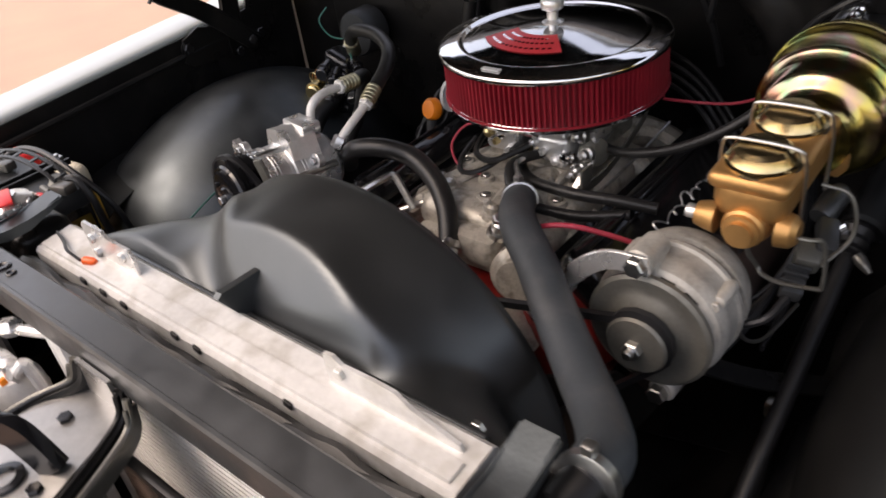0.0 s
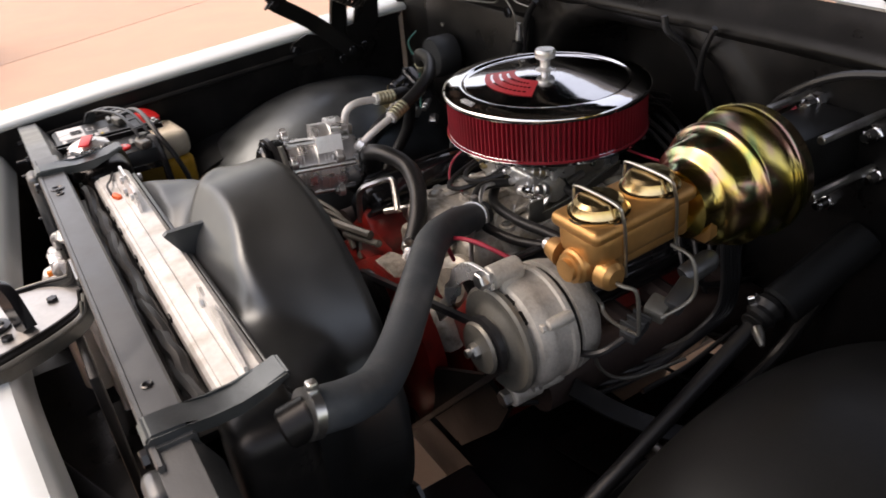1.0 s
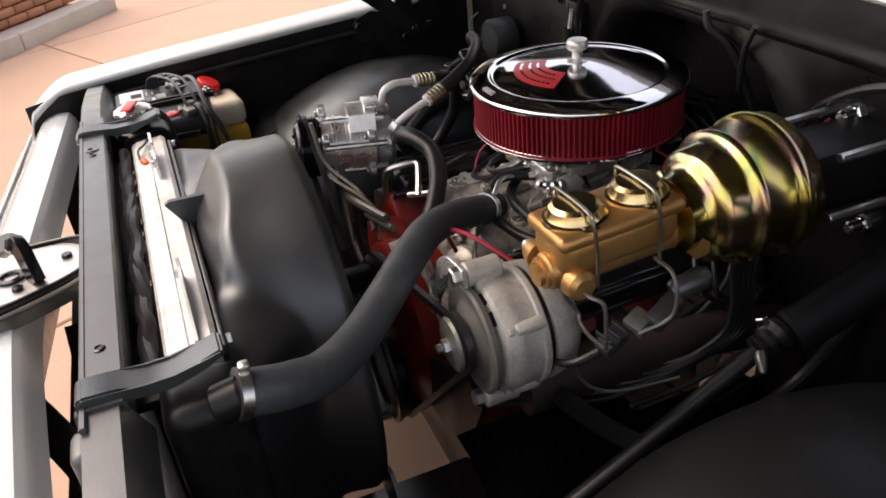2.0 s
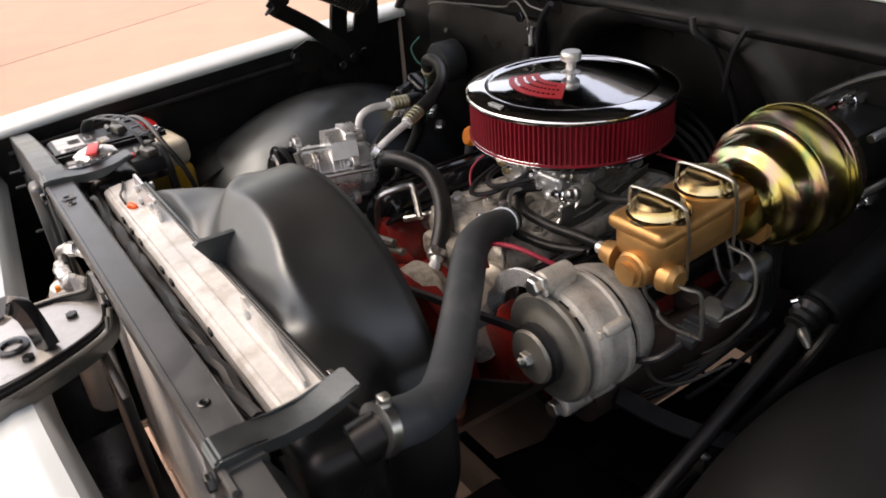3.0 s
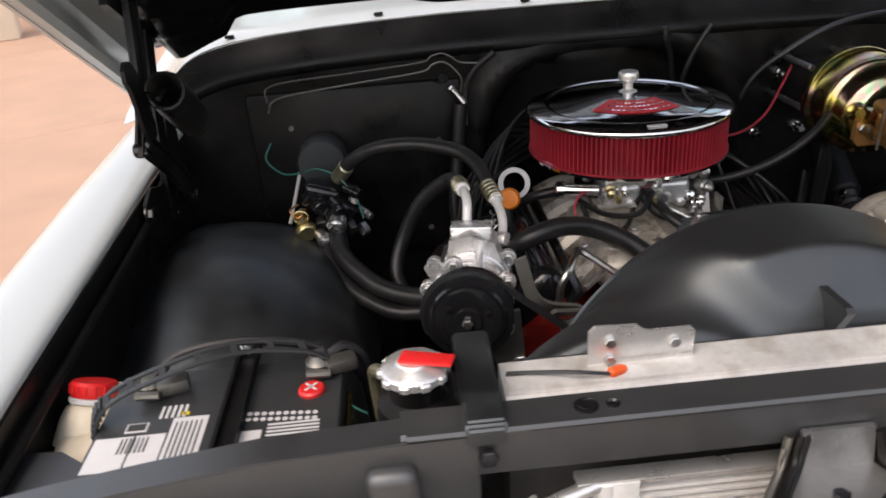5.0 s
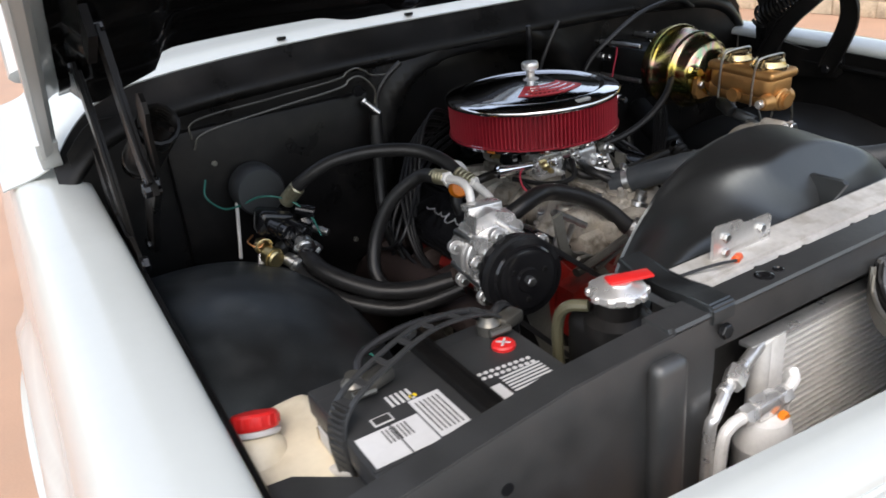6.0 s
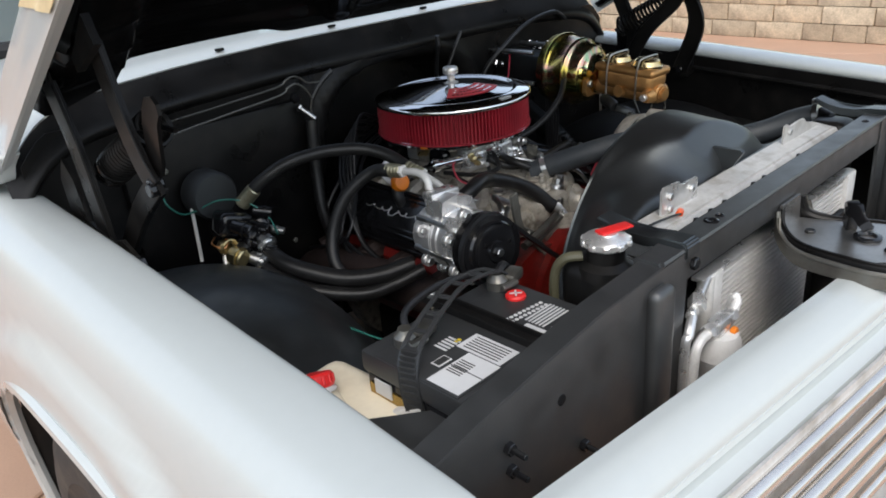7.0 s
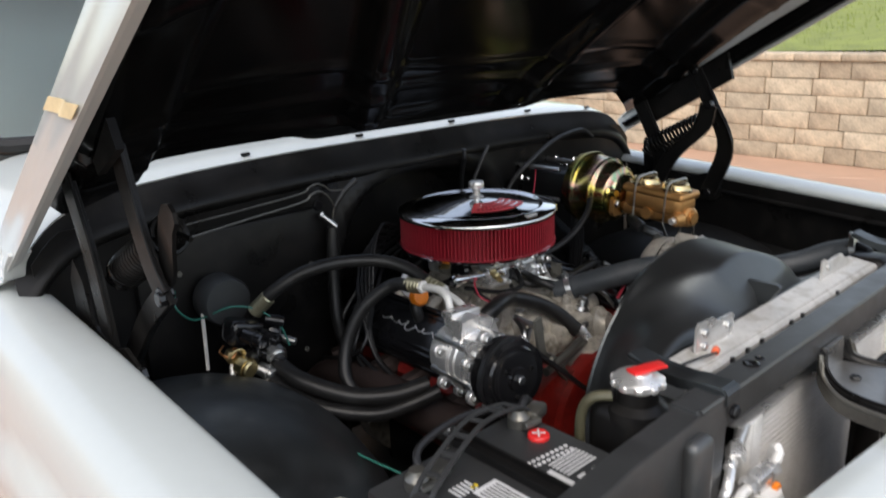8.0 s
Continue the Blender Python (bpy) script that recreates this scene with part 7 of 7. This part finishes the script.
def driver_side():
    t = thing("steering_shaft", (0.46, -0.2, 0.6), "dull black steering shaft with a silver coupling", "steering shaft")
    part("shaft", rod(B(), (0.458, 0.06, 0.815), (0.455, -0.62, 0.46), 0.012, seg=14), WIRE_BLACK, t)
    part("joint_boot", lathe(B(), (0.457, 0.0, 0.784), (0, 0.88, 0.47), [(0.013, 0), (0.02, 0.008), (0.017, 0.014), (0.023, 0.022), (0.02, 0.03), (0.025, 0.04), (0.02, 0.05)], 20), RUBBER, t, "black ribbed rubber boot")
    part("column_tube", rod(B(), (0.462, 0.05, 0.80), (0.485, 0.2, 0.87), 0.032, seg=24), WELL_DIM, t, "dull black column tube")
    part("coupling", rod(B(), (0.457, 0.035, 0.803), (0.456, 0.0, 0.785), 0.018, seg=18), BLACK, t)
    b = B()
    hexagon(b, (0.445, 0.02, 0.81), (-0.5, 0, 0.8), 0.009, 0.014)
    part("coupling_bolt", b, CHROME, t)
    b = B()
    lathe(b, (0.47, -0.005, 0.795), (0.8, -0.5, -0.5), [(0.007, 0), (0.009, 0.008), (0.007, 0.02), (0.004, 0.03)], 14)
    part("ball_stud", b, DULL_STEEL, t)
    pv = thing("proportioning_valve", (0.49, -0.2, 0.9), "grey brake valve and connector below the master cylinder", "brake valve")
    bd = B()
    box(bd, (0.462, -0.16, 0.912), (0.024, 0.05, 0.022), 0.005, (18, 12, 20))
    lathe(bd, (0.45, -0.12, 0.93), (0.2, 1, 0.4), [(0.013, -0.02), (0.015, -0.015), (0.015, 0.02), (0.009, 0.03)], 14)
    part("valve_body", bd, BLACK_DUST, pv)
    plug = B()
    box(plug, (0.45, -0.225, 0.884), (0.024, 0.036, 0.02), 0.004, (20, 10, 15))
    for i in range(3):
        box(plug, (0.451, -0.235 + i * 0.011, 0.892 + i * 0.003), (0.026, 0.003, 0.012), 0.001, (20, 10, 15))
    part("connector", plug, PLASTIC, pv, "grey ribbed plastic connector")
    part("connector", box(B(), (0.452, -0.188, 0.899), (0.028, 0.03, 0.025), 0.005, (20, 10, 18)), FAN_DISC, pv, "light grey plastic connector")
    part("connector_lead", tube(B(), [(0.45, -0.242, 0.876), (0.44, -0.27, 0.862), (0.415, -0.28, 0.85), (0.39, -0.26, 0.84)], 0.005, 8, 6), WIRE_BLACK, pv)
    for pts in ([(0.44, -0.268, 0.972), (0.468, -0.266, 0.974), (0.481, -0.257, 0.968), (0.487, -0.257, 0.935), (0.487, -0.257, 0.911)],
                [(0.45, -0.17, 0.985), (0.48, -0.165, 0.975), (0.49, -0.17, 0.93), (0.47, -0.2, 0.90)],
                [(0.409, -0.268, 0.955), (0.41, -0.262, 0.935), (0.416, -0.25, 0.915), (0.424, -0.252, 0.906), (0.446, -0.254, 0.903), (0.487, -0.257, 0.911)],
                [(0.40, -0.25, 0.86), (0.405, -0.24, 0.80), (0.42, -0.2, 0.77), (0.43, -0.1, 0.76)]):
        part("brake_line", tube(B(), pts, 0.0026, 8, 6), DULL_STEEL, pv, "bent steel brake line")
    for i in range(5):
        wire("plug_wire", [(0.385 + 0.006 * i, 0.005 + 0.012 * i, 0.94), (0.393, 0.004 + 0.009 * i, 0.88), (0.394, 0.012 + 0.008 * i, 0.81), (0.388, 0.0 + 0.006 * i, 0.762 - 0.004 * i), (0.365, -0.06 - 0.025 * i, 0.722 - 0.006 * i), (0.30, -0.12 - 0.05 * i, 0.70)], 0.0042, WIRE_BLACK, "grey plug wire hanging below the booster")
    for x, y, z in ((0.376, 0.17, 1.052), (0.372, 0.17, 1.022), (0.47, 0.172, 1.03), (0.485, 0.17, 0.972), (0.42, 0.172, 0.906), (0.52, 0.175, 1.05), (0.535, 0.17, 1.035), (0.60, 0.175, 1.035), (0.55, 0.175, 0.95), (0.33, 0.17, 0.9)):
        b = B()
        hexagon(b, (x, y + 0.03, z), (0, -1, 0), 0.013, 0.012)
        lathe(b, (x, y + 0.02, z), (0, -1, 0), [(0.009, 0), (0.009, 0.02), (0.006, 0.024)], 12)
        part("firewall_bolt", b, CHROME, fw)


driver_side()


def belts():
    def belt(name, circles, y, label):
        pts = []
        for cx, cz, r, a0, a1 in circles:
            for i in range(9):
                k = radians(a0 + (a1 - a0) * i / 8)
                pts.append((cx + r * math.cos(k), y, cz + r * math.sin(k)))
        bm = B()
        n = len(pts)
        rings = []
        for i, p in enumerate(pts):
            a, b = Vector(pts[i - 1]), Vector(pts[(i + 1) % n])
            d = (b - a).normalized()
            nrm = Vector((d.z, 0, -d.x))
            rings.append([bm.verts.new(Vector(p) + nrm * u + Vector((0, v, 0))) for u, v in ((0.003, -0.006), (0.003, 0.006), (-0.005, 0.004), (-0.005, -0.004))])
        for i in range(n):
            p, q = rings[i], rings[(i + 1) % n]
            for k in range(4):
                bm.faces.new((p[k], p[(k + 1) % 4], q[(k + 1) % 4], q[k]))
        solid(name, bm, WIRE_BLACK, label, "belt")

    belt("compressor_belt", [(-0.336, 0.886, 0.060, 200, 40), (0.0, 0.56, 0.085, 40, -140)], -0.40, "black rubber compressor drive belt")
    belt("alternator_belt", [(0.342, 0.866, 0.036, 150, -50), (0.0, 0.56, 0.085, -50, -200), (0.0, 0.745, 0.06, 180, 130)], -0.376, "black rubber alternator drive belt")
    part_pump = lathe(B(), (0, -0.40, 0.745), (0, 1, 0), [(0.02, 0), (0.055, 0.002), (0.062, 0.01), (0.055, 0.02), (0.062, 0.03), (0.05, 0.035)], 32)
    solid("pump_pulley", part_pump, BLACK, "black water pump pulley behind the fan", "pulley")


belts()


def intake_bits():
    for i, (x, y) in enumerate(((-0.12, -0.2), (-0.125, -0.1), (-0.125, 0.02), (-0.12, 0.12), (0.12, -0.2), (0.125, -0.1), (0.125, 0.02), (0.12, 0.12))):
        b = B()
        hexagon(b, (x * 1.12, y - 0.02, 0.812), (x * 3, 0, 1), 0.009, 0.01)
        solid("intake_bolt", b, STEEL, "zinc intake manifold bolt on the engine", "bolt", "intake bolts")
    wire("fuel_line", [(0.03, -0.12, 0.9), (0.03, -0.16, 0.905), (0.07, -0.2, 0.89), (0.12, -0.25, 0.87), (0.15, -0.27, 0.83)], 0.004, STEEL, "thin steel fuel line at the carburetor", "fuel line")
    wire("chrome_pipe", [(-0.188, -0.3, 0.80), (-0.184, -0.298, 0.85), (-0.172, -0.293, 0.873), (-0.158, -0.272, 0.883), (-0.146, -0.247, 0.886), (-0.125, -0.252, 0.874), (-0.09, -0.268, 0.85)], 0.006, STEEL, "bent chrome pipe at the front of the intake", "pipe")
    wire("chrome_pipe", [(-0.2, -0.37, 0.83), (-0.14, -0.36, 0.835), (-0.06, -0.34, 0.84)], 0.008, DULL_STEEL, "grey steel brace tube at the front of the intake", "pipe")
    wire("vacuum_line", [(0.0, -0.1, 0.91), (-0.02, -0.12, 0.89), (-0.04, -0.155, 0.877), (-0.068, -0.17, 0.873), (-0.095, -0.14, 0.875), (-0.1, -0.09, 0.89)], 0.0045, RUBBER, "black vacuum line on the intake", "hose")
    wire("vacuum_line", [(0.02, -0.1, 0.91), (-0.02, -0.15, 0.895), (-0.07, -0.13, 0.89), (-0.1, -0.06, 0.89)], 0.005, RUBBER, "black vacuum line on the intake", "hose")
    wire("throttle_cable", [(0.15, -0.15, 0.872), (0.165, -0.07, 0.892), (0.18, 0.03, 0.92)], 0.0022, STEEL, "thin steel throttle cable along the valve cover", "cable")
    hose("pcv_hose", [(-0.06, -0.05, 0.895), (-0.11, -0.03, 0.9), (-0.17, -0.02, 0.89), (-0.2, 0.0, 0.87)], 0.009, "black rubber breather hose on the valve cover")
    hose("breather_hose", [(0.0, -0.085, 0.915), (0.006, -0.105, 0.90), (0.022, -0.135, 0.885), (0.06, -0.158, 0.882), (0.13, -0.165, 0.884), (0.19, -0.155, 0.884), (0.245, -0.14, 0.878)], 0.0085, "black rubber breather hose sweeping across the intake")
    # coolant elbow where the arching hose meets the front of the intake
    e = B()
    tube(e, [(-0.004, -0.292, 0.828), (0.004, -0.303, 0.814), (0.006, -0.318, 0.795), (0.004, -0.335, 0.77)], 0.012, 12, 5)
    solid("coolant_elbow", e, ALU_BRIGHT, "bare metal coolant elbow on the water pump", "pipe fitting")


intake_bits()


def engine_clutter():
    """Dark brackets, lines and castings low at both sides of the engine."""
    rng = random.Random(21)
    t = thing("accessory_bracket", (0.2, -0.3, 0.6), "black steel accessory brackets low on the engine", "bracket")
    for p in ([(0.16, 0.70), (0.30, 0.78), (0.36, 0.76), (0.33, 0.70), (0.22, 0.58), (0.12, 0.58)], [(-0.13, 0.62), (-0.30, 0.80), (-0.36, 0.80), (-0.30, 0.66), (-0.2, 0.56)]):
        part("plate", prism(B(), p, (0, -0.36, 0), (1, 0, 0), (0, 0, 1), (0, 0.008, 0)), BLACK, t, "black bracket plate")
    for i in range(9):
        a = Vector((0.30 + rng.uniform(-0.02, 0.12), -0.28 + 0.06 * i, 0.66 + rng.uniform(-0.04, 0.1)))
        b = a + Vector((rng.uniform(-0.05, 0.06), rng.uniform(0.1, 0.2), rng.uniform(-0.08, 0.05)))
        m = (a + b) / 2 + Vector((rng.uniform(-0.03, 0.03), 0, rng.uniform(-0.05, 0.02)))
        wire("engine_wire", [a, m, b], rng.choice((0.003, 0.004, 0.006)), WIRE_BLACK if i % 4 else STEEL, "thin line hanging beside the engine", "wire")
    s = thing("starter_loom", (0.4, -0.1, 0.6), "black loom and clips beside the exhaust", "wiring")
    part("loom", tube(B(), [(0.52, -0.55, 0.70), (0.47, -0.35, 0.62), (0.43, -0.1, 0.60), (0.42, 0.12, 0.64), (0.46, 0.2, 0.8)], 0.011, 10, 8), RUBBER, s)
    part("idle_lever", ribbon(B(), [(0.36, -0.25, 0.74), (0.42, -0.2, 0.70), (0.5, -0.12, 0.66)], 0.03, 0.006, (0, 1, 0)), BLACK, s)
    part("clip", box(B(), (0.44, -0.16, 0.62), (0.03, 0.02, 0.03), 0.005), STEEL, s)


engine_clutter()

# ---- pieces of the pavement and the walls ----


def slabs():
    """Large concrete slabs, turned against the truck."""
    size, gap = 3.8, 0.012
    rot = pose(0, 0, 0, 0, 0, 25)
    me = None
    for i in range(-4, 5):
        for j in range(-4, 6):
            c = rot @ Vector((-1.8 + (i + 0.5) * size, 1.15 + (j + 0.5) * size, 0))
            if abs(c.x) > 17 or abs(c.y) > 19 or c.x > 8.5:
                continue
            if me is None:
                bm = B()
                box(bm, (0, 0, -0.05), (size - gap, size - gap, 0.1), 0.006, seg=1)
                me = finish(bm, "slab", SLAB)
            ob = new("slab", me)
            ob.parent = pavement
            ob.matrix_basis = Matrix.Translation(c) @ rot


slabs()


def block_wall():
    w = thing("retaining_wall", (6.4, 3, 0), "tan concrete block retaining wall beside the driveway", "wall", kind="structure")
    back = B()
    box(back, (6.52, 3.0, 0.46), (0.2, 22, 0.92), 0.0)
    part("wall_core", back, MORTAR, w)
    rng = random.Random(4)
    meshes = []
    for k in range(3):
        bm = B()
        box(bm, (0, 0, 0), (0.12, 0.449 if k < 2 else 0.274, 0.154), 0.009, seg=2)
        for v in bm.verts:
            v.co.x += rng.uniform(-0.005, 0.005)
            v.co.z += rng.uniform(-0.002, 0.002)
        meshes.append(finish(bm, "block", BLOCK, 50))
    for row in range(6):
        y = -2.6 + (0.225 if row % 2 else 0)
        while y < 6.5:
            k = rng.choice((0, 1, 0, 1, 2))
            wide = 0.455 if k < 2 else 0.28
            ob = new("block", meshes[k])
            ob.parent = w
            ob.matrix_parent_inverse = Matrix.Translation((-6.4, -3, 0))
            ob.matrix_basis = pose(6.4 + rng.uniform(-0.008, 0.008), y + wide / 2, 0.078 + row * 0.158)
            y += wide
    cm = finish(box(B(), (0, 0, 0), (0.3, 0.42, 0.07), 0.012, seg=2), "cap_block", BLOCK, 50)
    for i in range(22):
        ob = new("cap_block", cm)
        ob.parent = w
        ob.matrix_parent_inverse = Matrix.Translation((-6.4, -3, 0))
        ob.matrix_basis = pose(6.46 + rng.uniform(-0.006, 0.006), -2.4 + i * 0.425, 0.985)
    bm = B()
    sheet(bm, lambda a, b: (6.6 + a * 22, -14 + b * 44, 0.99 + 2.2 * a + 0.05 * math.sin(b * 40 + a * 9)), 24, 40)
    solid("lawn_bank", bm, SOIL, "sloping green lawn above the retaining wall", "lawn", kind="structure")
    rng = random.Random(8)
    verts, faces = [], []
    for _ in range(9000):
        a = rng.random() ** 2 * 0.35
        x, y = 6.62 + a * 22, rng.uniform(-1, 10)
        z = 0.99 + 2.2 * a
        h, k, wd = rng.uniform(0.03, 0.075), rng.uniform(0, 6.28), 0.006
        n = len(verts)
        dx, dy = math.cos(k) * wd, math.sin(k) * wd
        verts += [(x - dx, y - dy, z - 0.01), (x + dx, y + dy, z - 0.01), (x + rng.uniform(-0.03, 0.03), y + rng.uniform(-0.03, 0.03), z + h)]
        faces.append((n, n + 1, n + 2))
    me = bpy.data.meshes.new("grass")
    me.from_pydata(verts, [], faces)
    me.materials.append(GRASS)
    tagged(new("grass", me), "short mown green grass", "grass", kind="stuff")


block_wall()


def far_side():
    """A low clay brick border with a concrete kerb, and a pale house wall further back."""
    k = thing("kerb", (-6.7, -0.6, 0), "grey concrete kerb in front of a clay brick wall", "kerb", kind="structure")
    d = Vector((-0.80, 0.60, 0))
    o = Vector((-5.9, -1.41, 0))
    nrm = Vector((-d.y, d.x, 0))
    yaw = math.degrees(math.atan2(d.y, d.x))
    for i in range(-5, 1):
        c = o + d * (i * 1.2 + 0.3)
        bm = box(B(), (c.x, c.y, 0.06), (1.19, 0.22, 0.14), 0.015, (0, 0, yaw))
        part("kerb_stone", bm, KERB, k)
    w = thing("brick_wall", (-7.2, -0.6, 0), "low clay brick wall behind the kerb", "wall", kind="structure")
    core = o + nrm * 0.42 - d * 4.7
    part("wall_core", box(B(), (core.x, core.y, 0.5), (11, 0.18, 1.0), 0.0, (0, 0, yaw)), MORTAR, w)
    me = finish(box(B(), (0, 0, 0), (0.21, 0.1, 0.062), 0.006, seg=1), "brick", CLAY, 50)
    for row in range(12):
        for i in range(-22, 4):
            c = o + d * ((i + (0.5 if row % 2 else 0)) * 0.222) + nrm * 0.30
            ob = new("brick", me)
            ob.parent = w
            ob.matrix_parent_inverse = Matrix.Translation((7.2, 0.6, 0))
            ob.matrix_basis = pose(c.x, c.y, 0.06 + row * 0.074, 0, 0, yaw)
    h = thing("house", (-8, 9, 0), "pale stucco house wall beyond the driveway", "house")
    part("wall", box(B(), (-9.5, 10.2, 1.6), (9, 0.3, 3.2), 0.01, (0, 0, 21)), STUCCO, h)
    part("pillar", box(B(), (-5.6, 8.9, 1.6), (0.9, 0.7, 3.2), 0.02, (0, 0, 21)), STUCCO, h)
    part("plinth", box(B(), (-9.45, 10.05, 0.1), (9, 0.3, 0.2), 0.01, (0, 0, 21)), KERB, h)


far_side()
